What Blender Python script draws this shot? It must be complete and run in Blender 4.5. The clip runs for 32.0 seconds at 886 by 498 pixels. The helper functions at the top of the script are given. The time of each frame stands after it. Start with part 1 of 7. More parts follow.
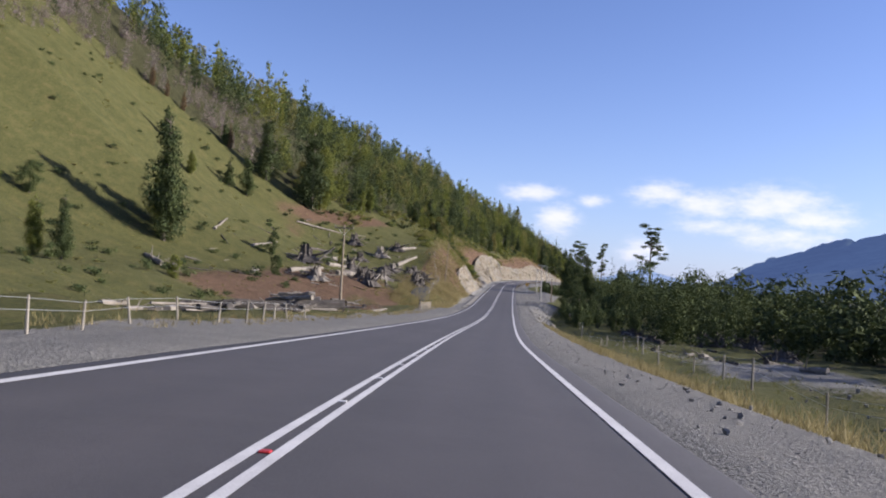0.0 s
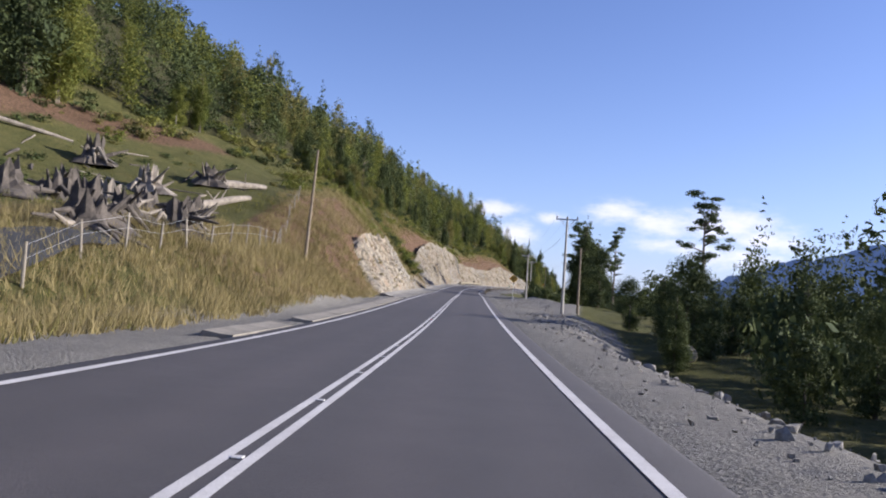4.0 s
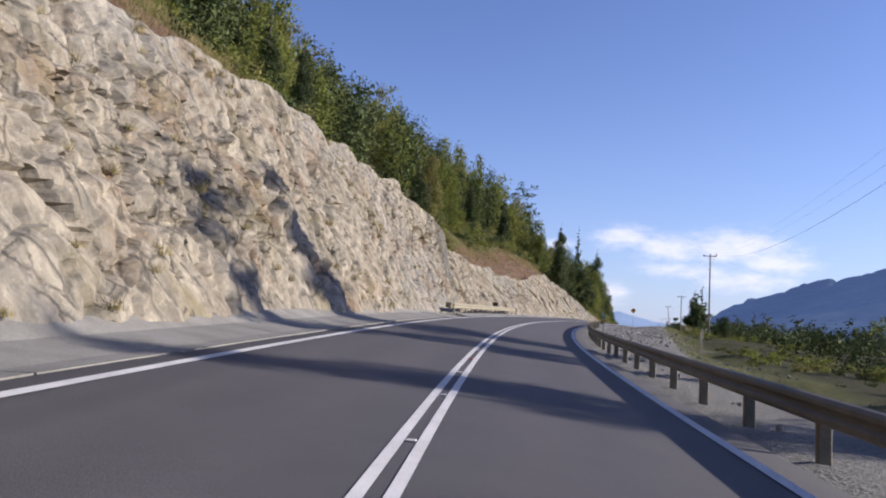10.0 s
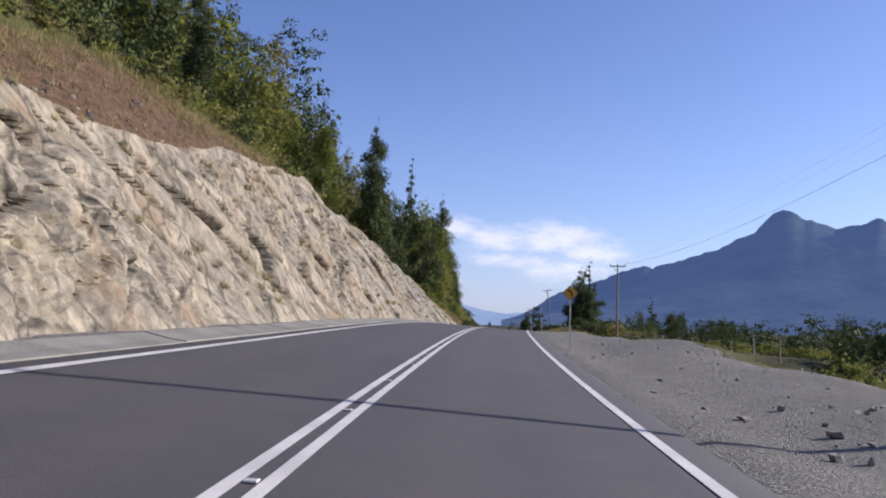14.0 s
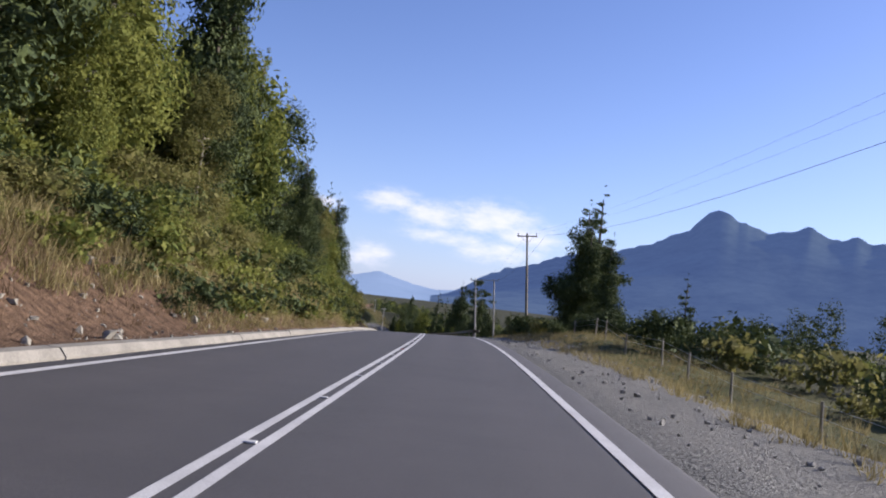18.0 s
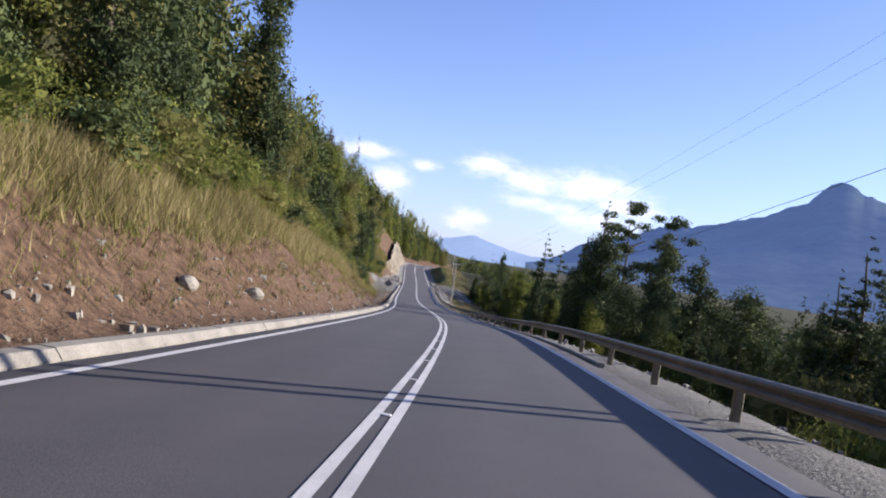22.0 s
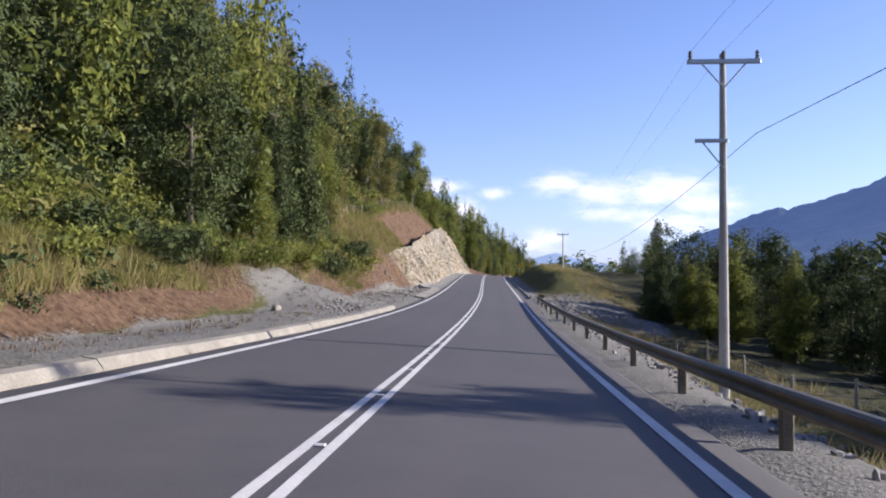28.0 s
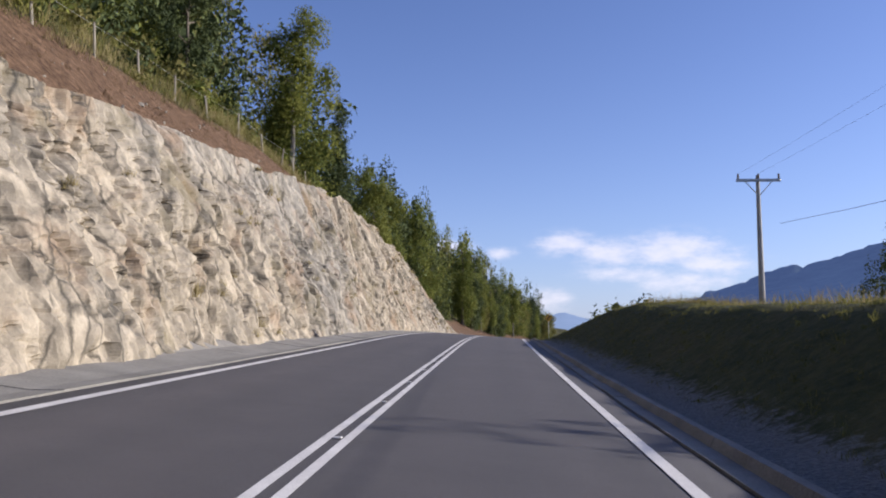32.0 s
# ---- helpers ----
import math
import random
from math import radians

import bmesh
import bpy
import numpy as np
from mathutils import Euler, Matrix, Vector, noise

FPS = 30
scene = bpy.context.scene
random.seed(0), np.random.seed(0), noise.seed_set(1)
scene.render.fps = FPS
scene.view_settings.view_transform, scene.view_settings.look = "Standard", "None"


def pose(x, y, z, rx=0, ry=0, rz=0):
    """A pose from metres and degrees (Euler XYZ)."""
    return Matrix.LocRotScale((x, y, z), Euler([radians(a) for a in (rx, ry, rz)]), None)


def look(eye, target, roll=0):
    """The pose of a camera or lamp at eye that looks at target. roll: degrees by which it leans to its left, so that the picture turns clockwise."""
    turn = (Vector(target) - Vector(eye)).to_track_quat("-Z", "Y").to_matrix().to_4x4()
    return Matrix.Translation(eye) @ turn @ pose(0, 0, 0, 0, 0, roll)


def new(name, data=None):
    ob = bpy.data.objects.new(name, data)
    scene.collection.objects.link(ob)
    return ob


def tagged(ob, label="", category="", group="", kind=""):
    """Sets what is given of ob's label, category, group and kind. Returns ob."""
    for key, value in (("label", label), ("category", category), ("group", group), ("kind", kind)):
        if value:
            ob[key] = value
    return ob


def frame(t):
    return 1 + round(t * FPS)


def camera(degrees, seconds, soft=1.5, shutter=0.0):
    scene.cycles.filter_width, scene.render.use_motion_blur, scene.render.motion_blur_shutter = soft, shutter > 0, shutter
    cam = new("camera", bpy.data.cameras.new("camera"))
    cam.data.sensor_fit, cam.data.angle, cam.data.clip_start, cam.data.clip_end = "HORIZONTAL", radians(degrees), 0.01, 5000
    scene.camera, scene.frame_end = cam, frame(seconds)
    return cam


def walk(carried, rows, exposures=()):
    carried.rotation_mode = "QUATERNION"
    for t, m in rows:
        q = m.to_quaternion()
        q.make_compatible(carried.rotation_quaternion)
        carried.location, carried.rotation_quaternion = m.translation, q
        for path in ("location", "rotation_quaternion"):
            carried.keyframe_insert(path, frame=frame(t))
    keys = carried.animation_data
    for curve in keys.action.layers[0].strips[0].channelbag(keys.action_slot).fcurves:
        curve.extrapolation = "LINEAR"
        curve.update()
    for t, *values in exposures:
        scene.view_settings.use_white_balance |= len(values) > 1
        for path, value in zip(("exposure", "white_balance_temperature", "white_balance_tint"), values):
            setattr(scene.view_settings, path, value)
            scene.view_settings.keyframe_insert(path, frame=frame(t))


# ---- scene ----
cam = camera(58.0, 32.0, soft=2.0)
PATH = [
    (0.0, pose(0.000, 0.000, 1.400, 91.93, 0, 0.00) @ pose(0, 0, 0, 0, 0, 3.08)),
    (0.5, pose(0.651, 13.911, 0.770, 91.68, 0, -0.34) @ pose(0, 0, 0, 0, 0, 3.19)),
    (1.0, pose(1.450, 27.815, 0.173, 91.51, 0, -0.96) @ pose(0, 0, 0, 0, 0, 3.24)),
    (1.5, pose(2.395, 41.713, -0.376, 91.45, 0, -1.37) @ pose(0, 0, 0, 0, 0, 3.18)),
    (2.0, pose(3.469, 55.598, -0.864, 91.49, 0, -1.84) @ pose(0, 0, 0, 0, 0, 3.18)),
    (2.5, pose(4.634, 69.460, -1.286, 91.65, 0, -2.44) @ pose(0, 0, 0, 0, 0, 3.34)),
    (3.0, pose(5.852, 83.292, -1.644, 91.94, 0, -3.00) @ pose(0, 0, 0, 0, 0, 3.56)),
    (3.5, pose(7.103, 97.089, -1.929, 92.45, 0, -3.17) @ pose(0, 0, 0, 0, 0, 3.78)),
    (4.0, pose(8.372, 110.857, -2.126, 93.16, 0, -2.92) @ pose(0, 0, 0, 0, 0, 3.90)),
    (4.5, pose(9.630, 124.604, -2.215, 93.66, 0, -2.70) @ pose(0, 0, 0, 0, 0, 4.09)),
    (5.0, pose(10.841, 138.342, -2.191, 94.46, 0, -2.04) @ pose(0, 0, 0, 0, 0, 4.00)),
    (5.5, pose(11.990, 152.078, -2.063, 94.93, 0, -1.67) @ pose(0, 0, 0, 0, 0, 3.75)),
    (6.0, pose(13.099, 165.813, -1.862, 95.15, 0, -1.47) @ pose(0, 0, 0, 0, 0, 3.46)),
    (6.5, pose(14.201, 179.547, -1.624, 95.15, 0, -1.28) @ pose(0, 0, 0, 0, 0, 3.24)),
    (7.0, pose(15.313, 193.277, -1.382, 94.91, 0, -1.60) @ pose(0, 0, 0, 0, 0, 3.22)),
    (7.5, pose(16.416, 207.000, -1.154, 95.16, 0, -1.40) @ pose(0, 0, 0, 0, 0, 2.91)),
    (8.0, pose(17.476, 220.704, -0.946, 95.32, 0, -0.59) @ pose(0, 0, 0, 0, 0, 3.01)),
    (8.5, pose(18.502, 234.371, -0.752, 94.55, 0, -2.21) @ pose(0, 0, 0, 0, 0, 3.06)),
    (9.0, pose(19.559, 247.978, -0.547, 94.99, 0, -2.28) @ pose(0, 0, 0, 0, 0, 3.31)),
    (9.5, pose(20.741, 261.513, -0.301, 95.13, 0, -1.99) @ pose(0, 0, 0, 0, 0, 3.10)),
    (10.0, pose(22.134, 274.971, 0.002, 95.14, 0, -2.26) @ pose(0, 0, 0, 0, 0, 2.97)),
    (10.5, pose(23.806, 288.350, 0.341, 95.02, 0, -4.16) @ pose(0, 0, 0, 0, 0, 2.77)),
    (11.0, pose(25.802, 301.641, 0.679, 94.93, 0, -5.09) @ pose(0, 0, 0, 0, 0, 2.22)),
    (11.5, pose(28.136, 314.829, 0.983, 94.99, 0, -5.85) @ pose(0, 0, 0, 0, 0, 1.35)),
    (12.0, pose(30.801, 327.898, 1.237, 94.68, 0, -8.54) @ pose(0, 0, 0, 0, 0, 1.20)),
    (12.5, pose(33.757, 340.836, 1.444, 94.33, 0, -10.94) @ pose(0, 0, 0, 0, 0, 1.28)),
    (13.0, pose(36.966, 353.641, 1.613, 94.43, 0, -12.10) @ pose(0, 0, 0, 0, 0, 1.15)),
    (13.5, pose(40.417, 366.312, 1.762, 94.61, 0, -13.29) @ pose(0, 0, 0, 0, 0, 1.33)),
    (14.0, pose(44.097, 378.854, 1.911, 94.98, 0, -14.31) @ pose(0, 0, 0, 0, 0, 1.77)),
    (14.5, pose(47.985, 391.274, 2.069, 95.55, 0, -15.15) @ pose(0, 0, 0, 0, 0, 2.13)),
    (15.0, pose(52.046, 403.580, 2.222, 95.68, 0, -16.21) @ pose(0, 0, 0, 0, 0, 2.11)),
    (15.5, pose(56.240, 415.785, 2.341, 95.27, 0, -17.46) @ pose(0, 0, 0, 0, 0, 2.12)),
    (16.0, pose(60.523, 427.899, 2.400, 94.43, 0, -17.02) @ pose(0, 0, 0, 0, 0, 2.80)),
    (16.5, pose(64.878, 439.927, 2.395, 94.03, 0, -17.17) @ pose(0, 0, 0, 0, 0, 3.86)),
    (17.0, pose(69.313, 451.864, 2.336, 93.88, 0, -18.09) @ pose(0, 0, 0, 0, 0, 5.02)),
    (17.5, pose(73.823, 463.714, 2.237, 93.87, 0, -19.72) @ pose(0, 0, 0, 0, 0, 6.02)),
    (18.0, pose(78.356, 475.498, 2.107, 93.45, 0, -19.10) @ pose(0, 0, 0, 0, 0, 6.60)),
    (18.5, pose(82.820, 487.253, 1.938, 93.08, 0, -18.43) @ pose(0, 0, 0, 0, 0, 6.94)),
    (19.0, pose(87.127, 499.015, 1.709, 92.56, 0, -17.92) @ pose(0, 0, 0, 0, 0, 7.31)),
    (19.5, pose(91.237, 510.805, 1.392, 91.83, 0, -17.33) @ pose(0, 0, 0, 0, 0, 7.69)),
    (20.0, pose(95.177, 522.624, 0.966, 91.98, 0, -14.83) @ pose(0, 0, 0, 0, 0, 8.50)),
    (20.5, pose(98.991, 534.462, 0.425, 91.21, 0, -15.58) @ pose(0, 0, 0, 0, 0, 8.72)),
    (21.0, pose(102.683, 546.319, -0.209, 91.11, 0, -13.85) @ pose(0, 0, 0, 0, 0, 8.64)),
    (21.5, pose(106.227, 558.206, -0.894, 90.66, 0, -12.01) @ pose(0, 0, 0, 0, 0, 8.70)),
    (22.0, pose(109.627, 570.126, -1.594, 90.13, 0, -12.62) @ pose(0, 0, 0, 0, 0, 8.76)),
    (22.5, pose(112.898, 582.083, -2.295, 90.56, 0, -10.98) @ pose(0, 0, 0, 0, 0, 8.34)),
    (23.0, pose(116.021, 594.079, -3.018, 90.55, 0, -9.63) @ pose(0, 0, 0, 0, 0, 7.35)),
    (23.5, pose(118.964, 606.115, -3.785, 90.78, 0, -8.89) @ pose(0, 0, 0, 0, 0, 6.99)),
    (24.0, pose(121.712, 618.189, -4.588, 90.52, 0, -8.97) @ pose(0, 0, 0, 0, 0, 7.15)),
    (24.5, pose(124.283, 630.291, -5.389, 90.77, 0, -8.67) @ pose(0, 0, 0, 0, 0, 6.86)),
    (25.0, pose(126.726, 642.417, -6.152, 90.85, 0, -8.20) @ pose(0, 0, 0, 0, 0, 5.81)),
    (25.5, pose(129.082, 654.565, -6.858, 91.08, 0, -7.76) @ pose(0, 0, 0, 0, 0, 4.35)),
    (26.0, pose(131.370, 666.736, -7.507, 91.34, 0, -7.34) @ pose(0, 0, 0, 0, 0, 2.85)),
    (26.5, pose(133.607, 678.927, -8.107, 91.39, 0, -7.08) @ pose(0, 0, 0, 0, 0, 1.65)),
    (27.0, pose(135.815, 691.134, -8.672, 90.95, 0, -8.19) @ pose(0, 0, 0, 0, 0, 1.13)),
    (27.5, pose(138.028, 703.346, -9.202, 90.94, 0, -8.23) @ pose(0, 0, 0, 0, 0, 0.44)),
    (28.0, pose(140.272, 715.558, -9.669, 91.85, 0, -6.78) @ pose(0, 0, 0, 0, 0, 0.33)),
    (28.5, pose(142.566, 727.774, -10.036, 92.73, 0, -6.70) @ pose(0, 0, 0, 0, 0, 0.88)),
    (29.0, pose(144.904, 739.987, -10.282, 92.89, 0, -7.41) @ pose(0, 0, 0, 0, 0, 1.33)),
    (29.5, pose(147.251, 752.190, -10.410, 93.06, 0, -8.26) @ pose(0, 0, 0, 0, 0, 1.45)),
    (30.0, pose(149.561, 764.378, -10.430, 93.58, 0, -8.82) @ pose(0, 0, 0, 0, 0, 0.86)),
    (30.5, pose(151.811, 776.555, -10.355, 94.52, 0, -7.12) @ pose(0, 0, 0, 0, 0, 0.30)),
    (31.0, pose(154.016, 788.725, -10.193, 94.86, 0, -7.32) @ pose(0, 0, 0, 0, 0, 0.51)),
    (31.5, pose(156.219, 800.889, -9.946, 95.42, 0, -8.01) @ pose(0, 0, 0, 0, 0, 0.55)),
    (32.0, pose(158.437, 813.046, -9.610, 96.16, 0, -6.33) @ pose(0, 0, 0, 0, 0, 0.18)),
]
walk(cam, PATH, exposures=[(0, 0.93), (4, 1.0), (7, 0.93), (9, 0.93), (11, 0.78), (15, 0.80), (19, 1.0), (21, 1.16), (24, 1.22), (28, 1.16), (29, 1.12), (31, 0.92), (32, 0.74)])

# ---- sky, clouds and sun ----
SUN_AZ, SUN_EL = 90.0, 19.5
sun_data = bpy.data.lights.new("sun", "SUN")
sun_data.energy, sun_data.angle, sun_data.color = 4.5, radians(0.6), (1.0, 0.93, 0.85)
sun = new("sun", sun_data)
sun.matrix_basis = look((0, 0, 60), (-math.sin(radians(SUN_AZ)) * 60 * math.cos(radians(SUN_EL)), -math.cos(radians(SUN_AZ)) * 60 * math.cos(radians(SUN_EL)), 60 - 60 * math.sin(radians(SUN_EL))))

sky_world = bpy.data.worlds.new("sky")
scene.world = sky_world
sky_world.use_nodes = True
wn, wl = sky_world.node_tree.nodes, sky_world.node_tree.links
wn.clear()
sky = wn.new("ShaderNodeTexSky")
sky.sky_type, sky.sun_disc = "NISHITA", False
sky.sun_elevation, sky.sun_rotation = radians(SUN_EL), radians(SUN_AZ)
sky.altitude, sky.air_density, sky.dust_density, sky.ozone_density = 300, 1.0, 0.6, 2.0


def wmath(op, a, b=None, c=None):
    n = wn.new("ShaderNodeMath")
    n.operation = op
    for i, v in enumerate((a, b, c)):
        if v is None:
            continue
        if isinstance(v, (int, float)):
            n.inputs[i].default_value = v
        else:
            wl.new(v, n.inputs[i])
    return n.outputs[0]


coord = wn.new("ShaderNodeTexCoord")
split = wn.new("ShaderNodeSeparateXYZ")
wl.new(coord.outputs["Generated"], split.inputs[0])
az = wmath("MULTIPLY", wmath("ARCTAN2", split.outputs[0], split.outputs[1]), 180 / math.pi)
el = wmath("MULTIPLY", wmath("ARCSINE", split.outputs[2]), 180 / math.pi)
flat = wn.new("ShaderNodeCombineXYZ")
wl.new(az, flat.inputs[0])
wl.new(wmath("MULTIPLY", el, 2.2), flat.inputs[1])
puff = wn.new("ShaderNodeTexNoise")
puff.inputs["Scale"].default_value, puff.inputs["Detail"].default_value, puff.inputs["Roughness"].default_value = 0.55, 8.0, 0.62
wl.new(flat.outputs[0], puff.inputs["Vector"])
# banks of fair-weather cloud: bearing and height in degrees, half widths, density
CLOUDS = [(10.5, 5.85, 1.2, 0.42, 0.9), (6.2, 6.3, 2.0, 0.6, 1.1), (8.0, 4.5, 1.3, 1.1, 1.2), (15.0, 6.5, 1.9, 0.8, 1.15),
          (18.2, 5.8, 2.6, 0.9, 1.1), (22.4, 6.0, 2.9, 1.1, 1.2), (24.8, 5.0, 2.8, 0.9, 1.1), (19.5, 4.3, 3.2, 0.6, 0.9),
          (23.0, 3.7, 2.8, 0.8, 1.0), (13.9, 2.5, 1.3, 0.8, 1.1)]
cover = None
for a0, e0, wa, we, amount in CLOUDS:
    q = wmath("ADD", wmath("POWER", wmath("ABSOLUTE", wmath("MULTIPLY", wmath("SUBTRACT", az, a0), 1 / wa)), 2.0),
              wmath("POWER", wmath("ABSOLUTE", wmath("MULTIPLY", wmath("SUBTRACT", el, e0), 1 / we)), 2.0))
    q = wmath("MULTIPLY", wmath("EXPONENT", wmath("MULTIPLY", q, -0.8)), amount)
    cover = q if cover is None else wmath("MAXIMUM", cover, q)
gate = wmath("MINIMUM", wmath("MULTIPLY", cover, 2.2), 1.0)
dense = wmath("ADD", wmath("MULTIPLY", cover, 1.05), wmath("MULTIPLY", wmath("MULTIPLY", wmath("SUBTRACT", puff.outputs["Fac"], 0.5), 1.9), gate))
ramp = wn.new("ShaderNodeMapRange")
ramp.interpolation_type = "SMOOTHSTEP"
ramp.inputs["From Min"].default_value, ramp.inputs["From Max"].default_value, ramp.inputs["To Max"].default_value = 0.10, 1.45, 0.66
wl.new(dense, ramp.inputs["Value"])
# a pale veil of damp air low over the horizon
veil = wmath("MULTIPLY", wmath("EXPONENT", wmath("MULTIPLY", wmath("MAXIMUM", el, 0.0), -0.13)), 0.45)
mix_veil = wn.new("ShaderNodeMix")
mix_veil.data_type = "RGBA"
wl.new(veil, mix_veil.inputs["Factor"])
blue = wn.new("ShaderNodeMix")
blue.data_type, blue.blend_type = "RGBA", "MULTIPLY"
blue.inputs["Factor"].default_value = 1.0
wl.new(sky.outputs[0], blue.inputs["A"])
blue.inputs["B"].default_value = (0.92, 0.94, 1.37, 1)
wl.new(blue.outputs["Result"], mix_veil.inputs["A"])
mix_veil.inputs["B"].default_value = (4.2, 5.6, 9.2, 1)
mix_cloud = wn.new("ShaderNodeMix")
mix_cloud.data_type = "RGBA"
wl.new(ramp.outputs[0], mix_cloud.inputs["Factor"])
wl.new(mix_veil.outputs["Result"], mix_cloud.inputs["A"])
mix_cloud.inputs["B"].default_value = (8.8, 8.3, 9.2, 1)
back = wn.new("ShaderNodeBackground")
back.inputs["Strength"].default_value = 0.073
wl.new(mix_cloud.outputs["Result"], back.inputs["Color"])
wl.new(back.outputs[0], wn.new("ShaderNodeOutputWorld").inputs["Surface"])


# ---- materials ----
def mat(name):
    m = bpy.data.materials.new(name)
    m.use_nodes = True
    nt = m.node_tree
    return m, nt.nodes, nt.links, nt.nodes["Principled BSDF"]


def noise_node(n, l, scale, detail=4.0, rough=0.55, vec=None, kind="ShaderNodeTexNoise"):
    t = n.new(kind)
    t.inputs["Scale"].default_value = scale
    if "Detail" in t.inputs:
        t.inputs["Detail"].default_value = detail
    if "Roughness" in t.inputs:
        t.inputs["Roughness"].default_value = rough
    if vec is not None:
        l.new(vec, t.inputs["Vector"])
    return t


def ramp_node(n, l, fac, *stops):
    r = n.new("ShaderNodeValToRGB")
    while len(r.color_ramp.elements) < len(stops):
        r.color_ramp.elements.new(0.5)
    for e, (p, c) in zip(r.color_ramp.elements, stops):
        e.position, e.color = p, (*c, 1)
    l.new(fac, r.inputs[0])
    return r.outputs[0]


def mix_node(n, l, fac, a, b, how="MIX"):
    x = n.new("ShaderNodeMix")
    x.data_type, x.blend_type = "RGBA", how
    for s, v in (("Factor", fac), ("A", a), ("B", b)):
        if isinstance(v, (int, float)):
            x.inputs[s].default_value = v
        elif isinstance(v, tuple):
            x.inputs[s].default_value = (*v, 1)
        else:
            l.new(v, x.inputs[s])
    return x.outputs["Result"]


def bump_node(n, l, bsdf, height, strength, distance=0.05):
    b = n.new("ShaderNodeBump")
    b.inputs["Strength"].default_value, b.inputs["Distance"].default_value = strength, distance
    l.new(height, b.inputs["Height"])
    l.new(b.outputs[0], bsdf.inputs["Normal"])


def plain(name, dark, light, scale=3.0, rough=0.8, bump=0.2, fine=40.0, metal=0.0, distance=0.02):
    """A surface of two tones, patchy at one scale and grained at another."""
    m, n, l, b = mat(name)
    c = n.new("ShaderNodeTexCoord").outputs["Object"]
    big, small = noise_node(n, l, scale, 5, 0.6, c), noise_node(n, l, fine, 3, 0.6, c)
    col = ramp_node(n, l, big.outputs["Fac"], (0.32, dark), (0.68, light))
    col = mix_node(n, l, 0.35, col, ramp_node(n, l, small.outputs["Fac"], (0.3, tuple(v * 0.6 for v in dark)), (0.7, tuple(min(v * 1.25, 1) for v in light))))
    l.new(col, b.inputs["Base Color"])
    b.inputs["Roughness"].default_value, b.inputs["Metallic"].default_value = rough, metal
    if bump:
        bump_node(n, l, b, small.outputs["Fac"], bump, distance)
    return m


def foliage(name, dark, mid, light, through_light=0.35):
    """Leaves whose tone differs from clump to clump."""
    m, n, l, b = mat(name)
    g = n.new("ShaderNodeNewGeometry")
    o = n.new("ShaderNodeObjectInfo")
    big = noise_node(n, l, 0.16, 2, 0.5, g.outputs["Position"])
    mixed = n.new("ShaderNodeMath")
    mixed.operation = "MULTIPLY_ADD"
    l.new(g.outputs["Random Per Island"], mixed.inputs[0])
    mixed.inputs[1].default_value = 0.55
    l.new(big.outputs["Fac"], mixed.inputs[2])
    shift = n.new("ShaderNodeMath")
    shift.operation = "MULTIPLY_ADD"
    l.new(o.outputs["Random"], shift.inputs[0])
    shift.inputs[1].default_value = 0.22
    l.new(mixed.outputs[0], shift.inputs[2])
    col = ramp_node(n, l, shift.outputs[0], (0.35, dark), (0.7, mid), (1.05, light))
    l.new(col, b.inputs["Base Color"])
    b.inputs["Roughness"].default_value = 0.75
    b.inputs["Specular IOR Level"].default_value = 0.10
    tr = n.new("ShaderNodeBsdfTranslucent")
    l.new(col, tr.inputs["Color"])
    ms = n.new("ShaderNodeMixShader")
    ms.inputs[0].default_value = through_light
    l.new(b.outputs[0], ms.inputs[1])
    l.new(tr.outputs[0], ms.inputs[2])
    l.new(ms.outputs[0], n["Material Output"].inputs["Surface"])
    return m


LEAF_DARK = foliage("leaf_dark", (0.032, 0.042, 0.025), (0.056, 0.075, 0.034), (0.092, 0.114, 0.044), 0.12)
LEAF_GREEN = foliage("leaf_green", (0.052, 0.070, 0.021), (0.110, 0.138, 0.035), (0.205, 0.214, 0.056), 0.40)
LEAF_OLIVE = foliage("leaf_olive", (0.086, 0.088, 0.030), (0.142, 0.144, 0.047), (0.225, 0.205, 0.078), 0.38)
LEAF_BROWN = foliage("leaf_brown", (0.060, 0.040, 0.022), (0.115, 0.074, 0.040), (0.190, 0.130, 0.075), 0.2)
TWIG_GREY = foliage("twig_grey", (0.100, 0.080, 0.078), (0.180, 0.145, 0.138), (0.280, 0.230, 0.215), 0.15)
GRASS_DRY = foliage("grass_dry", (0.105, 0.086, 0.038), (0.200, 0.163, 0.074), (0.330, 0.272, 0.138), 0.35)
GRASS_GREEN = foliage("grass_green", (0.072, 0.080, 0.023), (0.128, 0.132, 0.037), (0.215, 0.198, 0.066), 0.35)
BARK = plain("bark", (0.060, 0.048, 0.036), (0.170, 0.140, 0.110), 2.0, 0.9, 0.5, 25.0)
BARK_PALE = plain("bark_pale", (0.12, 0.105, 0.085), (0.26, 0.235, 0.20), 2.0, 0.9, 0.4, 25.0)
DEADWOOD = plain("deadwood", (0.080, 0.066, 0.055), (0.330, 0.290, 0.245), 1.3, 0.9, 0.6, 18.0)
CHARRED = plain("charred_wood", (0.016, 0.014, 0.013), (0.130, 0.110, 0.095), 1.6, 0.95, 0.6, 18.0)
PAINT = plain("road_paint", (0.44, 0.42, 0.42), (0.64, 0.62, 0.61), 1.2, 0.7, 0.15, 60.0)
CONCRETE = plain("concrete", (0.15, 0.135, 0.116), (0.28, 0.255, 0.22), 1.4, 0.9, 0.25, 30.0)
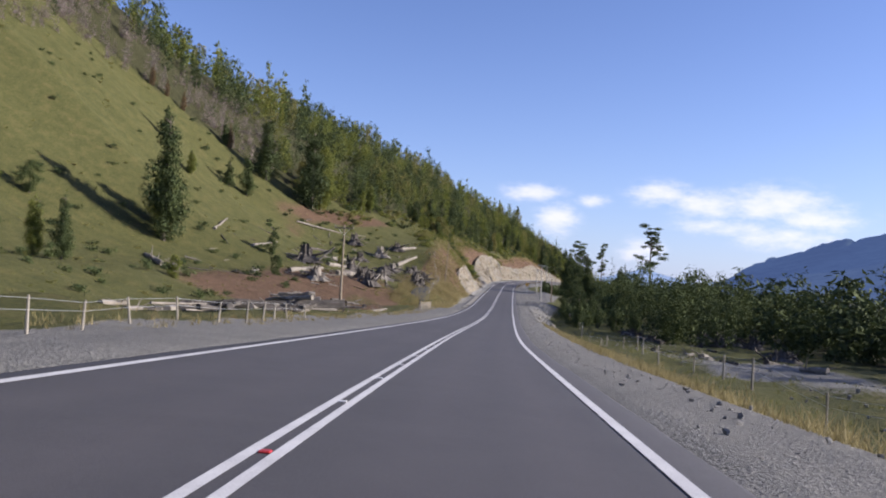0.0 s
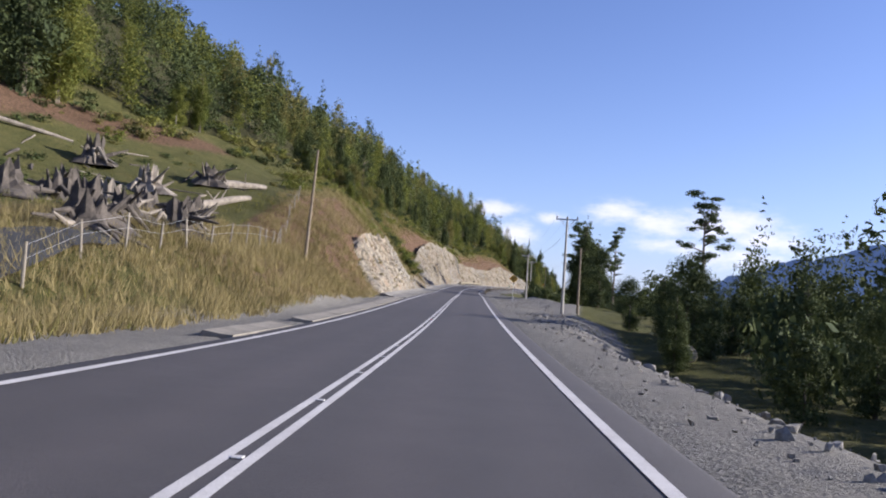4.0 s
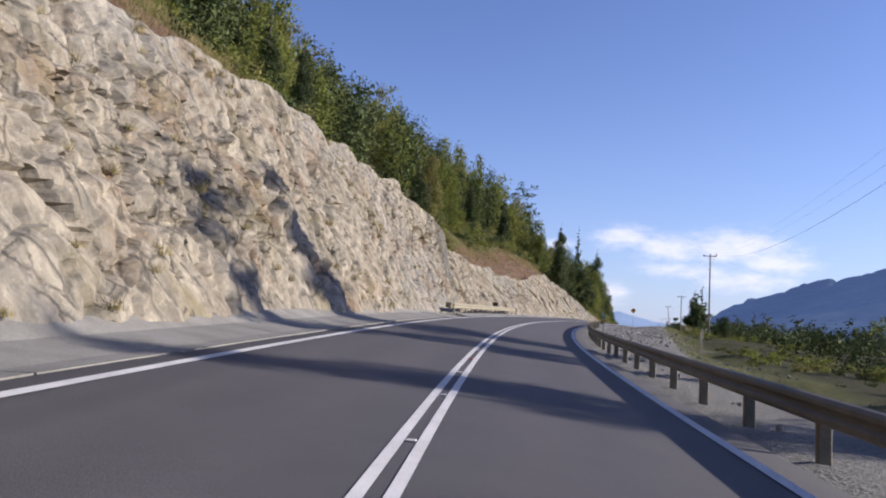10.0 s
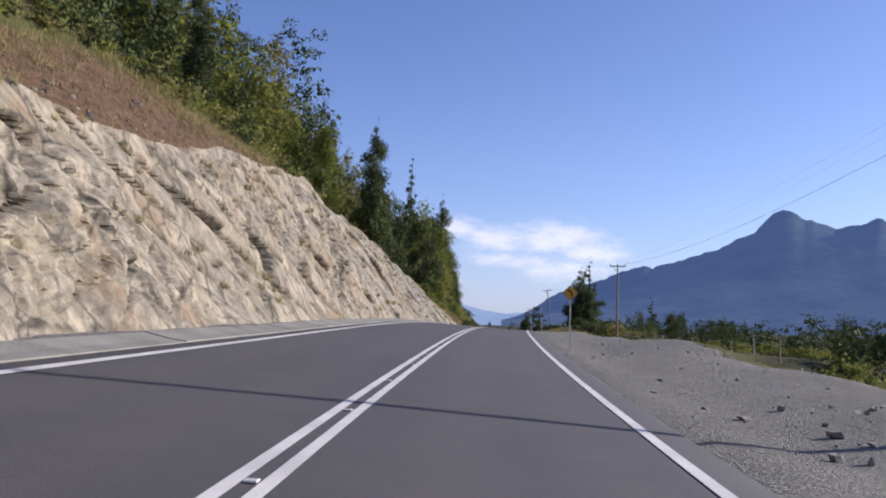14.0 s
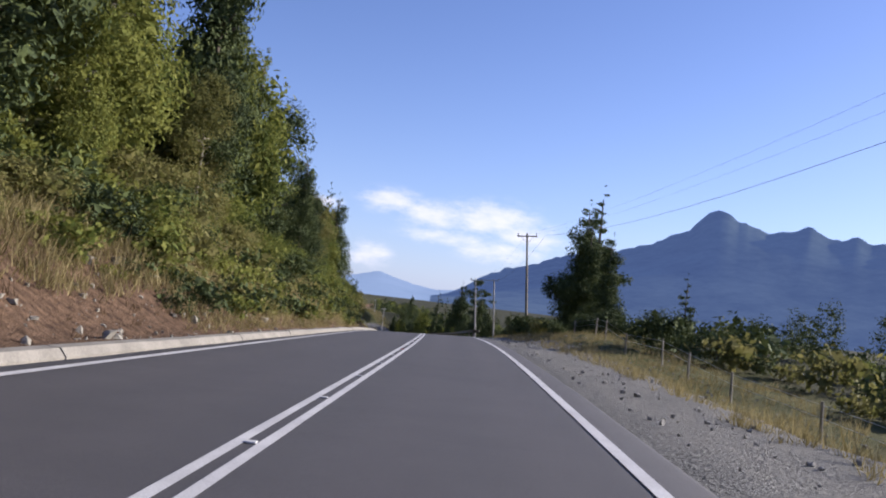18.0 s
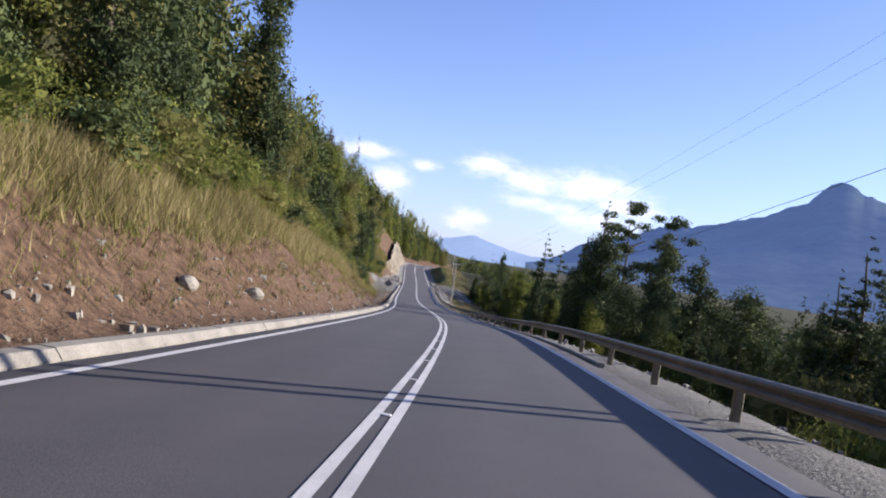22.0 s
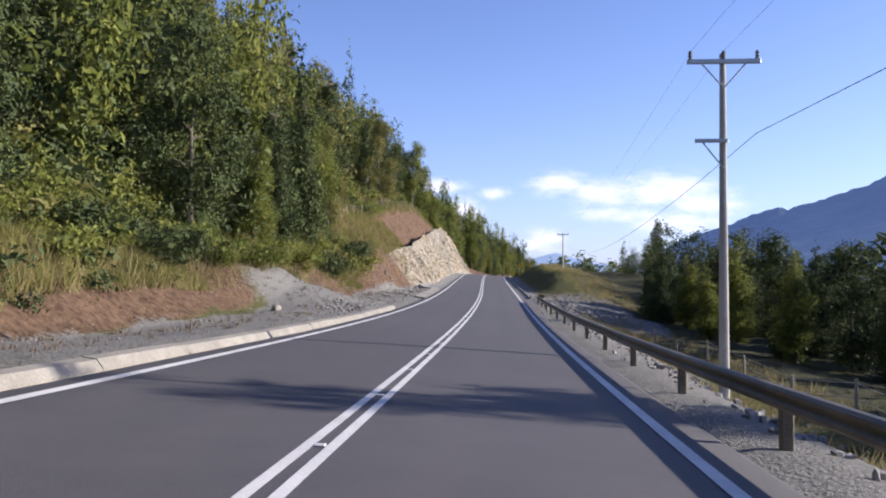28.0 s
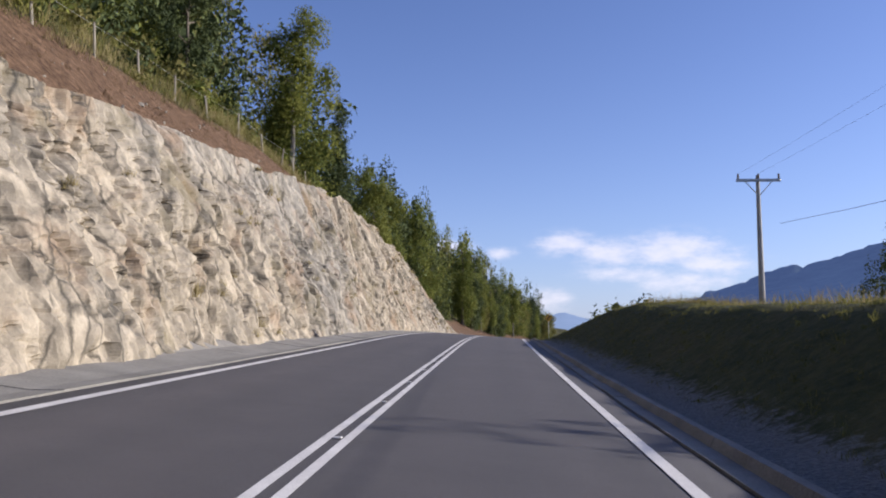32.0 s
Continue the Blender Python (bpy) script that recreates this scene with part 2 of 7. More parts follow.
CONCRETE_GREY = plain("concrete_grey", (0.130, 0.122, 0.110), (0.250, 0.236, 0.215), 0.8, 0.9, 0.25, 30.0)
STEEL = plain("weathered_steel", (0.110, 0.092, 0.068), (0.225, 0.190, 0.140), 1.5, 0.6, 0.1, 40.0, 0.4)
STEEL_PALE = plain("pale_rail_timber", (0.17, 0.145, 0.095), (0.29, 0.255, 0.18), 1.5, 0.7, 0.1, 40.0)
POLE_MAT = plain("pole_concrete", (0.30, 0.28, 0.26), (0.48, 0.46, 0.43), 1.5, 0.85, 0.15, 40.0)
POLE_WOOD = plain("pole_timber", (0.150, 0.115, 0.080), (0.310, 0.255, 0.190), 1.5, 0.9, 0.3, 40.0)
POST_WOOD = plain("fence_timber", (0.15, 0.13, 0.105), (0.36, 0.32, 0.265), 1.5, 0.9, 0.3, 40.0)
GALV = plain("galvanised", (0.42, 0.43, 0.43), (0.58, 0.58, 0.57), 2.0, 0.5, 0.05, 60.0, 0.6)
WIRE = plain("cable", (0.030, 0.030, 0.032), (0.060, 0.060, 0.062), 2.0, 0.6, 0.0)
CERAMIC = plain("insulator", (0.13, 0.11, 0.10), (0.22, 0.19, 0.17), 2.0, 0.3, 0.0)
STONE = plain("loose_stone", (0.14, 0.13, 0.12), (0.34, 0.32, 0.295), 0.7, 0.9, 0.4, 20.0)
STONE_PALE = plain("pale_stone", (0.17, 0.15, 0.12), (0.34, 0.31, 0.26), 0.7, 0.9, 0.4, 20.0)
SIGN_YELLOW = plain("sign_yellow", (0.66, 0.33, 0.025), (0.74, 0.39, 0.035), 2.0, 0.45, 0.0)
SIGN_BLACK = plain("sign_black", (0.012, 0.012, 0.012), (0.025, 0.025, 0.025), 2.0, 0.5, 0.0)
SIGN_GREEN = plain("sign_green", (0.010, 0.130, 0.070), (0.016, 0.170, 0.095), 2.0, 0.45, 0.0)
SIGN_WHITE = plain("sign_white", (0.72, 0.74, 0.72), (0.82, 0.84, 0.82), 2.0, 0.5, 0.0)
SIGN_BACK = plain("sign_back", (0.055, 0.060, 0.068), (0.095, 0.102, 0.112), 2.0, 0.5, 0.0)
RED_CAP = plain("red_reflector", (0.42, 0.020, 0.020), (0.55, 0.035, 0.030), 3.0, 0.3, 0.0)
NETTING = plain("black_netting", (0.018, 0.019, 0.021), (0.040, 0.041, 0.045), 1.0, 0.8, 0.3, 15.0)


def asphalt():
    m, n, l, b = mat("asphalt")
    c = n.new("ShaderNodeTexCoord").outputs["Object"]
    big, mid, grain = noise_node(n, l, 0.11, 4, 0.6, c), noise_node(n, l, 1.1, 4, 0.6, c), noise_node(n, l, 55, 3, 0.7, c)
    col = ramp_node(n, l, big.outputs["Fac"], (0.35, (0.052, 0.047, 0.051)), (0.65, (0.069, 0.062, 0.067)))
    col = mix_node(n, l, 0.35, col, ramp_node(n, l, mid.outputs["Fac"], (0.35, (0.044, 0.040, 0.044)), (0.65, (0.079, 0.072, 0.076))))
    col = mix_node(n, l, 0.35, col, ramp_node(n, l, grain.outputs["Fac"], (0.35, (0.036, 0.033, 0.036)), (0.7, (0.110, 0.102, 0.104))))
    track = n.new("ShaderNodeVertexColor")
    track.layer_name = "zone"
    col = mix_node(n, l, track.outputs["Color"], col, mix_node(n, l, 1.0, col, (1.20, 1.17, 1.15), "MULTIPLY"))
    l.new(col, b.inputs["Base Color"])
    b.inputs["Roughness"].default_value = 0.78
    bump_node(n, l, b, grain.outputs["Fac"], 0.5, 0.01)
    return m


def earth():
    """Grass, bare soil and gravel, laid out by the zone stored on the ground."""
    m, n, l, b = mat("ground_cover")
    c = n.new("ShaderNodeTexCoord").outputs["Object"]
    zone = n.new("ShaderNodeVertexColor")
    zone.layer_name = "zone"
    s = n.new("ShaderNodeSeparateColor")
    l.new(zone.outputs["Color"], s.inputs[0])
    big, mid, fine, grit = (noise_node(n, l, k, 5, 0.6, c) for k in (0.07, 0.55, 4.0, 16.0))
    stones = noise_node(n, l, 7.0, 2, 0.5, c, "ShaderNodeTexVoronoi")
    grass = ramp_node(n, l, mid.outputs["Fac"], (0.30, (0.046, 0.052, 0.017)), (0.52, (0.080, 0.082, 0.027)), (0.72, (0.135, 0.112, 0.046)))
    grass = mix_node(n, l, 0.45, grass, ramp_node(n, l, fine.outputs["Fac"], (0.32, (0.030, 0.036, 0.012)), (0.66, (0.135, 0.124, 0.050))))
    soil = ramp_node(n, l, mid.outputs["Fac"], (0.30, (0.058, 0.034, 0.022)), (0.70, (0.150, 0.094, 0.062)))
    soil = mix_node(n, l, 0.6, soil, ramp_node(n, l, fine.outputs["Fac"], (0.34, (0.030, 0.017, 0.011)), (0.66, (0.215, 0.135, 0.086))))
    gravel = ramp_node(n, l, mid.outputs["Fac"], (0.30, (0.150, 0.142, 0.132)), (0.70, (0.265, 0.250, 0.228)))
    gravel = mix_node(n, l, 0.55, gravel, ramp_node(n, l, grit.outputs["Fac"], (0.30, (0.070, 0.068, 0.065)), (0.68, (0.420, 0.400, 0.370))))
    gravel = mix_node(n, l, 0.30, gravel, ramp_node(n, l, stones.outputs["Distance"], (0.05, (0.42, 0.41, 0.38)), (0.6, (0.075, 0.072, 0.07))))
    edge = n.new("ShaderNodeMath")
    edge.operation = "MULTIPLY_ADD"
    l.new(fine.outputs["Fac"], edge.inputs[0])
    edge.inputs[1].default_value, edge.inputs[2].default_value = 0.9, -0.45

    def cut(v):
        a = n.new("ShaderNodeMath")
        l.new(v, a.inputs[0])
        l.new(edge.outputs[0], a.inputs[1])
        r = n.new("ShaderNodeMapRange")
        r.inputs["From Min"].default_value, r.inputs["From Max"].default_value = 0.38, 0.62
        l.new(a.outputs[0], r.inputs["Value"])
        return r.outputs[0]

    litter_and_shade = ramp_node(n, l, fine.outputs["Fac"], (0.30, (0.020, 0.022, 0.010)), (0.70, (0.070, 0.066, 0.030)))
    col = mix_node(n, l, cut(s.outputs["Red"]), grass, litter_and_shade)
    col = mix_node(n, l, cut(s.outputs["Green"]), col, soil)
    col = mix_node(n, l, cut(s.outputs["Blue"]), col, gravel)
    l.new(col, b.inputs["Base Color"])
    b.inputs["Roughness"].default_value = 0.95
    b.inputs["Specular IOR Level"].default_value = 0.15
    add = n.new("ShaderNodeMath")
    l.new(fine.outputs["Fac"], add.inputs[0])
    l.new(grit.outputs["Fac"], add.inputs[1])
    bump_node(n, l, b, add.outputs[0], 0.9, 0.08)
    return m


def rock(name, light, warm):
    """Blasted granite: blocks of differing tone, rusty seams, dark joints, lichen."""
    m, n, l, b = mat(name)
    tc = n.new("ShaderNodeTexCoord")
    c = tc.outputs["Object"]
    big, mid, fine = noise_node(n, l, 0.16, 4, 0.6, c), noise_node(n, l, 0.9, 5, 0.62, c), noise_node(n, l, 5.0, 4, 0.6, c)
    mp = n.new("ShaderNodeMapping")
    mp.inputs["Rotation"].default_value = (0.6, 0.35, 0.2)
    mp.inputs["Scale"].default_value = (1.0, 1.0, 0.55)
    warp = n.new("ShaderNodeVectorMath")
    warp.operation = "MULTIPLY_ADD"
    l.new(mid.outputs["Color"], warp.inputs[0])
    warp.inputs[1].default_value = (0.55, 0.55, 0.55)
    l.new(c, warp.inputs[2])
    l.new(warp.outputs[0], mp.inputs["Vector"])
    blocks = noise_node(n, l, 1.1, 0, 0.5, mp.outputs[0], "ShaderNodeTexVoronoi")
    chips = noise_node(n, l, 3.2, 0, 0.5, mp.outputs[0], "ShaderNodeTexVoronoi")
    joint = noise_node(n, l, 1.1, 0, 0.5, mp.outputs[0], "ShaderNodeTexVoronoi")
    joint.feature = "DISTANCE_TO_EDGE"

    def k(r, g, bl):
        return (r * light * warm * 1.08, g * light, bl * light / warm * 0.90)

    def grey(v):
        x = n.new("ShaderNodeSeparateColor")
        l.new(v, x.inputs[0])
        return x.outputs[0]

    tone = ramp_node(n, l, grey(blocks.outputs["Color"]), (0.0, k(0.170, 0.154, 0.127)), (0.45, k(0.236, 0.214, 0.178)), (1.0, k(0.350, 0.318, 0.264)))
    tone = mix_node(n, l, 0.36, tone, ramp_node(n, l, grey(chips.outputs["Color"]), (0.0, k(0.100, 0.090, 0.075)), (0.5, k(0.220, 0.200, 0.166)), (1.0, k(0.420, 0.384, 0.322))))
    wide = noise_node(n, l, 0.035, 3, 0.5, c)
    tone = mix_node(n, l, ramp_node(n, l, wide.outputs["Fac"], (0.46, (0, 0, 0)), (0.58, (0.75, 0.75, 0.75))), tone, ramp_node(n, l, mid.outputs["Fac"], (0.3, (0.130, 0.128, 0.122)), (0.7, (0.275, 0.268, 0.250))))
    speck = noise_node(n, l, 2.2, 6, 0.75, mp.outputs[0])
    tone = mix_node(n, l, 0.36, tone, ramp_node(n, l, speck.outputs["Fac"], (0.38, k(0.050, 0.045, 0.037)), (0.50, k(0.225, 0.205, 0.170)), (0.60, k(0.480, 0.444, 0.376))))
    rust = noise_node(n, l, 0.45, 4, 0.6, c)
    tone = mix_node(n, l, ramp_node(n, l, rust.outputs["Fac"], (0.52, (0, 0, 0)), (0.70, (0.7, 0.7, 0.7))), tone, k(0.190, 0.122, 0.072))
    moss = noise_node(n, l, 0.33, 5, 0.65, warp.outputs[0])
    tone = mix_node(n, l, ramp_node(n, l, moss.outputs["Fac"], (0.54, (0, 0, 0)), (0.68, (0.65, 0.65, 0.65))), tone, (0.130, 0.105, 0.050))
    # cracks run a way and die out again
    open_here = noise_node(n, l, 0.8, 3, 0.6, c)
    split_line = noise_node(n, l, 0.42, 0, 0.5, mp.outputs[0], "ShaderNodeTexVoronoi")
    split_line.feature = "DISTANCE_TO_EDGE"
    for line, width, lo in ((joint, 0.055, 0.46), (split_line, 0.034, 0.40)):
        gap = mix_node(n, l, ramp_node(n, l, open_here.outputs["Fac"], (lo, (0, 0, 0)), (lo + 0.10, (1, 1, 1))), (0.0, 0.0, 0.0), ramp_node(n, l, line.outputs["Distance"], (0.0, (0.85, 0.85, 0.85)), (width, (0, 0, 0))))
        tone = mix_node(n, l, gap, tone, (0.030, 0.025, 0.019))
    mv = n.new("ShaderNodeMapping")
    mv.inputs["Scale"].default_value = (1.0, 1.0, 0.13)
    l.new(warp.outputs[0], mv.inputs["Vector"])
    streak = noise_node(n, l, 0.9, 5, 0.65, mv.outputs[0])
    tone = mix_node(n, l, ramp_node(n, l, streak.outputs["Fac"], (0.50, (0, 0, 0)), (0.66, (0.45, 0.45, 0.45))), tone, (0.085, 0.080, 0.070))
    wet = n.new("ShaderNodeVertexColor")
    wet.layer_name = "zone"
    damp = grey(wet.outputs["Color"])
    tone = mix_node(n, l, damp, tone, ramp_node(n, l, mid.outputs["Fac"], (0.3, (0.016, 0.013, 0.009)), (0.7, (0.075, 0.060, 0.036))))
    l.new(tone, b.inputs["Base Color"])
    gloss = n.new("ShaderNodeMapRange")
    gloss.inputs["To Min"].default_value, gloss.inputs["To Max"].default_value = 0.9, 0.7
    l.new(damp, gloss.inputs["Value"])
    l.new(gloss.outputs[0], b.inputs["Roughness"])
    step = n.new("ShaderNodeMath")
    step.operation = "MULTIPLY_ADD"
    l.new(grey(chips.outputs["Color"]), step.inputs[0])
    step.inputs[1].default_value = 0.8
    l.new(fine.outputs["Fac"], step.inputs[2])
    bump_node(n, l, b, step.outputs[0], 0.5, 0.08)
    return m


def far_hills(name, dark, light, haze_glow, amount):
    """Wooded mountains far off; the haze of kilometres of blue air is painted as emission."""
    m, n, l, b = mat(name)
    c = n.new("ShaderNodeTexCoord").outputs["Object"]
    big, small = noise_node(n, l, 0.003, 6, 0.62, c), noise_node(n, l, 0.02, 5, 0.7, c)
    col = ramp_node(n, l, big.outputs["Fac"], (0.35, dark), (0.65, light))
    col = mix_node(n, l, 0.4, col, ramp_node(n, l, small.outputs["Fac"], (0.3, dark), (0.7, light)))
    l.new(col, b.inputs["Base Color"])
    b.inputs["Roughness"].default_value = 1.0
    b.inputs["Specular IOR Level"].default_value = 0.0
    b.inputs["Emission Color"].default_value = (*haze_glow, 1)
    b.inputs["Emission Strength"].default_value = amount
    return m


ASPHALT, EARTH = asphalt(), earth()
ROCK, ROCK_CREAM = rock("blasted_rock", 0.86, 0.985), rock("cream_rock", 1.04, 0.99)
# third colour and last number: blue haze put in as emission
HILLS_NEAR = far_hills("wooded_mountain_haze", (0.010, 0.018, 0.018), (0.085, 0.105, 0.085), (0.095, 0.152, 0.37), 0.34)
HILLS_FAR = far_hills("far_mountain_haze", (0.02, 0.03, 0.05), (0.05, 0.06, 0.09), (0.25, 0.34, 0.56), 0.60)
WATER = plain("falling_water", (0.20, 0.20, 0.20), (0.46, 0.47, 0.48), 3.0, 0.6, 0.4, 20.0)
wet_nodes, wet_links = WATER.node_tree.nodes, WATER.node_tree.links
clear, veil = wet_nodes.new("ShaderNodeBsdfTransparent"), wet_nodes.new("ShaderNodeMixShader")
veil.inputs[0].default_value = 0.30
wet_links.new(clear.outputs[0], veil.inputs[1])
wet_links.new(wet_nodes["Principled BSDF"].outputs[0], veil.inputs[2])
wet_links.new(veil.outputs[0], wet_nodes["Material Output"].inputs["Surface"])

# ---- the road's line: one value every 20 m of its length, from u = -120 ----
ROAD_X = [-6.60, -5.82, -5.01, -4.19, -3.35, -2.52, -1.62, -0.57, 0.67, 2.26, 3.98, 5.72, 7.40, 9.14, 10.89, 12.67, 14.48, 16.34, 18.09, 19.80, 21.85, 24.43, 27.70, 31.81, 36.58, 42.03, 47.98, 54.30, 60.97, 67.89, 74.97, 82.11, 89.10, 95.66, 101.83, 107.60, 112.98, 117.86, 122.09, 125.87, 129.34, 132.76, 136.30, 139.97, 143.72, 147.49, 151.18, 154.67, 158.08, 161.57, 165.19, 169.10, 173.26, 177.77, 182.63, 187.82, 193.35, 199.21, 205.42, 211.96, 218.79, 225.83, 233.07, 240.46, 247.99, 255.69, 263.54, 271.54, 279.69, 288.00, 296.46, 305.08, 313.83, 322.67, 331.56, 340.45, 349.34, 358.22, 367.11, 375.99, 384.87]
ROAD_Y = [-117.89, -99.05, -79.86, -60.07, -39.90, -19.66, 0.42, 20.24, 40.00, 59.89, 79.85, 99.78, 119.71, 139.64, 159.57, 179.49, 199.40, 219.30, 239.21, 259.14, 279.04, 298.87, 318.60, 338.17, 357.60, 376.84, 395.94, 414.92, 433.77, 452.53, 471.24, 489.93, 508.68, 527.58, 546.61, 565.76, 585.03, 604.42, 623.97, 643.62, 663.32, 683.03, 702.71, 722.36, 742.00, 761.65, 781.30, 800.96, 820.64, 840.36, 860.08, 879.70, 899.26, 918.75, 938.16, 957.48, 976.71, 995.83, 1014.85, 1033.76, 1052.56, 1071.29, 1089.94, 1108.52, 1127.05, 1145.52, 1163.92, 1182.25, 1200.52, 1218.71, 1236.84, 1254.89, 1272.88, 1290.82, 1308.73, 1326.65, 1344.57, 1362.49, 1380.40, 1398.32, 1416.24]
ROAD_Z = [4.05, 3.44, 2.82, 2.18, 1.52, 0.86, 0.15, -0.70, -1.54, -2.27, -2.89, -3.34, -3.57, -3.56, -3.32, -2.97, -2.62, -2.31, -2.00, -1.65, -1.18, -0.69, -0.25, 0.15, 0.47, 0.74, 0.98, 1.25, 1.33, 1.16, 0.87, 0.54, 0.12, -0.53, -1.50, -2.63, -3.75, -4.90, -6.22, -7.48, -8.62, -9.64, -10.53, -11.20, -11.62, -11.77, -11.61, -11.23, -10.76, -10.28, -9.84, -9.69, -9.73, -9.91, -10.20, -10.59, -11.04, -11.50, -11.95, -12.39, -12.83, -13.28, -13.71, -14.08, -14.40, -14.70, -15.00, -15.30, -15.60, -15.90, -16.20, -16.51, -16.79, -16.99, -17.12, -17.23, -17.32, -17.42, -17.52, -17.63, -17.72]
ROAD_BANK = [-0.052, -0.052, -0.052, -0.052, -0.052, -0.052, -0.052, -0.050, -0.053, -0.052, -0.049, -0.039, -0.021, -0.012, -0.021, -0.033, -0.040, -0.036, -0.043, -0.058, -0.077, -0.095, -0.108, -0.103, -0.104, -0.101, -0.099, -0.097, -0.078, -0.049, -0.020, 0.005, 0.028, 0.043, 0.054, 0.047, 0.035, 0.028, 0.001, -0.013, -0.034, -0.054, -0.063, -0.067, -0.064, -0.068, -0.078, -0.077, -0.081, -0.082, -0.081, -0.077, -0.071, -0.064, -0.056, -0.049, -0.042, -0.035, -0.030, -0.029, -0.030, -0.030, -0.030, -0.030, -0.030, -0.030, -0.030, -0.030, -0.030, -0.030, -0.030, -0.030, -0.030, -0.030, -0.030, -0.030, -0.030, -0.030, -0.030, -0.030, -0.030]
U0, STEP = -120.0, 20.0


def spline(values):
    """Second derivatives of a natural cubic through evenly spaced values."""
    v = np.array(values, float)
    n = len(v)
    a = np.zeros((n, n))
    a[0, 0] = a[-1, -1] = 1.0
    r = np.zeros(n)
    for i in range(1, n - 1):
        a[i, i - 1:i + 2] = 1, 4, 1
        r[i] = 6 * (v[i - 1] - 2 * v[i] + v[i + 1])
    return v, np.linalg.solve(a, r)


SPL = [spline(v) for v in (ROAD_X, ROAD_Y, ROAD_Z, ROAD_BANK)]


def along(k, u):
    v, m = SPL[k]
    q = np.clip((np.asarray(u, float) - U0) / STEP, 0, len(v) - 1.0001)
    i = q.astype(int)
    f = q - i
    g = 1 - f
    return g * v[i] + f * v[i + 1] + ((g ** 3 - g) * m[i] + (f ** 3 - f) * m[i + 1]) / 6


def right_of(u):
    dx, dy = along(0, u + 1) - along(0, u - 1), along(1, u + 1) - along(1, u - 1)
    n = np.hypot(dx, dy)
    return dy / n, -dx / n


def world(u, d, h):
    """Metres along the road, to its right and above its crown, as x, y, z (arrays)."""
    u, d, h = np.broadcast_arrays(np.asarray(u, float), np.asarray(d, float), np.asarray(h, float))
    rx, ry = right_of(u)
    z = along(2, u) + along(3, u) * np.clip(d, -6, 6) + h
    return np.stack([along(0, u) + rx * d, along(1, u) + ry * d, z], -1)


def heading(u):
    rx, ry = right_of(np.asarray(float(u)))
    return math.degrees(math.atan2(ry, rx))


# ---- noise on arrays ----
def hashed(i, j, s):
    v = np.sin(i * 127.1 + j * 311.7 + s * 74.7) * 43758.5453
    return v - np.floor(v)


def vnoise(x, y, s=0):
    i, j = np.floor(x), np.floor(y)
    f, g = x - i, y - j
    f, g = f * f * (3 - 2 * f), g * g * (3 - 2 * g)
    a, b = hashed(i, j, s), hashed(i + 1, j, s)
    c, e = hashed(i, j + 1, s), hashed(i + 1, j + 1, s)
    return (a + (b - a) * f) * (1 - g) + (c + (e - c) * f) * g - 0.5


def fbm(x, y, s=0, octaves=4):
    out, w = 0.0, 1.0
    for k in range(octaves):
        out = out + w * vnoise(x * 2 ** k, y * 2 ** k, s + k * 7)
        w *= 0.5
    return out


def cells(x, y, s=0):
    """The nearest cell's random value, how much nearer it is than the next one, and its own tilt."""
    i, j = np.floor(x), np.floor(y)
    best, second, val = np.full(x.shape, 9.0), np.full(x.shape, 9.0), np.zeros(x.shape)
    tilt = np.zeros(x.shape)
    for a in (-1, 0, 1):
        for b in (-1, 0, 1):
            px, py = i + a + hashed(i + a, j + b, s), j + b + hashed(i + a, j + b, s + 3)
            q = np.hypot(px - x, py - y)
            near = q < best
            second = np.where(near, best, np.minimum(second, q))
            val = np.where(near, hashed(i + a, j + b, s + 5), val)
            lean = (hashed(i + a, j + b, s + 8) - 0.5) * (x - px) + (hashed(i + a, j + b, s + 9) - 0.5) * (y - py)
            tilt = np.where(near, lean, tilt)
            best = np.where(near, q, best)
    return val, second - best, tilt


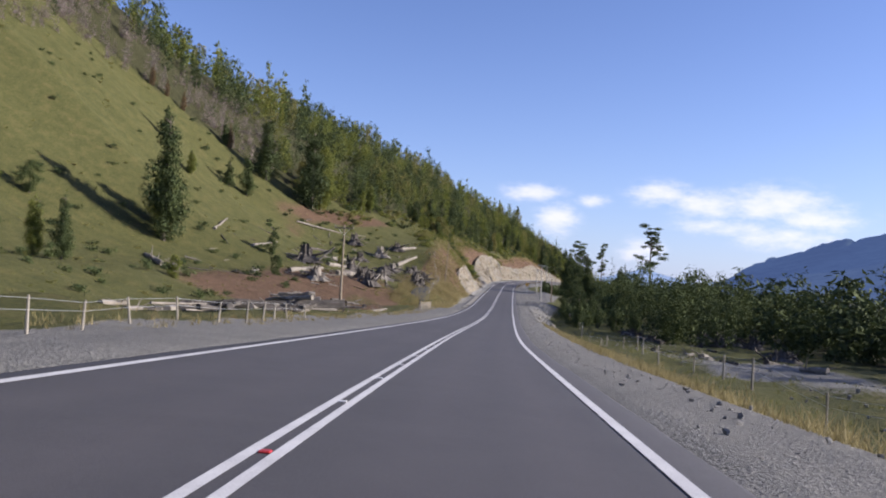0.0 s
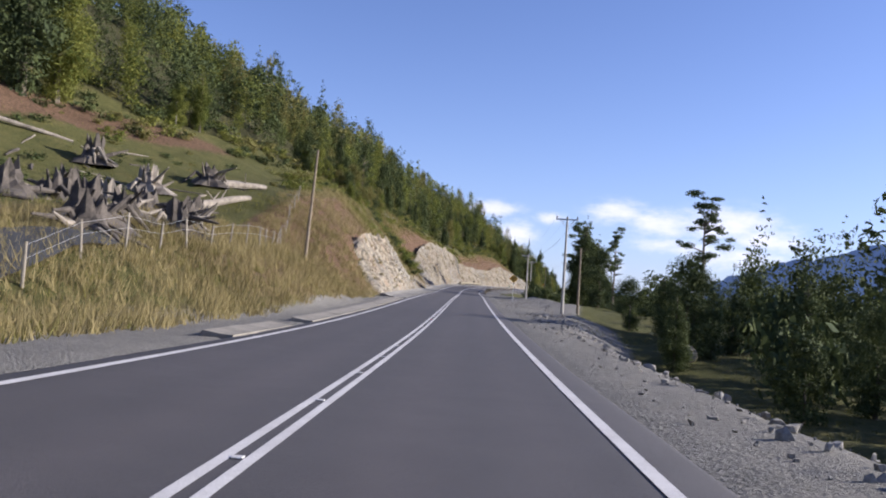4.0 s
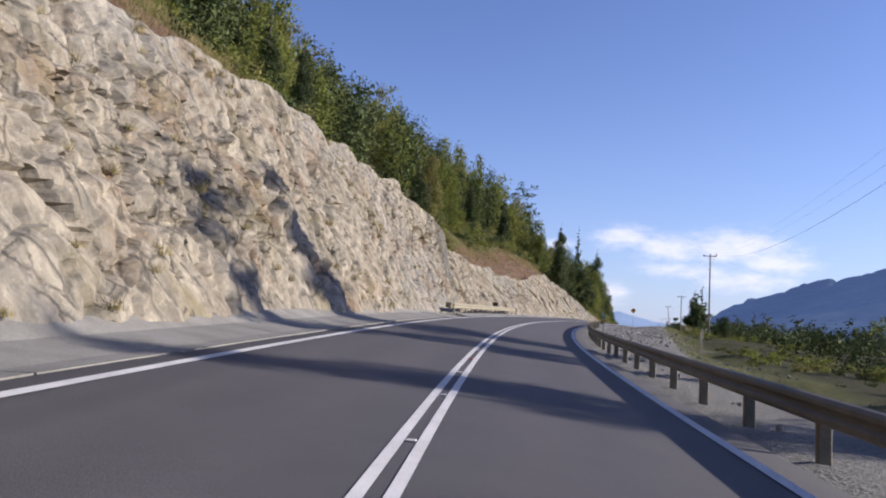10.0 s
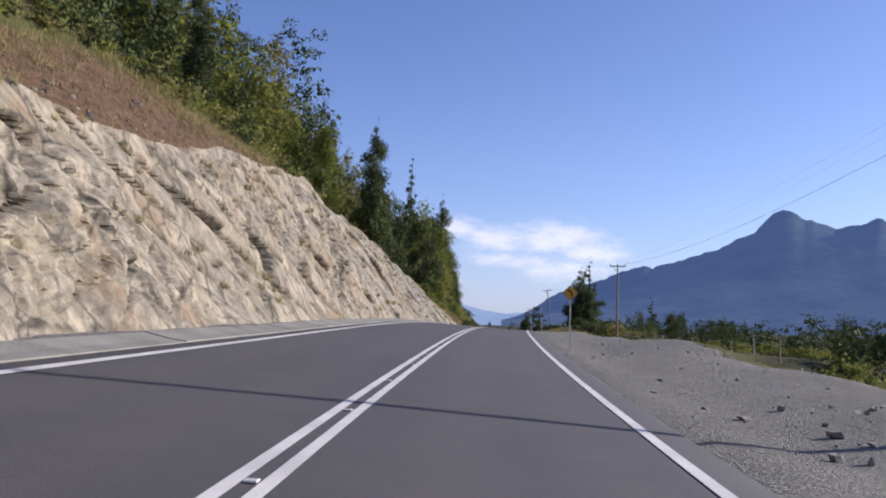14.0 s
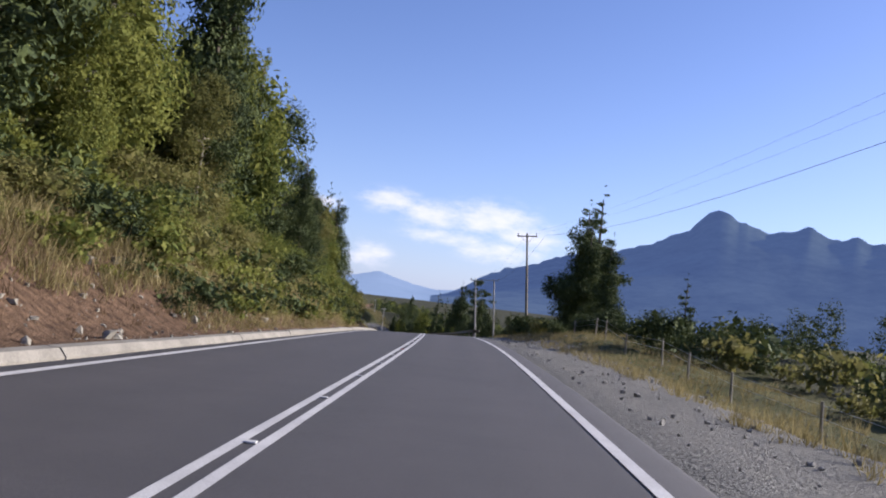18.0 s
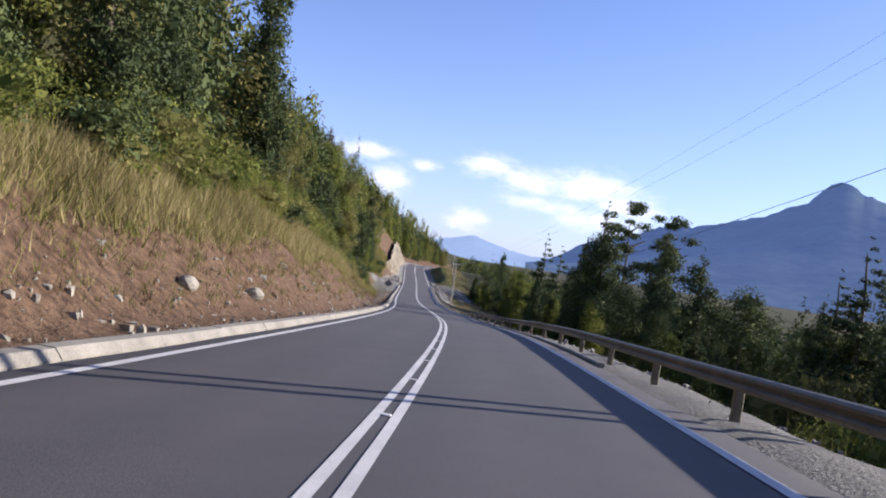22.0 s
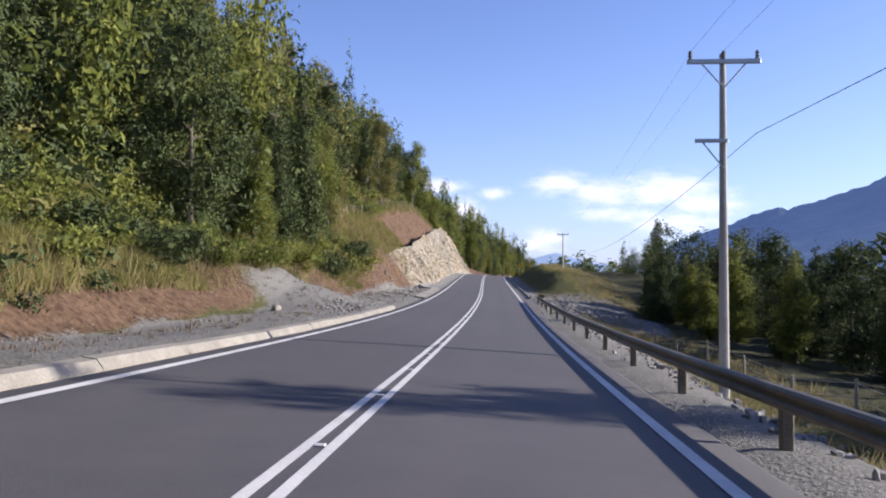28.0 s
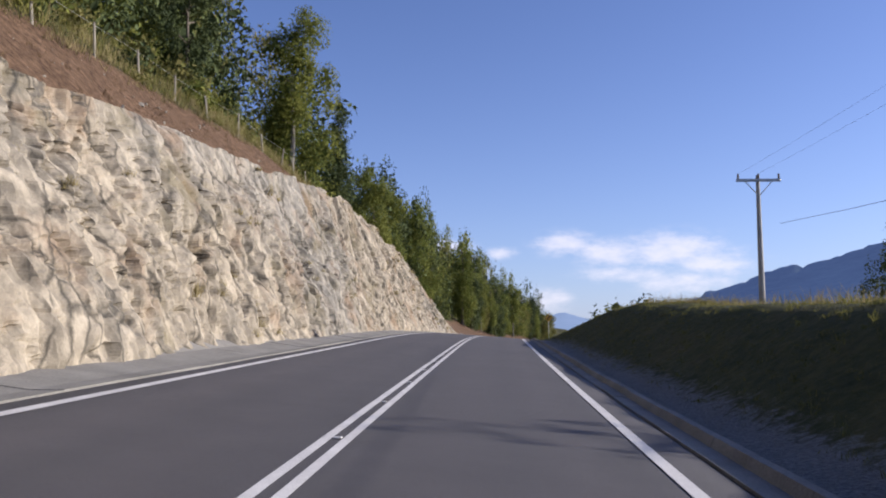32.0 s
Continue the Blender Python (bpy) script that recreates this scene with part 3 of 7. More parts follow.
# ---- the lie of the land, as heights above the road ----
# stations: u, toe of the cut, its face's height and width, soil above it: height and width, slope of the hill, its top
LEFT = [
    (-120, 27, 0.4, 2, 3.0, 10, 0.45, 120),
    (70, 27, 0.4, 2, 3.0, 10, 0.45, 120),
    (105, 25, 0.5, 3, 3.0, 9, 0.46, 120),
    (122, 14, 1.0, 4, 2.5, 10, 0.48, 120),
    (138, 6.4, 2.0, 4, 1.6, 8, 0.48, 120),
    (172, 6.2, 2.8, 4.5, 2.2, 5, 0.56, 130),
    (190, 6.6, 5.6, 3, 3.5, 5, 0.66, 140),
    (212, 6.8, 6.4, 3, 5.0, 5, 0.72, 150),
    (226, 6.6, 4.0, 3, 8.5, 7, 0.76, 150),
    (236, 6.5, 2.0, 2.4, 10.4, 8, 0.77, 150),
    (256, 6.3, 1.9, 2.4, 11.1, 9, 0.78, 150),
    (264, 6.2, 2.4, 3, 11.0, 9, 0.78, 150),
    (272, 6.2, 3.2, 3.6, 8.6, 7, 0.78, 150),
    (279, 6.2, 5.2, 4.2, 7.2, 6, 0.80, 150),
    (289, 6.2, 7.4, 4.8, 5.2, 5, 0.80, 150),
    (312, 6.0, 10.0, 5.5, 2.5, 3, 0.80, 150),
    (337, 6.2, 9.4, 4.8, 2.0, 3, 0.80, 150),
    (341.5, 6.2, 8.7, 4.4, 2.2, 3, 0.80, 150),
    (344.2, 7.8, 7.8, 1.6, 2.4, 3, 0.80, 150),
    (349, 7.8, 7.0, 1.6, 2.6, 3, 0.80, 150),
    (351.5, 6.5, 6.5, 3.7, 2.8, 4, 0.80, 150),
    (354, 6.4, 6.2, 4, 3.0, 4, 0.80, 150),
    (375, 6.4, 5.6, 4, 3.4, 5, 0.80, 150),
    (400, 6.0, 5.1, 4, 4.4, 5, 0.80, 150),
    (415, 6.0, 6.2, 4, 4.6, 5, 0.80, 150),
    (427, 6.0, 7.2, 4, 4.4, 5, 0.80, 150),
    (447, 6.0, 6.2, 4, 5.0, 5, 0.80, 150),
    (478, 6.0, 4.4, 4, 5.0, 6, 0.80, 150),
    (490, 6.0, 2.6, 3, 3.5, 5, 0.82, 150),
    (530, 5.8, 1.8, 2.5, 2.5, 3, 0.82, 150),
    (590, 5.8, 2.8, 3, 2.0, 3, 0.80, 140),
    (660, 5.8, 3.2, 3.5, 2.2, 3, 0.78, 120),
    (695, 6.4, 1.4, 2.5, 2.0, 4, 0.76, 110),
    (715, 7.4, 2.0, 2.5, 2.0, 4, 0.72, 110),
    (738, 10.0, 1.1, 1.2, 1.5, 3, 0.78, 110),
    (772, 10.6, 1.0, 1.4, 2.0, 4, 0.80, 110),
    (797, 9.0, 1.5, 2, 3.5, 4, 0.84, 120),
    (812, 6.4, 3.8, 3, 3.4, 4, 0.84, 120),
    (826, 5.9, 4.2, 2.6, 3.4, 3.4, 0.86, 120),
    (844, 5.8, 5.5, 2.8, 4.0, 3.6, 0.86, 120),
    (858, 5.8, 6.5, 2.8, 4.2, 3.8, 0.86, 120),
    (880, 5.8, 7.9, 2.8, 3.8, 3.6, 0.86, 120),
    (912, 5.6, 7.0, 3, 3.6, 3.4, 0.84, 110),
    (950, 6.0, 1.5, 3, 2.0, 4, 0.70, 80),
    (1100, 7.0, 1.0, 3, 2.0, 5, 0.50, 50),
    (1480, 8.0, 1.0, 3, 2.0, 5, 0.30, 16),
]
# stations: u, edge of the shoulder, first step: width and height, then the land: width and height, then the valley's level
RIGHT = [
    (-120, 7.0, 4, -1.2, 30, -1.6, -5),
    (60, 6.6, 4, -1.3, 30, -1.8, -6),
    (105, 6.2, 4, -2.4, 30, -3.0, -7),
    (150, 6.4, 5, -2.0, 25, -3.0, -7),
    (180, 10.0, 4, -0.5, 20, -1.5, -7),
    (215, 15.0, 4, -0.6, 20, -2.0, -8),
    (265, 9.0, 5, -0.8, 20, -2.5, -9),
    (300, 6.5, 6, -1.2, 20, -3.0, -10),
    (350, 11.0, 4, -1.0, 20, -3.0, -11),
    (380, 12.0, 4, -0.8, 20, -2.0, -11),
    (460, 11.0, 4, -0.8, 20, -2.0, -12),
    (500, 7.0, 4, -0.9, 20, -2.5, -12),
    (535, 6.2, 4, 1.0, 14, 0.8, -12),
    (565, 5.4, 4, 0.6, 14, 0.0, -12),
    (590, 5.2, 5, -2.0, 20, -4.0, -11),
    (700, 5.2, 5, -2.2, 20, -4.5, -9),
    (750, 5.2, 4, -1.9, 20, -3.5, -8),
    (790, 5.4, 6, -1.6, 20, -3.5, -8),
    (812, 5.2, 4, -0.9, 12, -2.8, -8),
    (823, 5.1, 4, 1.2, 10, -1.5, -8),
    (834, 5.0, 5, 2.3, 12, 0.0, -8),
    (880, 5.0, 5, 2.6, 12, 1.0, -8),
    (940, 5.2, 5, 1.2, 14, 0.5, -8),
    (1000, 6.0, 5, -0.5, 20, -2.0, -8),
    (1480, 7.0, 5, -1.0, 20, -2.0, -4),
]
LT, RT = np.array(LEFT, float), np.array(RIGHT, float)


def station(table, k, u):
    return np.interp(u, table[:, 0], table[:, k])


def smooth(a, b, x):
    t = np.clip((x - a) / (b - a + 1e-9), 0, 1)
    return t * t * (3 - 2 * t)


def cut_rock(u):
    """1 where a blasted face lines the left side of the road."""
    w = 0.0 * u
    for a, b in ((176, 263), (257, 500), (802, 955)):
        w = np.maximum(w, smooth(a + 6, a + 20, u) * (1 - smooth(b - 9, b - 2, u)))
    return w


def land(u, d, rough=True):
    """Height of the ground above the road's crown at u, d (arrays)."""
    u, d = np.broadcast_arrays(np.asarray(u, float), np.asarray(d, float))
    e = -d
    toe, hf, wf, hs, ws, k, top = (station(LT, i, u) for i in range(1, 8))
    wig = 1.2 * fbm(u / 9, u * 0 + 3.0, 21, 3)
    faced = cut_rock(u)
    toe = toe + wig * smooth(4.5, 8, e) * (1 - faced) + 1.25 * faced
    f1 = np.clip((e - toe) / wf, 0, 1)
    f2 = np.clip((e - toe - wf) / ws, 0, 1)
    e3 = np.maximum(e - toe - wf - ws, 0)
    base = hf + hs
    hill = (top - base) * (1 - np.exp(-k * e3 / np.maximum(top - base, 1)))
    low = 1 - smooth(180, 265, u)
    dish = np.where(e3 < 55, 0.0085 * e3 * e3, 25.7 + 0.93 * (e3 - 55))
    hill = hill * (1 - low) + low * np.minimum(dish, 110 - 600 / np.maximum(dish - 30, 10))
    left = np.where(e > 4.3, -0.06, -0.15) + hf * f1 + hs * f2 + hill
    ed, w1, h1, w2, h2, low = (station(RT, i, u) for i in range(1, 7))
    g1 = smooth(0, 1, (d - ed) / w1)
    g2 = smooth(0, 1, (d - ed - w1) / w2)
    g3 = smooth(0, 1, (d - ed - w1 - w2) / 60)
    right = np.where(d > 4.1, -0.05, -0.15) + h1 * g1 + (h2 - h1) * g2 + (low - h2) * g3
    h = np.where(d < 0, left, right)
    h = h + 1.15 * np.exp(-(((u - 779) / 5.5) ** 2 + ((e - 10.0) / 2.6) ** 2)) * (d < 0)
    if rough:
        away = smooth(5.5, 14, np.abs(d) - 5 * faced * (d < 0))
        h = h + away * (0.9 * fbm(u / 13, d / 13, 5) + 0.3 * fbm(u / 3, d / 3, 9, 3)) + smooth(40, 120, np.abs(d)) * 7 * fbm(u / 70, d / 70, 2)
        broken = smooth(214, 226, u) * (1 - smooth(276, 290, u)) * smooth(8.5, 11, e) * (1 - smooth(22, 27, e))
        h = h + broken * (1.1 * fbm(u / 5.5, d / 4.0, 93, 4) + 0.5 * np.abs(fbm(u / 2.2, d / 2.2, 97, 3)))
        h = h + smooth(4.4, 6, np.abs(d)) * 0.10 * fbm(u / 1.1, d / 1.1, 31, 3)
    return h


def on_land(u, d, up=0.0):
    p = world(u, d, land(u, d) + up)
    return Vector(p.tolist())


# ---- meshes ----
def mesh_of(name, verts, faces, mats, smooth_it=False):
    me = bpy.data.meshes.new(name)
    verts, faces = np.asarray(verts, np.float32), np.asarray(faces, np.int32)
    k = faces.shape[1]
    me.vertices.add(len(verts))
    me.vertices.foreach_set("co", verts.ravel())
    me.loops.add(faces.size)
    me.loops.foreach_set("vertex_index", faces.ravel())
    me.polygons.add(len(faces))
    me.polygons.foreach_set("loop_start", np.arange(0, faces.size, k, dtype=np.int32))
    me.polygons.foreach_set("loop_total", np.full(len(faces), k, np.int32))
    if smooth_it:
        me.polygons.foreach_set("use_smooth", np.ones(len(faces), bool))
    me.update(calc_edges=True)
    for m in mats if isinstance(mats, (list, tuple)) else [mats]:
        me.materials.append(m)
    return me


def grid_faces(n, m):
    i = np.arange((n - 1) * (m - 1))
    a = i // (m - 1) * m + i % (m - 1)
    return np.stack([a, a + 1, a + m + 1, a + m], 1)


def part(name, bm, material, parent=None, label=""):
    me = bpy.data.meshes.new(name)
    bm.to_mesh(me)
    bm.free()
    me.materials.append(material)
    ob = new(name, me)
    ob.parent = parent
    if label:
        tagged(ob, label)
    return ob


def thing(name, at, label, category, group="", turn=0.0):
    ob = new(name)
    ob.empty_display_size = 0.2
    ob.matrix_basis = Matrix.Translation(at) @ Matrix.Rotation(radians(turn), 4, "Z")
    return tagged(ob, label, category, group)


def box(bm, x0, x1, y0, y1, z0, z1, bevel=0.0):
    made = bmesh.ops.create_cube(bm, size=1.0)["verts"]
    for v in made:
        v.co = ((x0 + x1) / 2 + v.co.x * (x1 - x0), (y0 + y1) / 2 + v.co.y * (y1 - y0), (z0 + z1) / 2 + v.co.z * (z1 - z0))
    if bevel:
        edges = list({e for v in made for e in v.link_edges})
        bmesh.ops.bevel(bm, geom=edges, offset=bevel, segments=1, affect="EDGES")
    return bm


def rod(bm, p, q, r0, r1, n=8):
    """A tapered round bar from p to q."""
    p, q = Vector(p), Vector(q)
    t = (q - p).to_track_quat("Z", "Y").to_matrix().to_4x4()
    bmesh.ops.create_cone(bm, cap_ends=True, segments=n, radius1=r0, radius2=r1, depth=(q - p).length,
                          matrix=Matrix.Translation((p + q) / 2) @ t)
    return bm

# ---- the ground ----
gd = np.concatenate([-np.geomspace(620, 46, 26), -np.arange(44, 16, -2.0), -np.arange(16, 4.0, -0.55), np.array([-4.0, -3.7, 0, 3.7, 4.0]),
                     np.arange(4.5, 16, 0.6), np.arange(16, 44, 2.0), np.geomspace(46, 620, 26)])
gu = np.arange(-118.0, 1478.0, 1.6)
GU, GD = np.meshgrid(gu, gd, indexing="ij")
GH = land(GU, GD)
GP = world(GU, GD, GH)
far_edge = smooth(200, 600, np.abs(GD))
GP[..., 2] = GP[..., 2] * (1 - far_edge) + far_edge * -16.0
ground_mesh = mesh_of("ground", GP.reshape(-1, 3), grid_faces(len(gu), len(gd))[:, ::-1], EARTH, True)
zone = np.zeros((*GU.shape, 4), np.float32)
zone[..., 3] = 1
toe, hf, wf, hs, ws = (station(LT, i, GU) for i in range(1, 6))
E1 = -GD
# bare soil on the cuts above and beside the rock, gravel along the road
cutting = smooth(105, 190, GU) * smooth(0, 1, (E1 - toe + 1.0)) * (1 - smooth(0, 2.5, E1 - toe - wf - ws * np.where((GU > 505) & (GU < 806), 0.0, 1.0)))
scar = 1.7 * np.exp(-(((GU - 114) / 22) ** 2 + ((E1 - 30 + (GU - 114) * 0.1) / 8) ** 2)) + 1.4 * np.exp(-(((GU - 200) / 18) ** 2 + ((E1 - 41 + (GU - 200) * 0.5) / 4) ** 2)) + 0.8 * np.exp(-(((GU - 95) / 30) ** 2 + ((E1 - 16) / 3) ** 2)) + 0.9 * np.clip(fbm(GU / 14, E1 / 9, 63) - 0.10, 0, 1) * (GU < 200) * (E1 > 14)
wood_from = np.interp(GU, [-120, 100, 150, 168, 180, 190, 215, 240, 300, 470, 490, 700, 790, 960], [128, 128, 124, 112, 84, 66, 38, 28, 21, 17, 10, 10, 12, 12])
# forest-floor tone; from u 575 drawn nearer the road as painted tree shade
zone[..., 0] = np.maximum.reduce([smooth(-2, 4, E1 - wood_from), smooth(14, 18, GD + 5 * smooth(575, 590, GU)) * smooth(270, 300, GU), 0.9 * smooth(30, 36, GD - 13 * (1 - smooth(108, 130, GU))) * (GU < 300)])
zone[..., 1] = np.clip(np.maximum(cutting, scar * (GD < 0)), 0, 1) * (1 - np.clip(0.62 + 0.6 * fbm(GU / 6, GD / 4, 47, 3), 0, 0.9) * smooth(214, 228, GU) * (1 - smooth(270, 285, GU)))
leftg = smooth(3.5, 4.2, E1) * (1 - smooth(0, 1.2, E1 - np.minimum(toe, 9.0 - 1.5 * fbm(GU / 6, GU * 0, 3))))
bank_foot = smooth(470, 488, GU) * (1 - smooth(795, 806, GU)) * np.where(GU > 694, 0.62, 1.0) * (1 - 0.75 * smooth(738, 756, GU) * (1 - smooth(796, 804, GU)))
leftg = leftg * (1 - 0.9 * bank_foot)
zone[..., 1] = np.maximum(zone[..., 1], 0.9 * bank_foot * smooth(3.9, 4.5, E1) * (1 - smooth(-0.5, 0.8, E1 - toe)))
ed = station(RT, 1, GU)
rightg = smooth(3.5, 4.2, GD) * (1 - smooth(-0.5, 2.5, GD - ed - 0.8 * smooth(470, 485, GU) * (1 - smooth(560, 572, GU))))
embank = (smooth(95, 110, GU) * (1 - smooth(170, 182, GU)) + smooth(575, 590, GU) * (1 - smooth(800, 815, GU))) * smooth(4, 5, GD) * (1 - smooth(2.5, 5.5, GD - ed))
field = smooth(0.1, 0.4, fbm(GU / 25, GD / 25, 44) + 0.25) * smooth(14, 18, GD) * (1 - smooth(26, 32, GD)) * (1 - smooth(70, 100, GU)) * 0.8
heap = 1.6 * np.exp(-(((GU - 779) / 6.0) ** 2 + ((E1 - 9.5) / 3.0) ** 2))
zone[..., 1] *= 1 - np.clip(heap, 0, 1)
zone[..., 2] = np.clip(np.maximum.reduce([heap, leftg, rightg, embank, field, 0.85 * smooth(788, 797, GU) * (1 - smooth(812, 824, GU)) * smooth(4, 5, GD) * (1 - smooth(13, 17, GD))]), 0, 1)
attr = ground_mesh.color_attributes.new("zone", "FLOAT_COLOR", "POINT")
attr.data.foreach_set("color", zone.ravel())
tagged(new("ground", ground_mesh), "hillside meadow, bare soil cuttings and gravel verges", "ground", kind="structure")

pa = np.linspace(0, 2 * math.pi, 97)[:-1]
pr = np.array([1.0, 350, 900, 4200])
pz = np.array([-34.0, -34, -17, -17])
PX, PR = np.meshgrid(pa, pr, indexing="ij")
plain_v = np.stack([180 + np.cos(PX) * PR, 600 + np.sin(PX) * PR, np.broadcast_to(pz, PX.shape)], -1).reshape(-1, 3)
ring = grid_faces(96, 4)
last = np.stack([np.arange(3) + 95 * 4, np.arange(3) + 1 + 95 * 4, np.arange(3) + 1, np.arange(3)], 1)
far_mesh = mesh_of("valley_floor", plain_v, np.vstack([ring, last]), EARTH)
za = far_mesh.color_attributes.new("zone", "FLOAT_COLOR", "POINT")
za.data.foreach_set("color", np.tile(np.array([1, 0, 0, 1], np.float32), len(plain_v)))
tagged(new("ground_valley", far_mesh), "green valley floor reaching the far mountains", "ground", kind="structure")

# ---- the road ----
ru = np.arange(-118.0, 1400.0, 2.0)
prof = np.array([[-4.15, -0.10], [-3.95, 0.0], [-3.2, 0.004], [-2.6, 0.008], [-1.9, 0.012], [-1.1, 0.015], [-0.5, 0.018], [0, 0.02], [0.5, 0.018], [1.1, 0.015], [1.9, 0.012], [2.6, 0.008], [3.2, 0.004], [4.05, 0.0], [4.3, -0.12]])
worn = np.array([0, 0, 0.1, 0.9, 0.1, 0.9, 0.1, 0, 0.1, 1.0, 0.1, 1.0, 0.1, 0, 0])
RU, RD = np.meshgrid(ru, prof[:, 0], indexing="ij")
wobble = 0.06 * fbm(RU / 3.0, RU * 0 + np.sign(RD), 71, 3) * (np.abs(RD) > 3.8)
RP = world(RU, RD + wobble, np.broadcast_to(prof[:, 1], RU.shape))
road_mesh = mesh_of("road", RP.reshape(-1, 3), grid_faces(len(ru), len(prof))[:, ::-1], ASPHALT, True)
wear = np.ones((*RU.shape, 4), np.float32)
wear[..., :3] = (worn[None, :] * (0.7 + 0.6 * fbm(RU / 17, RD, 19, 2)))[..., None]
road_mesh.color_attributes.new("zone", "FLOAT_COLOR", "POINT").data.foreach_set("color", wear.ravel())
tagged(new("road", road_mesh), "two-lane grey asphalt mountain road", "road", kind="structure")


def stripe(name, d, width, label):
    su = np.arange(-118.0, 1400.0, 1.5)
    half = width / 2 * (1 + 0.10 * fbm(su / 0.9, su * 0 + d, 13, 2))
    lift = 0.02 - 0.004 * abs(d) + 0.008
    v = np.stack([world(su, d - half, lift), world(su, d + half, lift)], 1).reshape(-1, 3)
    i = np.arange(len(su) - 1) * 2
    return tagged(new(name, mesh_of(name, v, np.stack([i, i + 1, i + 3, i + 2], 1)[:, ::-1], PAINT)), label, "road marking", kind="structure")


stripe("edge_line_left", -3.5, 0.165, "white painted edge line on asphalt")
stripe("edge_line_right", 3.5, 0.165, "white painted edge line on asphalt")
stripe("centre_line_left", -0.11, 0.108, "white line of the double centre marking")
stripe("centre_line_right", 0.11, 0.108, "white line of the double centre marking")


# ---- blasted rock faces ----
def face_at(FU, FV, u0, u1, seed, grow):
    """Points of a rock face at u and at a share of its height."""
    t0, hf0, wf0 = (station(LT, i, FU) for i in (1, 2, 3))
    edge = FU + 7 * fbm(FU / 5 + 3, FV * 3.2, seed + 20, 3) - 5 * FV * (seed < 140)
    ends = smooth(u0 + 2, u0 + (24 if seed == 131 else 18 if seed == 171 else 10), edge) * (1 - smooth(u1 - 9, u1, FU))
    top = 1 + 0.10 * fbm(FU / 5, FU * 0, seed, 3)
    H = hf0 * FV * top * grow * (0.35 + 0.65 * ends)
    D = t0 + wf0 * FV * 1.02
    # slabs that stand proud of one another along tilted joints
    bend = 0.5 * fbm(FU / 4.0, H / 4.0, seed + 11, 2) + 0.14 * fbm(FU / 0.9, H / 0.9, seed + 13, 2)
    lean = 0.25 if seed > 150 else 0.95 if seed > 120 else 0.45
    dip, rise = FU * math.cos(lean) - H * math.sin(lean) + bend, FU * math.sin(lean) + H * math.cos(lean) + bend
    c1, g1, k1 = cells(dip / 1.7, rise / 5.5, seed)
    c2, g2, k2 = cells(dip / 0.75, rise / 2.2, seed + 1)
    c3, g3, k3 = cells(dip / 0.30, rise / 0.75, seed + 6)
    c4, g4, k4 = cells((FU + 0.3 * H) / 1.2 + 0.5 * bend, H / 2.8, seed + 9)
    patch = np.clip(0.55 + 1.3 * fbm(FU / 4.5, H / 3.0, seed + 15, 3), 0.1, 1.3)
    # some stretches broke away in clean slabs, others shattered
    fine = (0.85 - 0.23 * smooth(366, 380, FU) * (seed == 131)) * np.clip(0.55 + 2.2 * fbm(FU / 6.0, H / 3.5, seed + 19, 2), 0.12, 1.25)
    c5, g5, k5 = cells((FU - 0.25 * H) / 0.62 + bend, (H + 0.2 * FU) / 0.50 + bend, seed + 17)
    slab = 1.0 - 0.4 * smooth(366, 380, FU) * (seed == 131)
    out = (0.42 - 0.16 * slab) * (c1 - 0.5) + 0.50 * k1 + slab * (0.20 * (c2 - 0.5) + 0.46 * k2) * patch + fine * (0.09 * (c3 - 0.5) + 0.26 * k3) + 0.16 * (c4 - 0.5) + 0.3 * k4 + fine * (0.15 * (c5 - 0.5) + 0.30 * k5)
    out = out + 0.9 * fbm(FU / 7, H / 5, seed + 2, 3) + 0.22 * slab * fbm(FU / 1.6, H / 1.3, seed + 4, 4)
    # open joints, and pockets where a block has dropped out
    out -= 0.26 * np.exp(-(g1 / 0.07) ** 2) + 0.13 * np.exp(-(g2 / 0.09) ** 2) + 0.16 * np.exp(-(g4 / 0.05) ** 2)
    out -= 0.20 * (c2 > 0.90) * smooth(0.0, 0.45, g2) + 0.16 * (c1 > 0.88) * smooth(0.0, 0.4, g1) + 0.10 * fine * np.exp(-(g5 / 0.08) ** 2)
    if seed == 131:
        # beds that dip along the road, broken across into slabs
        bed = (0.86 * H + 0.50 * FU + 0.5 * fbm(FU / 7, H / 5, seed + 23, 2)) / 1.45
        i = np.floor(bed)
        run = (0.86 * FU - 0.50 * H + 0.35 * fbm(FU / 3, H / 3, seed + 24, 2)) / 3.1 + 7.3 * hashed(i, i * 0, seed)
        j = np.floor(run)
        fb, fr = bed - i, run - j
        gap = np.minimum(np.minimum(fb, 1 - fb) * 1.45, np.minimum(fr, 1 - fr) * 3.1)
        slabs = 0.40 * (hashed(i, j, seed + 1) - 0.5) + 0.4 * (hashed(i, j, seed + 2) - 0.5) * (fb - 0.5) + 0.5 * (hashed(i, j, seed + 3) - 0.5) * (fr - 0.5)
        slabs = slabs + 0.7 * fbm(FU / 7, H / 5, seed + 2, 3) + 0.05 * fbm(FU / 0.8, H / 0.8, seed + 5, 3) - 0.24 * np.exp(-(gap / 0.11) ** 2)
        clean = (1 - smooth(0.30, 0.62, fine)) * smooth(366, 380, FU)
        out = out * (1 - 0.85 * clean) + clean * slabs
    out = out * (0.35 + 0.65 * np.sin(math.pi * np.clip(FV, 0, 1)) ** 0.5)
    if seed == 131:
        out = out * (1 - 0.45 * np.exp(-((FU - 346.6) / 2.2) ** 4))
    D = D - (0.30 + out) * (0.4 + 0.6 * ends) + (1 - ends) * 2.0
    p = world(FU, -D, H)
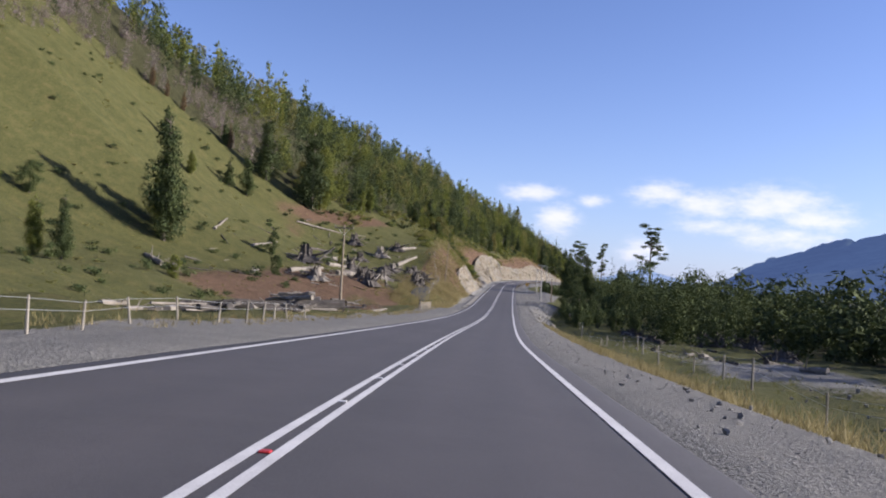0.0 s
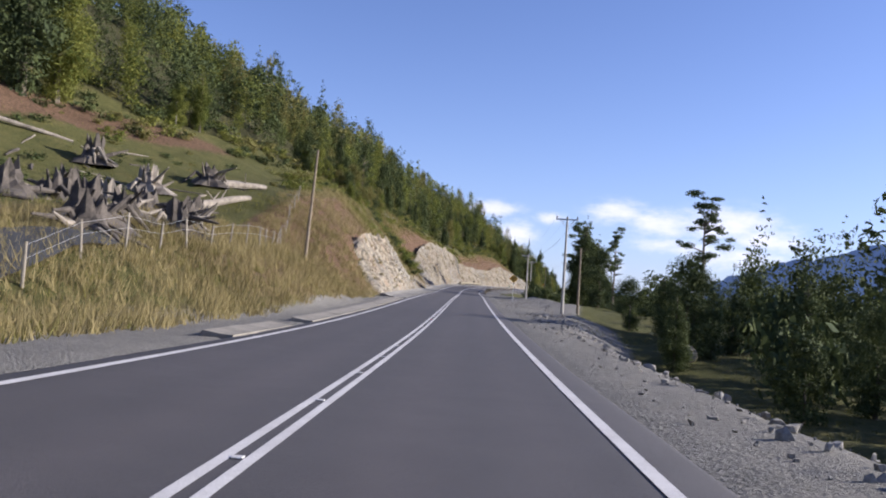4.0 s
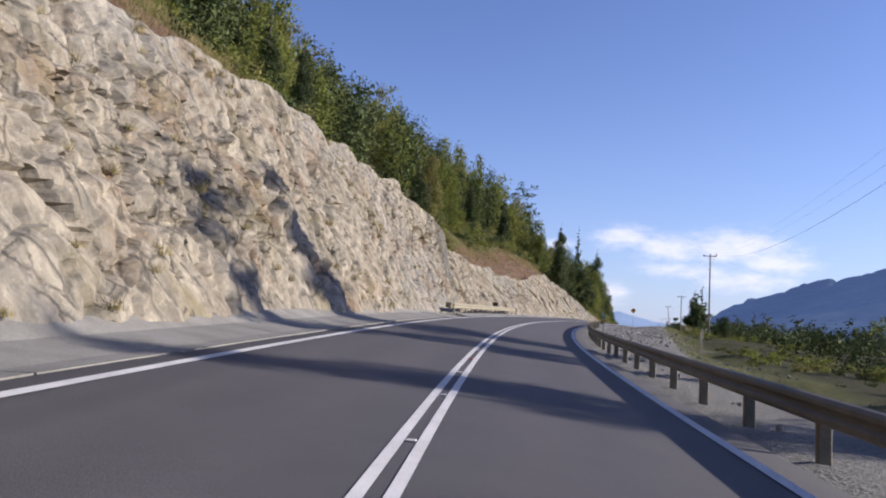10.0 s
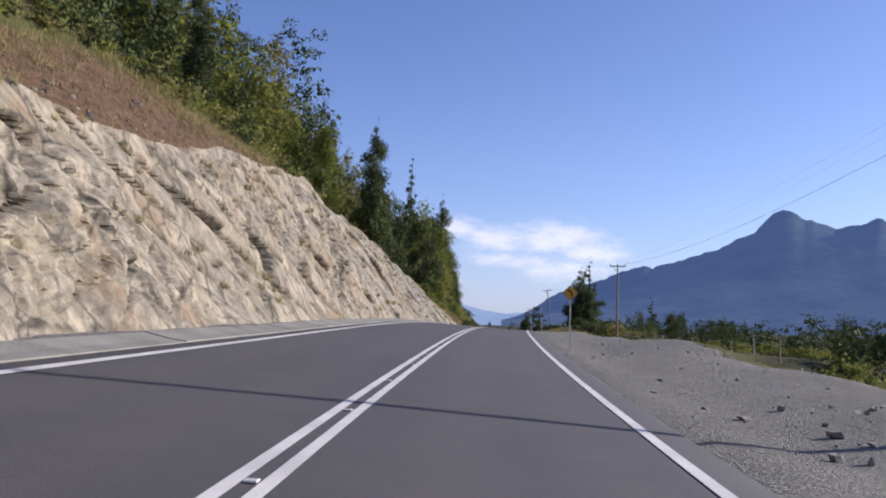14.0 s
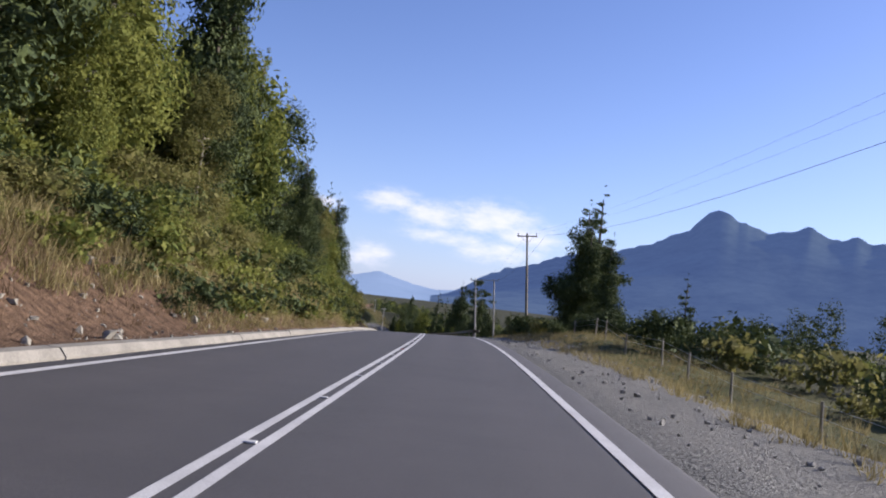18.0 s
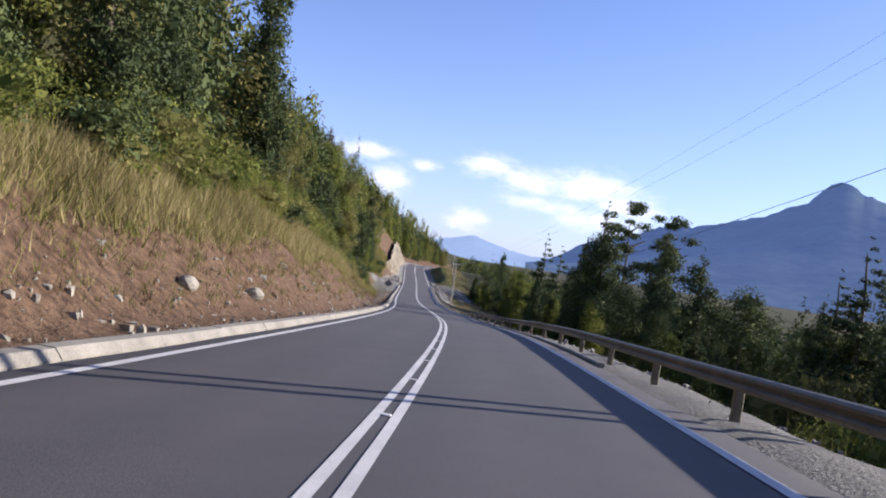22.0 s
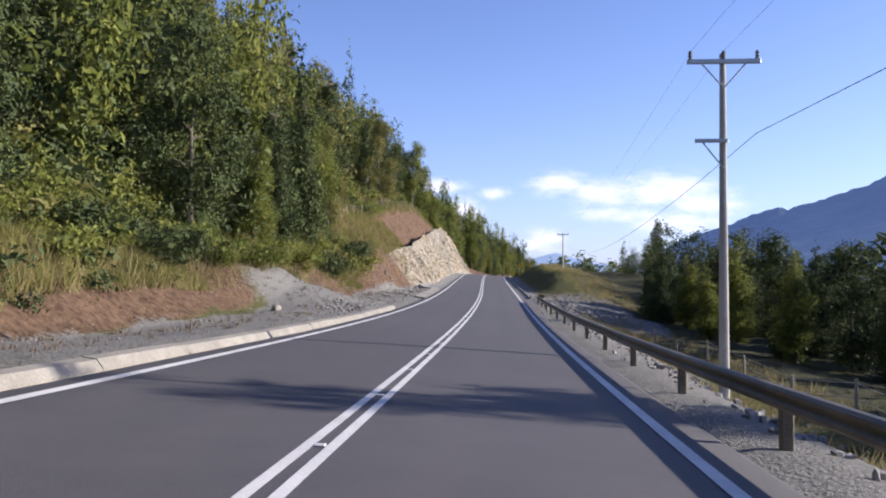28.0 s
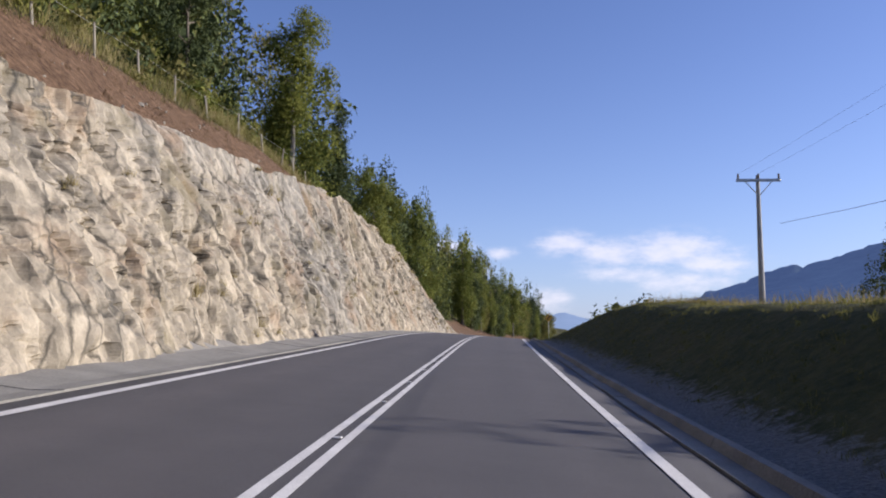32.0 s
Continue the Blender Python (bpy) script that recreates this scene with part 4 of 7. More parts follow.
    p[..., 2] += 0.05 * (c2 - 0.5)
    return p


FACES = {1: (176, 263, 101, 1.06), 2: (257, 500, 131, 1.05), 3: (802, 955, 171, 1.05)}


def rock_face(k, label):
    u0, u1, seed, grow = FACES[k]
    fu = np.arange(u0, u1, 0.16)
    fv = np.linspace(-0.02, 1.0, 96)
    FU, FV = np.meshgrid(fu, fv, indexing="ij")
    name = "rock_face_%d" % k
    p = face_at(FU, FV, *FACES[k])
    # broken edges are rounded by weather, then chipped again
    for axis in (0, 1):
        q = np.moveaxis(p, axis, 0)
        q[1:-1] = 0.05 * q[:-2] + 0.90 * q[1:-1] + 0.05 * q[2:]
    rx, ry = right_of(FU)
    chip = 0.05 * fbm(FU / 0.45, FV * 14, seed + 40, 2)
    p[..., 0] += rx * chip
    p[..., 1] += ry * chip
    me = mesh_of(name, p.reshape(-1, 3), grid_faces(len(fu), len(fv)), ROCK if k == 2 else ROCK_CREAM)
    me.polygons.foreach_set("use_smooth", np.zeros(len(me.polygons), bool))
    damp = np.zeros((*FU.shape, 4), np.float32)
    damp[..., 3] = 1
    if k == 2:
        damp[..., 0] = np.clip(1.15 * np.exp(-((FU - 346.6 + 0.5 * fbm(FU / 2, FV * 4, 88, 3)) / 2.5) ** 4), 0, 0.94)
    me.color_attributes.new("zone", "FLOAT_COLOR", "POINT").data.foreach_set("color", damp.ravel())
    return tagged(new(name, me), label, "rock face", kind="structure")


rock_face(1, "pale blasted granite face of a road cutting")
rock_face(2, "tall pale granite cutting with cracks and rust")
rock_face(3, "cream-coloured granite cutting under red soil")


# ---- mountains beyond the valley: bearing and height in degrees as seen from the road's middle ----
def mountain(name, ridge, dist, material, label, seed, wave):
    r = np.array(ridge)
    a = np.linspace(r[0, 0], r[-1, 0], 260)
    e = np.interp(a, r[:, 0], r[:, 1])
    e = e + wave * fbm(a * 1.1, a * 0, seed, 5) * np.clip(e, 0.3, 3) / 3
    k = np.linspace(0, 1, 44)
    A, K = np.meshgrid(np.radians(a), k, indexing="ij")
    soft_e = np.convolve(np.pad(e, 20, mode="edge"), np.ones(41) / 41, "valid")
    Hh = dist * (np.tan(np.radians(soft_e))[:, None] + (np.tan(np.radians(e)) - np.tan(np.radians(soft_e)))[:, None] * K ** 4)
    spur = fbm(A * 20 + 2.5 * K, A * 9 - K * 5.0, seed + 3, 5)
    R = dist * (1 - 0.35 * (1 - K)) + 24 * spur * np.sin(math.pi * K)
    Z = -20 + (Hh + 20) * K ** 0.9 * (R / dist) + 9 * spur * np.sin(math.pi * K)
    v = np.stack([75 + np.sin(A) * R, 450 + np.cos(A) * R, Z], -1)
    return tagged(new(name, mesh_of(name, v.reshape(-1, 3), grid_faces(260, 44), material, True)), label, "mountain", kind="structure")


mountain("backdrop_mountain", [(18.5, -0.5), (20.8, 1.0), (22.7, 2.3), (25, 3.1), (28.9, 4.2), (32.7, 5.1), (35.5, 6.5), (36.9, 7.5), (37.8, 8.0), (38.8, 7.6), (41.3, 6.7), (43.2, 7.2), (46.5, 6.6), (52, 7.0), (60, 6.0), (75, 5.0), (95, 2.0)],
         4300, HILLS_NEAR, "dark wooded mountain in painted blue haze with a knob-shaped peak", 51, 0.5)
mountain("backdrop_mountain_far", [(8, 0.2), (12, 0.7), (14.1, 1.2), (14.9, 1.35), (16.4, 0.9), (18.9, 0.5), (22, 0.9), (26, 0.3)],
         4480, HILLS_FAR, "mountain far down the valley in painted pale blue haze", 61, 0.25)


# ---- trees ----
def crown(rng, kind, height, cards, size, hearts=99):
    """Leaf clumps of one tree: quads in the shape of its kind, as verts and faces, with its foot at the origin."""
    lobes = []
    if kind == "column":
        for k in range(17):
            f = k / 16
            z = height * (0.07 + 0.89 * f)
            w = height * 0.150 * (1 - f ** 2.0) ** 0.75 * (0.62 + 0.38 * min(1, f * 4)) * rng.uniform(0.70, 1.22) + 0.20
            for _ in range(2 if f > 0.7 else 3):
                a = rng.uniform(0, 6.28)
                o = w * rng.uniform(0.15, 0.95)
                lobes.append((o * math.cos(a), o * math.sin(a), z + rng.uniform(-0.03, 0.03) * height, w * rng.uniform(0.40, 0.70), rng.uniform(0.75, 1.15)))
    elif kind == "cone":
        for k in range(20):
            f = k / 19
            z = height * (0.06 + 0.91 * f)
            w = height * 0.17 * (1 - f) ** 0.8 * rng.uniform(0.75, 1.2) + 0.18
            for _ in range(4 if f < 0.6 else 2):
                a = rng.uniform(0, 6.28)
                o = w * rng.uniform(0.2, 0.95)
                lobes.append((o * math.cos(a), o * math.sin(a), z, w * rng.uniform(0.35, 0.6), 0.5))
    elif kind == "layered":
        for k in range(6):
            f = k / 5
            z = height * (0.55 + 0.43 * f)
            w = height * (0.22 - 0.08 * f)
            for _ in range(5):
                a = rng.uniform(0, 6.28)
                o = w * rng.uniform(0.15, 1.0)
                lobes.append((o * math.cos(a), o * math.sin(a), z + rng.uniform(-0.6, 0.6) + 0.12 * o, height * rng.uniform(0.03, 0.065), 0.40))
    elif kind == "bush":
        for k in range(9):
            a, o = rng.uniform(0, 6.28), height * rng.uniform(0, 0.55)
            lobes.append((o * math.cos(a), o * math.sin(a), height * rng.uniform(0.25, 0.7), height * rng.uniform(0.22, 0.38), 0.8))
    else:
        for k in range(26):
            f = (k + rng.uniform(0, 1)) / 26
            a = rng.uniform(0, 6.28)
            z = height * (0.08 + 0.84 * f)
            w = height * 0.25 * math.sin(math.pi * (0.20 + 0.70 * f)) ** 0.8
            o = w * rng.uniform(0.15, 1.05)
            lobes.append((o * math.cos(a), o * math.sin(a), z, height * rng.uniform(0.065, 0.125), rng.uniform(0.7, 1.05)))
    L = np.array(lobes)
    weight = L[:, 3] ** 2
    pick = rng.choices(range(len(L)), weights=weight.tolist(), k=cards)
    g = np.random.RandomState(rng.randrange(1 << 30))
    n = g.normal(size=(cards, 3))
    n /= np.linalg.norm(n, axis=1, keepdims=True)
    P = L[pick]
    rad = P[:, 3] * g.uniform(0.70, 1.28, cards)
    c = P[:, :3] + n * rad[:, None] * np.stack([np.ones(cards), np.ones(cards), P[:, 4]], 1)
    nn = n + g.normal(scale=0.55, size=(cards, 3)) + (0, 0, 0.25)
    nn /= np.linalg.norm(nn, axis=1, keepdims=True)
    t = np.cross(nn, g.normal(size=(cards, 3)))
    t /= np.linalg.norm(t, axis=1, keepdims=True)
    b = np.cross(nn, t)
    s = size * g.uniform(0.6, 1.35, (cards, 1))
    t, b = t * s, b * s * g.uniform(0.28, 0.6, (cards, 1))
    droop = nn * s * 0.25
    v = np.stack([c - t, c - b * 0.9 + droop, c + t, c + b + droop], 1).reshape(-1, 3)
    f = np.arange(cards * 4).reshape(-1, 4)
    # inner leaves behind the outer clumps, larger and fewer
    inner = L[::max(1, len(L) // hearts)]
    inner = np.repeat(inner, 12 if hearts < 99 else 18, axis=0)
    k = len(inner)
    at = inner[:, :3] + g.normal(scale=0.30, size=(k, 3)) * inner[:, 3:4] * np.stack([np.ones(k), np.ones(k), inner[:, 4]], 1)
    t = g.normal(size=(k, 3))
    t /= np.linalg.norm(t, axis=1, keepdims=True)
    b = np.cross(t, g.normal(size=(k, 3)))
    b /= np.linalg.norm(b, axis=1, keepdims=True)
    reach = inner[:, 3:4] * g.uniform(0.16, 0.34, (k, 1))
    t, b = t * reach, b * reach * g.uniform(0.45, 0.9, (k, 1))
    v2 = np.stack([at - t, at - b, at + t, at + b], 1).reshape(-1, 3)
    return np.vstack([v, v2]), np.arange((cards + k) * 4).reshape(-1, 4)


def crown_mesh(name, rng, kind, height, cards, size, material):
    v, quads = crown(rng, kind, height, cards, size)
    q = np.vstack([quads[:, [0, 1, 2]], quads[:, [0, 2, 3]]])
    return mesh_of(name, v, q, material)


def trunk_mesh(name, rng, kind, height, material):
    bm = bmesh.new()
    r = height * 0.018 + 0.05
    top = height * (0.9 if kind in ("cone", "column", "layered") else 0.62)
    pts = [Vector((rng.uniform(-1, 1) * 0.012 * height * k / 4, rng.uniform(-1, 1) * 0.012 * height * k / 4, -0.6 + (top + 0.6) * k / 5)) for k in range(6)]
    for k in range(5):
        rod(bm, pts[k], pts[k + 1] + Vector((0, 0, 0.02)), r * (1.35 if k == 0 else 1 - k * 0.17), r * (1 - (k + 1) * 0.17), 7)
    for k in range(9 if kind != "cone" else 6):
        f = rng.uniform(0.35, 0.95) if kind != "layered" else rng.uniform(0.5, 1.0)
        a = rng.uniform(0, 6.28)
        z = top * f
        reach = height * (rng.uniform(0.10, 0.20) if kind == "layered" else rng.uniform(0.05, 0.10)) * (1.2 - f * 0.5)
        s = min(4, max(0, int((z + 0.6) / (top + 0.6) * 5)))
        at = pts[s].lerp(pts[s + 1], (z + 0.6) / (top + 0.6) * 5 - s)
        rod(bm, at, (at.x + reach * math.cos(a), at.y + reach * math.sin(a), z + reach * rng.uniform(0.1, 0.5)), r * 0.4, r * 0.12, 5)
    me = bpy.data.meshes.new(name)
    bm.to_mesh(me)
    bm.free()
    me.materials.append(material)
    return me


SPECIES = {}
srng = random.Random(5)
for key, kind, height, cards, size, leaf, bark in (
        ("coigue_a", "column", 12.0, 3400, 0.21, LEAF_DARK, BARK), ("coigue_b", "column", 12.0, 3400, 0.21, LEAF_GREEN, BARK),
        ("round_a", "round", 10.0, 3400, 0.19, LEAF_DARK, BARK), ("round_b", "round", 10.0, 3400, 0.19, LEAF_GREEN, BARK_PALE),
        ("round_c", "round", 10.0, 3400, 0.19, LEAF_OLIVE, BARK_PALE), ("cone_a", "cone", 14.0, 3000, 0.25, LEAF_DARK, BARK),
        ("layered_a", "layered", 14.0, 3600, 0.13, LEAF_DARK, BARK), ("layered_b", "layered", 14.0, 3200, 0.13, LEAF_DARK, BARK),
        ("coigue_big", "column", 20.0, 20000, 0.17, LEAF_DARK, BARK), ("cone_big", "cone", 24.0, 20000, 0.17, LEAF_DARK, BARK),
        ("red_a", "column", 12.0, 3200, 0.20, LEAF_BROWN, BARK), ("bush_a", "bush", 2.2, 2200, 0.062, LEAF_GREEN, BARK),
        ("bush_b", "bush", 2.2, 2200, 0.062, LEAF_OLIVE, BARK), ("bush_c", "bush", 2.2, 2200, 0.062, LEAF_DARK, BARK)):
    SPECIES[key] = (height, crown_mesh("crown", srng, kind, height, cards, size, leaf), trunk_mesh("trunk", srng, kind, height, bark))
FINE = {}
for key, kind, height, cards, size, leaf, bark in (
        ("coigue_a", "column", 12.0, 13000, 0.105, LEAF_DARK, BARK), ("coigue_b", "column", 12.0, 13000, 0.105, LEAF_GREEN, BARK),
        ("round_a", "round", 10.0, 12000, 0.095, LEAF_DARK, BARK), ("round_b", "round", 10.0, 12000, 0.095, LEAF_GREEN, BARK_PALE),
        ("round_c", "round", 10.0, 12000, 0.095, LEAF_OLIVE, BARK_PALE), ("cone_a", "cone", 14.0, 9000, 0.14, LEAF_DARK, BARK), ("red_a", "column", 12.0, 9000, 0.10, LEAF_BROWN, BARK)):
    FINE[key] = (height, crown_mesh("crown", srng, kind, height, cards, size, leaf), trunk_mesh("trunk", srng, kind, height, bark))

TREE_WORDS = {"coigue_big": ("tree", "large dark evergreen tree with a dense columnar crown"), "cone_big": ("conifer", "very tall dark conifer beside the road"),
              "coigue_a": ("tree", "dark evergreen tree with a dense columnar crown"), "coigue_b": ("tree", "green columnar forest tree on the slope"),
              "round_a": ("tree", "dark broad-crowned evergreen tree"), "round_b": ("tree", "bright green leafy tree with a pale trunk"),
              "round_c": ("tree", "olive-green leafy tree with a pale trunk"), "cone_a": ("conifer", "tall dark pointed conifer"),
              "layered_a": ("tree", "tall tree with flat layered foliage and bare limbs"), "layered_b": ("tree", "tall thin-crowned tree with flat layers of foliage"),
              "red_a": ("tree", "reddish-brown drying tree on the ridge"), "bush_a": ("bush", "green leafy bush on the verge"),
              "bush_b": ("bush", "olive-green leafy bush on the verge"), "bush_c": ("bush", "dark green evergreen bush")}


def tree(species, u, d, height, turn=None, wide=1.0, group="", sink=0.15):
    h0, crown_me, trunk_me = FINE[species] if species in FINE and height > 4 else SPECIES[species]
    name, words = TREE_WORDS[species]
    k = height / h0
    at = on_land(u, d, -sink)
    ob = new(name)
    tagged(ob, words, "bush" if name == "bush" else "tree", group)
    ob.matrix_basis = Matrix.LocRotScale(at, Euler((0, 0, radians(turn if turn is not None else (u * 37 + d * 91) % 360))), (k * wide, k * wide, k))
    for nm, me in (("trunk", trunk_me), ("crown", crown_me)):
        p = new(nm, me)
        p.parent = ob
    return ob


def joined_forest(name, spots, kinds, label, category="forest", slim=1.0):
    """Many far trees as one mesh. spots: u, d, height, kind."""
    groups = {}
    g = np.random.RandomState(17)
    for k, (kind, height, cards, size, leaf) in enumerate(kinds):
        groups[k] = crown(random.Random(40 + k), kind, height, cards, size, 9)
    leaves = {}
    for k, kd in enumerate(kinds):
        leaves.setdefault(kd[4].name, (kd[4], [], []))
    fill = {n: 0 for n in leaves}
    spots = np.array(spots)
    at = world(spots[:, 0], spots[:, 1], land(spots[:, 0], spots[:, 1]) - 0.3)
    for i, (u, d, height, k) in enumerate(spots):
        k = int(k)
        v, quads = groups[k]
        s = height / kinds[k][1]
        a = g.uniform(0, 6.28)
        w = min(s, 1.25) * g.uniform(0.85, 1.25) * (1.0 if kinds[k][0] == "bush" else slim)
        rot = np.array([[math.cos(a) * w, -math.sin(a) * w, 0], [math.sin(a) * w, math.cos(a) * w, 0], [0, 0, s]])
        key = kinds[k][4].name
        leaves[key][1].append(v @ rot.T + at[i])
        leaves[key][2].append(np.vstack([quads[:, [0, 1, 2]], quads[:, [0, 2, 3]]]) + fill[key])
        fill[key] += len(v)
    for key, (m, vs, fs) in leaves.items():
        if vs:
            tagged(new(name, mesh_of(name, np.vstack(vs), np.vstack(fs), m)), label, category, kind="stuff")

# ---- the forest on the hillside ----
frng = np.random.RandomState(3)


def meadow_edge(u):
    """How far up from the road the open meadow or shrub slope reaches before the wood begins."""
    return np.interp(u, [-120, 100, 132, 150, 165, 180, 190, 215, 240, 300, 420, 470, 490, 600, 700, 740, 790, 830, 900, 960, 1100], [112, 108, 94, 93, 92, 84, 66, 38, 28, 21, 21, 17, 11, 12, 18, 18, 13, 16, 15, 13, 12])


def kinds_of(cards, size, leaves, leaf):
    """The same dozen kinds at a given fineness: trees, then bushes."""
    c, z, b, w = cards, size, leaves, leaf
    return [("column", 12.0, c, z, LEAF_DARK), ("column", 12.0, c, z, LEAF_GREEN), ("round", 10.0, c, z * 0.92, LEAF_DARK),
            ("round", 10.0, c, z * 0.92, LEAF_GREEN), ("round", 10.0, c, z * 0.92, LEAF_OLIVE), ("cone", 13.0, c, z * 0.92, LEAF_DARK),
            ("column", 12.0, int(c * 0.6), z * 0.7, TWIG_GREY), ("layered", 15.0, c, z * 0.9, LEAF_DARK),
            ("bush", 2.2, b, w, LEAF_GREEN), ("bush", 2.2, b, w, LEAF_OLIVE), ("bush", 2.2, b, w, LEAF_DARK), ("bush", 2.2, b, w, LEAF_BROWN)]


FINE_KINDS, FAR_KINDS, SHRUB_KINDS = kinds_of(620, 0.25, 90, 0.20), kinds_of(80, 0.66, 40, 0.26), kinds_of(10, 0.5, 120, 0.13)
spots, far_spots, near_left = [], [], []
n = 10500
fu, fe = frng.uniform(-40, 1180, n), frng.uniform(0, 1, n) ** 1.25 * 150
for u, x, q, hh in zip(fu, fe, frng.uniform(0, 1, n), frng.uniform(0, 1, n)):
    e = meadow_edge(u) + x
    if e > 185 or (u < 0 and x > 40):
        continue
    dense = 0.50 if x < 55 else 0.30
    if 535 < u < 820 and x < 45:
        dense = 0.72
    if 60 < u < 215:
        dense = 0.95
    if q > dense:
        continue
    clump = float(fbm(np.array(u / 30), np.array(e / 30), 81, 2))
    height = 7.5 + 6.5 * hh + 5 * clump
    if x < 42:
        height *= float(np.interp(u, [150, 190, 250, 275, 315, 345, 500, 540, 560, 690, 735, 830, 845, 862, 890, 1000], [0.74, 0.74, 0.78, 0.90, 1.05, 1.0, 0.95, 0.82, 0.85, 0.95, 1.2, 1.1, 1.0, 1.0, 1.15, 1.35]))
    height *= 1.0 + 0.55 * max(0.0, (hh * 7.3) % 1 - 0.72) / 0.28
    kk = int((q / dense * 997) % 100)
    if u > 480:
        kind = 0 if kk < 24 else 1 if kk < 42 else 2 if kk < 62 else 3 if kk < 80 else 4 if kk < 91 else 5
    else:
        kind = 0 if kk < 24 else 1 if kk < 40 else 2 if kk < 58 else 3 if kk < 74 else 4 if kk < 84 else 5 if kk < 95 else 7
    if u < 215 and e > 60 and clump > -0.30 and x < 40:
        kind, height = (6, height * 0.75) if kk < 92 else (kind, height)
    if x < 11 and u > 180:
        near_left.append((u, -e, max(height * 0.9, 3.5), kind))
    else:
        (spots if x < 48 else far_spots).append((u, -e, max(height, 5.0), kind))
joined_forest("hillside_forest", spots, FINE_KINDS, "dense evergreen forest covering the steep hillside", slim=0.86)
joined_forest("ridge_forest", far_spots, FAR_KINDS, "dark evergreen forest high on the ridge", slim=0.74)
NEAR_OF = {0: "coigue_a", 1: "coigue_b", 2: "round_a", 3: "round_b", 4: "round_c", 5: "cone_a", 6: "red_a", 7: "layered_a"}
near_left.sort(key=lambda t: -t[1] - float(meadow_edge(t[0])))
keep_near = near_left[:100]
for u, d, hh, kind in keep_near:
    tree(NEAR_OF[kind], u, d, hh, wide=0.85, group="trees at the forest edge")
rest = near_left[100:]
if rest:
    joined_forest("forest_edge", rest, FINE_KINDS, "evergreen trees filling the forest edge", slim=0.85)

# leafy trees along the crest of the broken slope
crest = random.Random(8)
for k in range(26):
    u = 246 + 46 * (k + crest.random()) / 26
    tree(("round_b", "coigue_b", "round_a", "round_c")[k % 4], u, -(19.5 + 7 * crest.random()), crest.uniform(3.6, 6.5), wide=1.05, group="trees at the forest edge")

# single trees that stand out on the left
for sp, u, d, hh, wide in (("cone_a", 520, -17.5, 22, 0.5), ("coigue_a", 527, -12.5, 20, 0.75), ("coigue_a", 533, -14, 17, 0.8), ("red_a", 880, -38, 17, 0.8), ("layered_a", 609, -62, 22, 0.7), ("layered_b", 594, -60, 19, 0.7), ("coigue_a", 915, -16, 14, 0.6), ("coigue_a", 508, -13, 15, 1.0), ("round_b", 514, -12.5, 14, 1.0), ("coigue_b", 540, -13, 13, 1.0), ("round_a", 548, -13, 12, 1.0),
                           ("coigue_a", 122, -52, 22, 0.85), ("coigue_b", 126, -54, 12, 1.0), ("coigue_a", 190, -58, 17, 1.0), ("coigue_a", 193, -47, 22, 1.0), ("coigue_b", 198, -46, 19, 1.0), ("coigue_a", 75, -41, 7, 0.9), ("coigue_b", 75, -44, 6.5, 0.9), ("round_a", 206, -84, 6, 1.0), ("round_a", 120, -33, 3.5, 1.0), ("coigue_a", 174, -57, 10, 0.9), ("cone_a", 171, -60, 8, 1.0), ("round_a", 110, -67, 5, 1.2), ("round_b", 104, -69, 4, 1.2), ("round_a", 137.6, -39, 4.5, 0.9), ("coigue_b", 155, -62, 6, 0.9), ("coigue_a", 160, -70, 8, 0.9), ("round_b", 90, -36, 3.0, 1.0), ("round_b", 152, -30, 4.5, 0.7)):
    tree(sp, u, d, hh, wide=wide)

# ---- trees beyond the right verge ----
right_spots = []


def belt(u0, u1, d0, d1, count, h0, h1, kinds, seed):
    g = np.random.RandomState(seed)
    for _ in range(count):
        right_spots.append((g.uniform(u0, u1), d0 + (d1 - d0) * g.uniform(0, 1) ** 1.3, g.uniform(h0, h1), kinds[g.randint(len(kinds))]))


near_right = []


def near_belt(u0, u1, d0, d1, count, h0, h1, kinds, seed):
    g = np.random.RandomState(seed)
    for k in range(count):
        near_right.append((kinds[g.randint(len(kinds))], u0 + (u1 - u0) * (k + g.uniform(0, 1)) / count, g.uniform(d0, d1), g.uniform(h0, h1)))


# mostly dark-leaved kinds: the colour itself carries the shaded side of backlit trees
DARKS, MIXED = ("coigue_a", "round_a", "round_a", "cone_a"), ("coigue_a", "round_a", "round_a", "cone_a", "coigue_a", "coigue_b")
near_belt(50, 112, 46, 70, 30, 9, 15, DARKS, 1)
near_belt(112, 178, 24, 44, 40, 8, 13, ("coigue_a", "coigue_a", "cone_a", "round_a"), 2)
near_belt(126, 176, 13, 24, 34, 3.0, 6.5, ("bush_c", "round_a", "coigue_a", "round_a"), 3)
near_belt(185, 238, 27, 38, 14, 6, 9, DARKS, 4)
near_belt(235, 300, 22, 40, 12, 5, 9, DARKS, 5)
near_belt(256, 288, 13.5, 20, 18, 2.6, 5.0, ("round_a", "bush_c", "bush_c"), 41)
near_belt(300, 500, 20, 48, 60, 1.6, 4.5, ("round_a", "round_a", "bush_c"), 6)
near_belt(540, 584, 9.4, 12.8, 30, 1.2, 2.6, ("bush_b", "bush_c", "bush_c", "bush_c"), 17)
near_belt(430, 525, 24, 42, 30, 2.2, 4.5, ("round_a", "round_a", "coigue_a"), 15)
near_belt(488, 585, 11, 22, 60, 1.4, 3.2, ("bush_c", "bush_c", "bush_c", "bush_b"), 7)
near_belt(500, 560, 23, 40, 34, 2.5, 5.5, ("round_a", "round_a", "coigue_a"), 37)
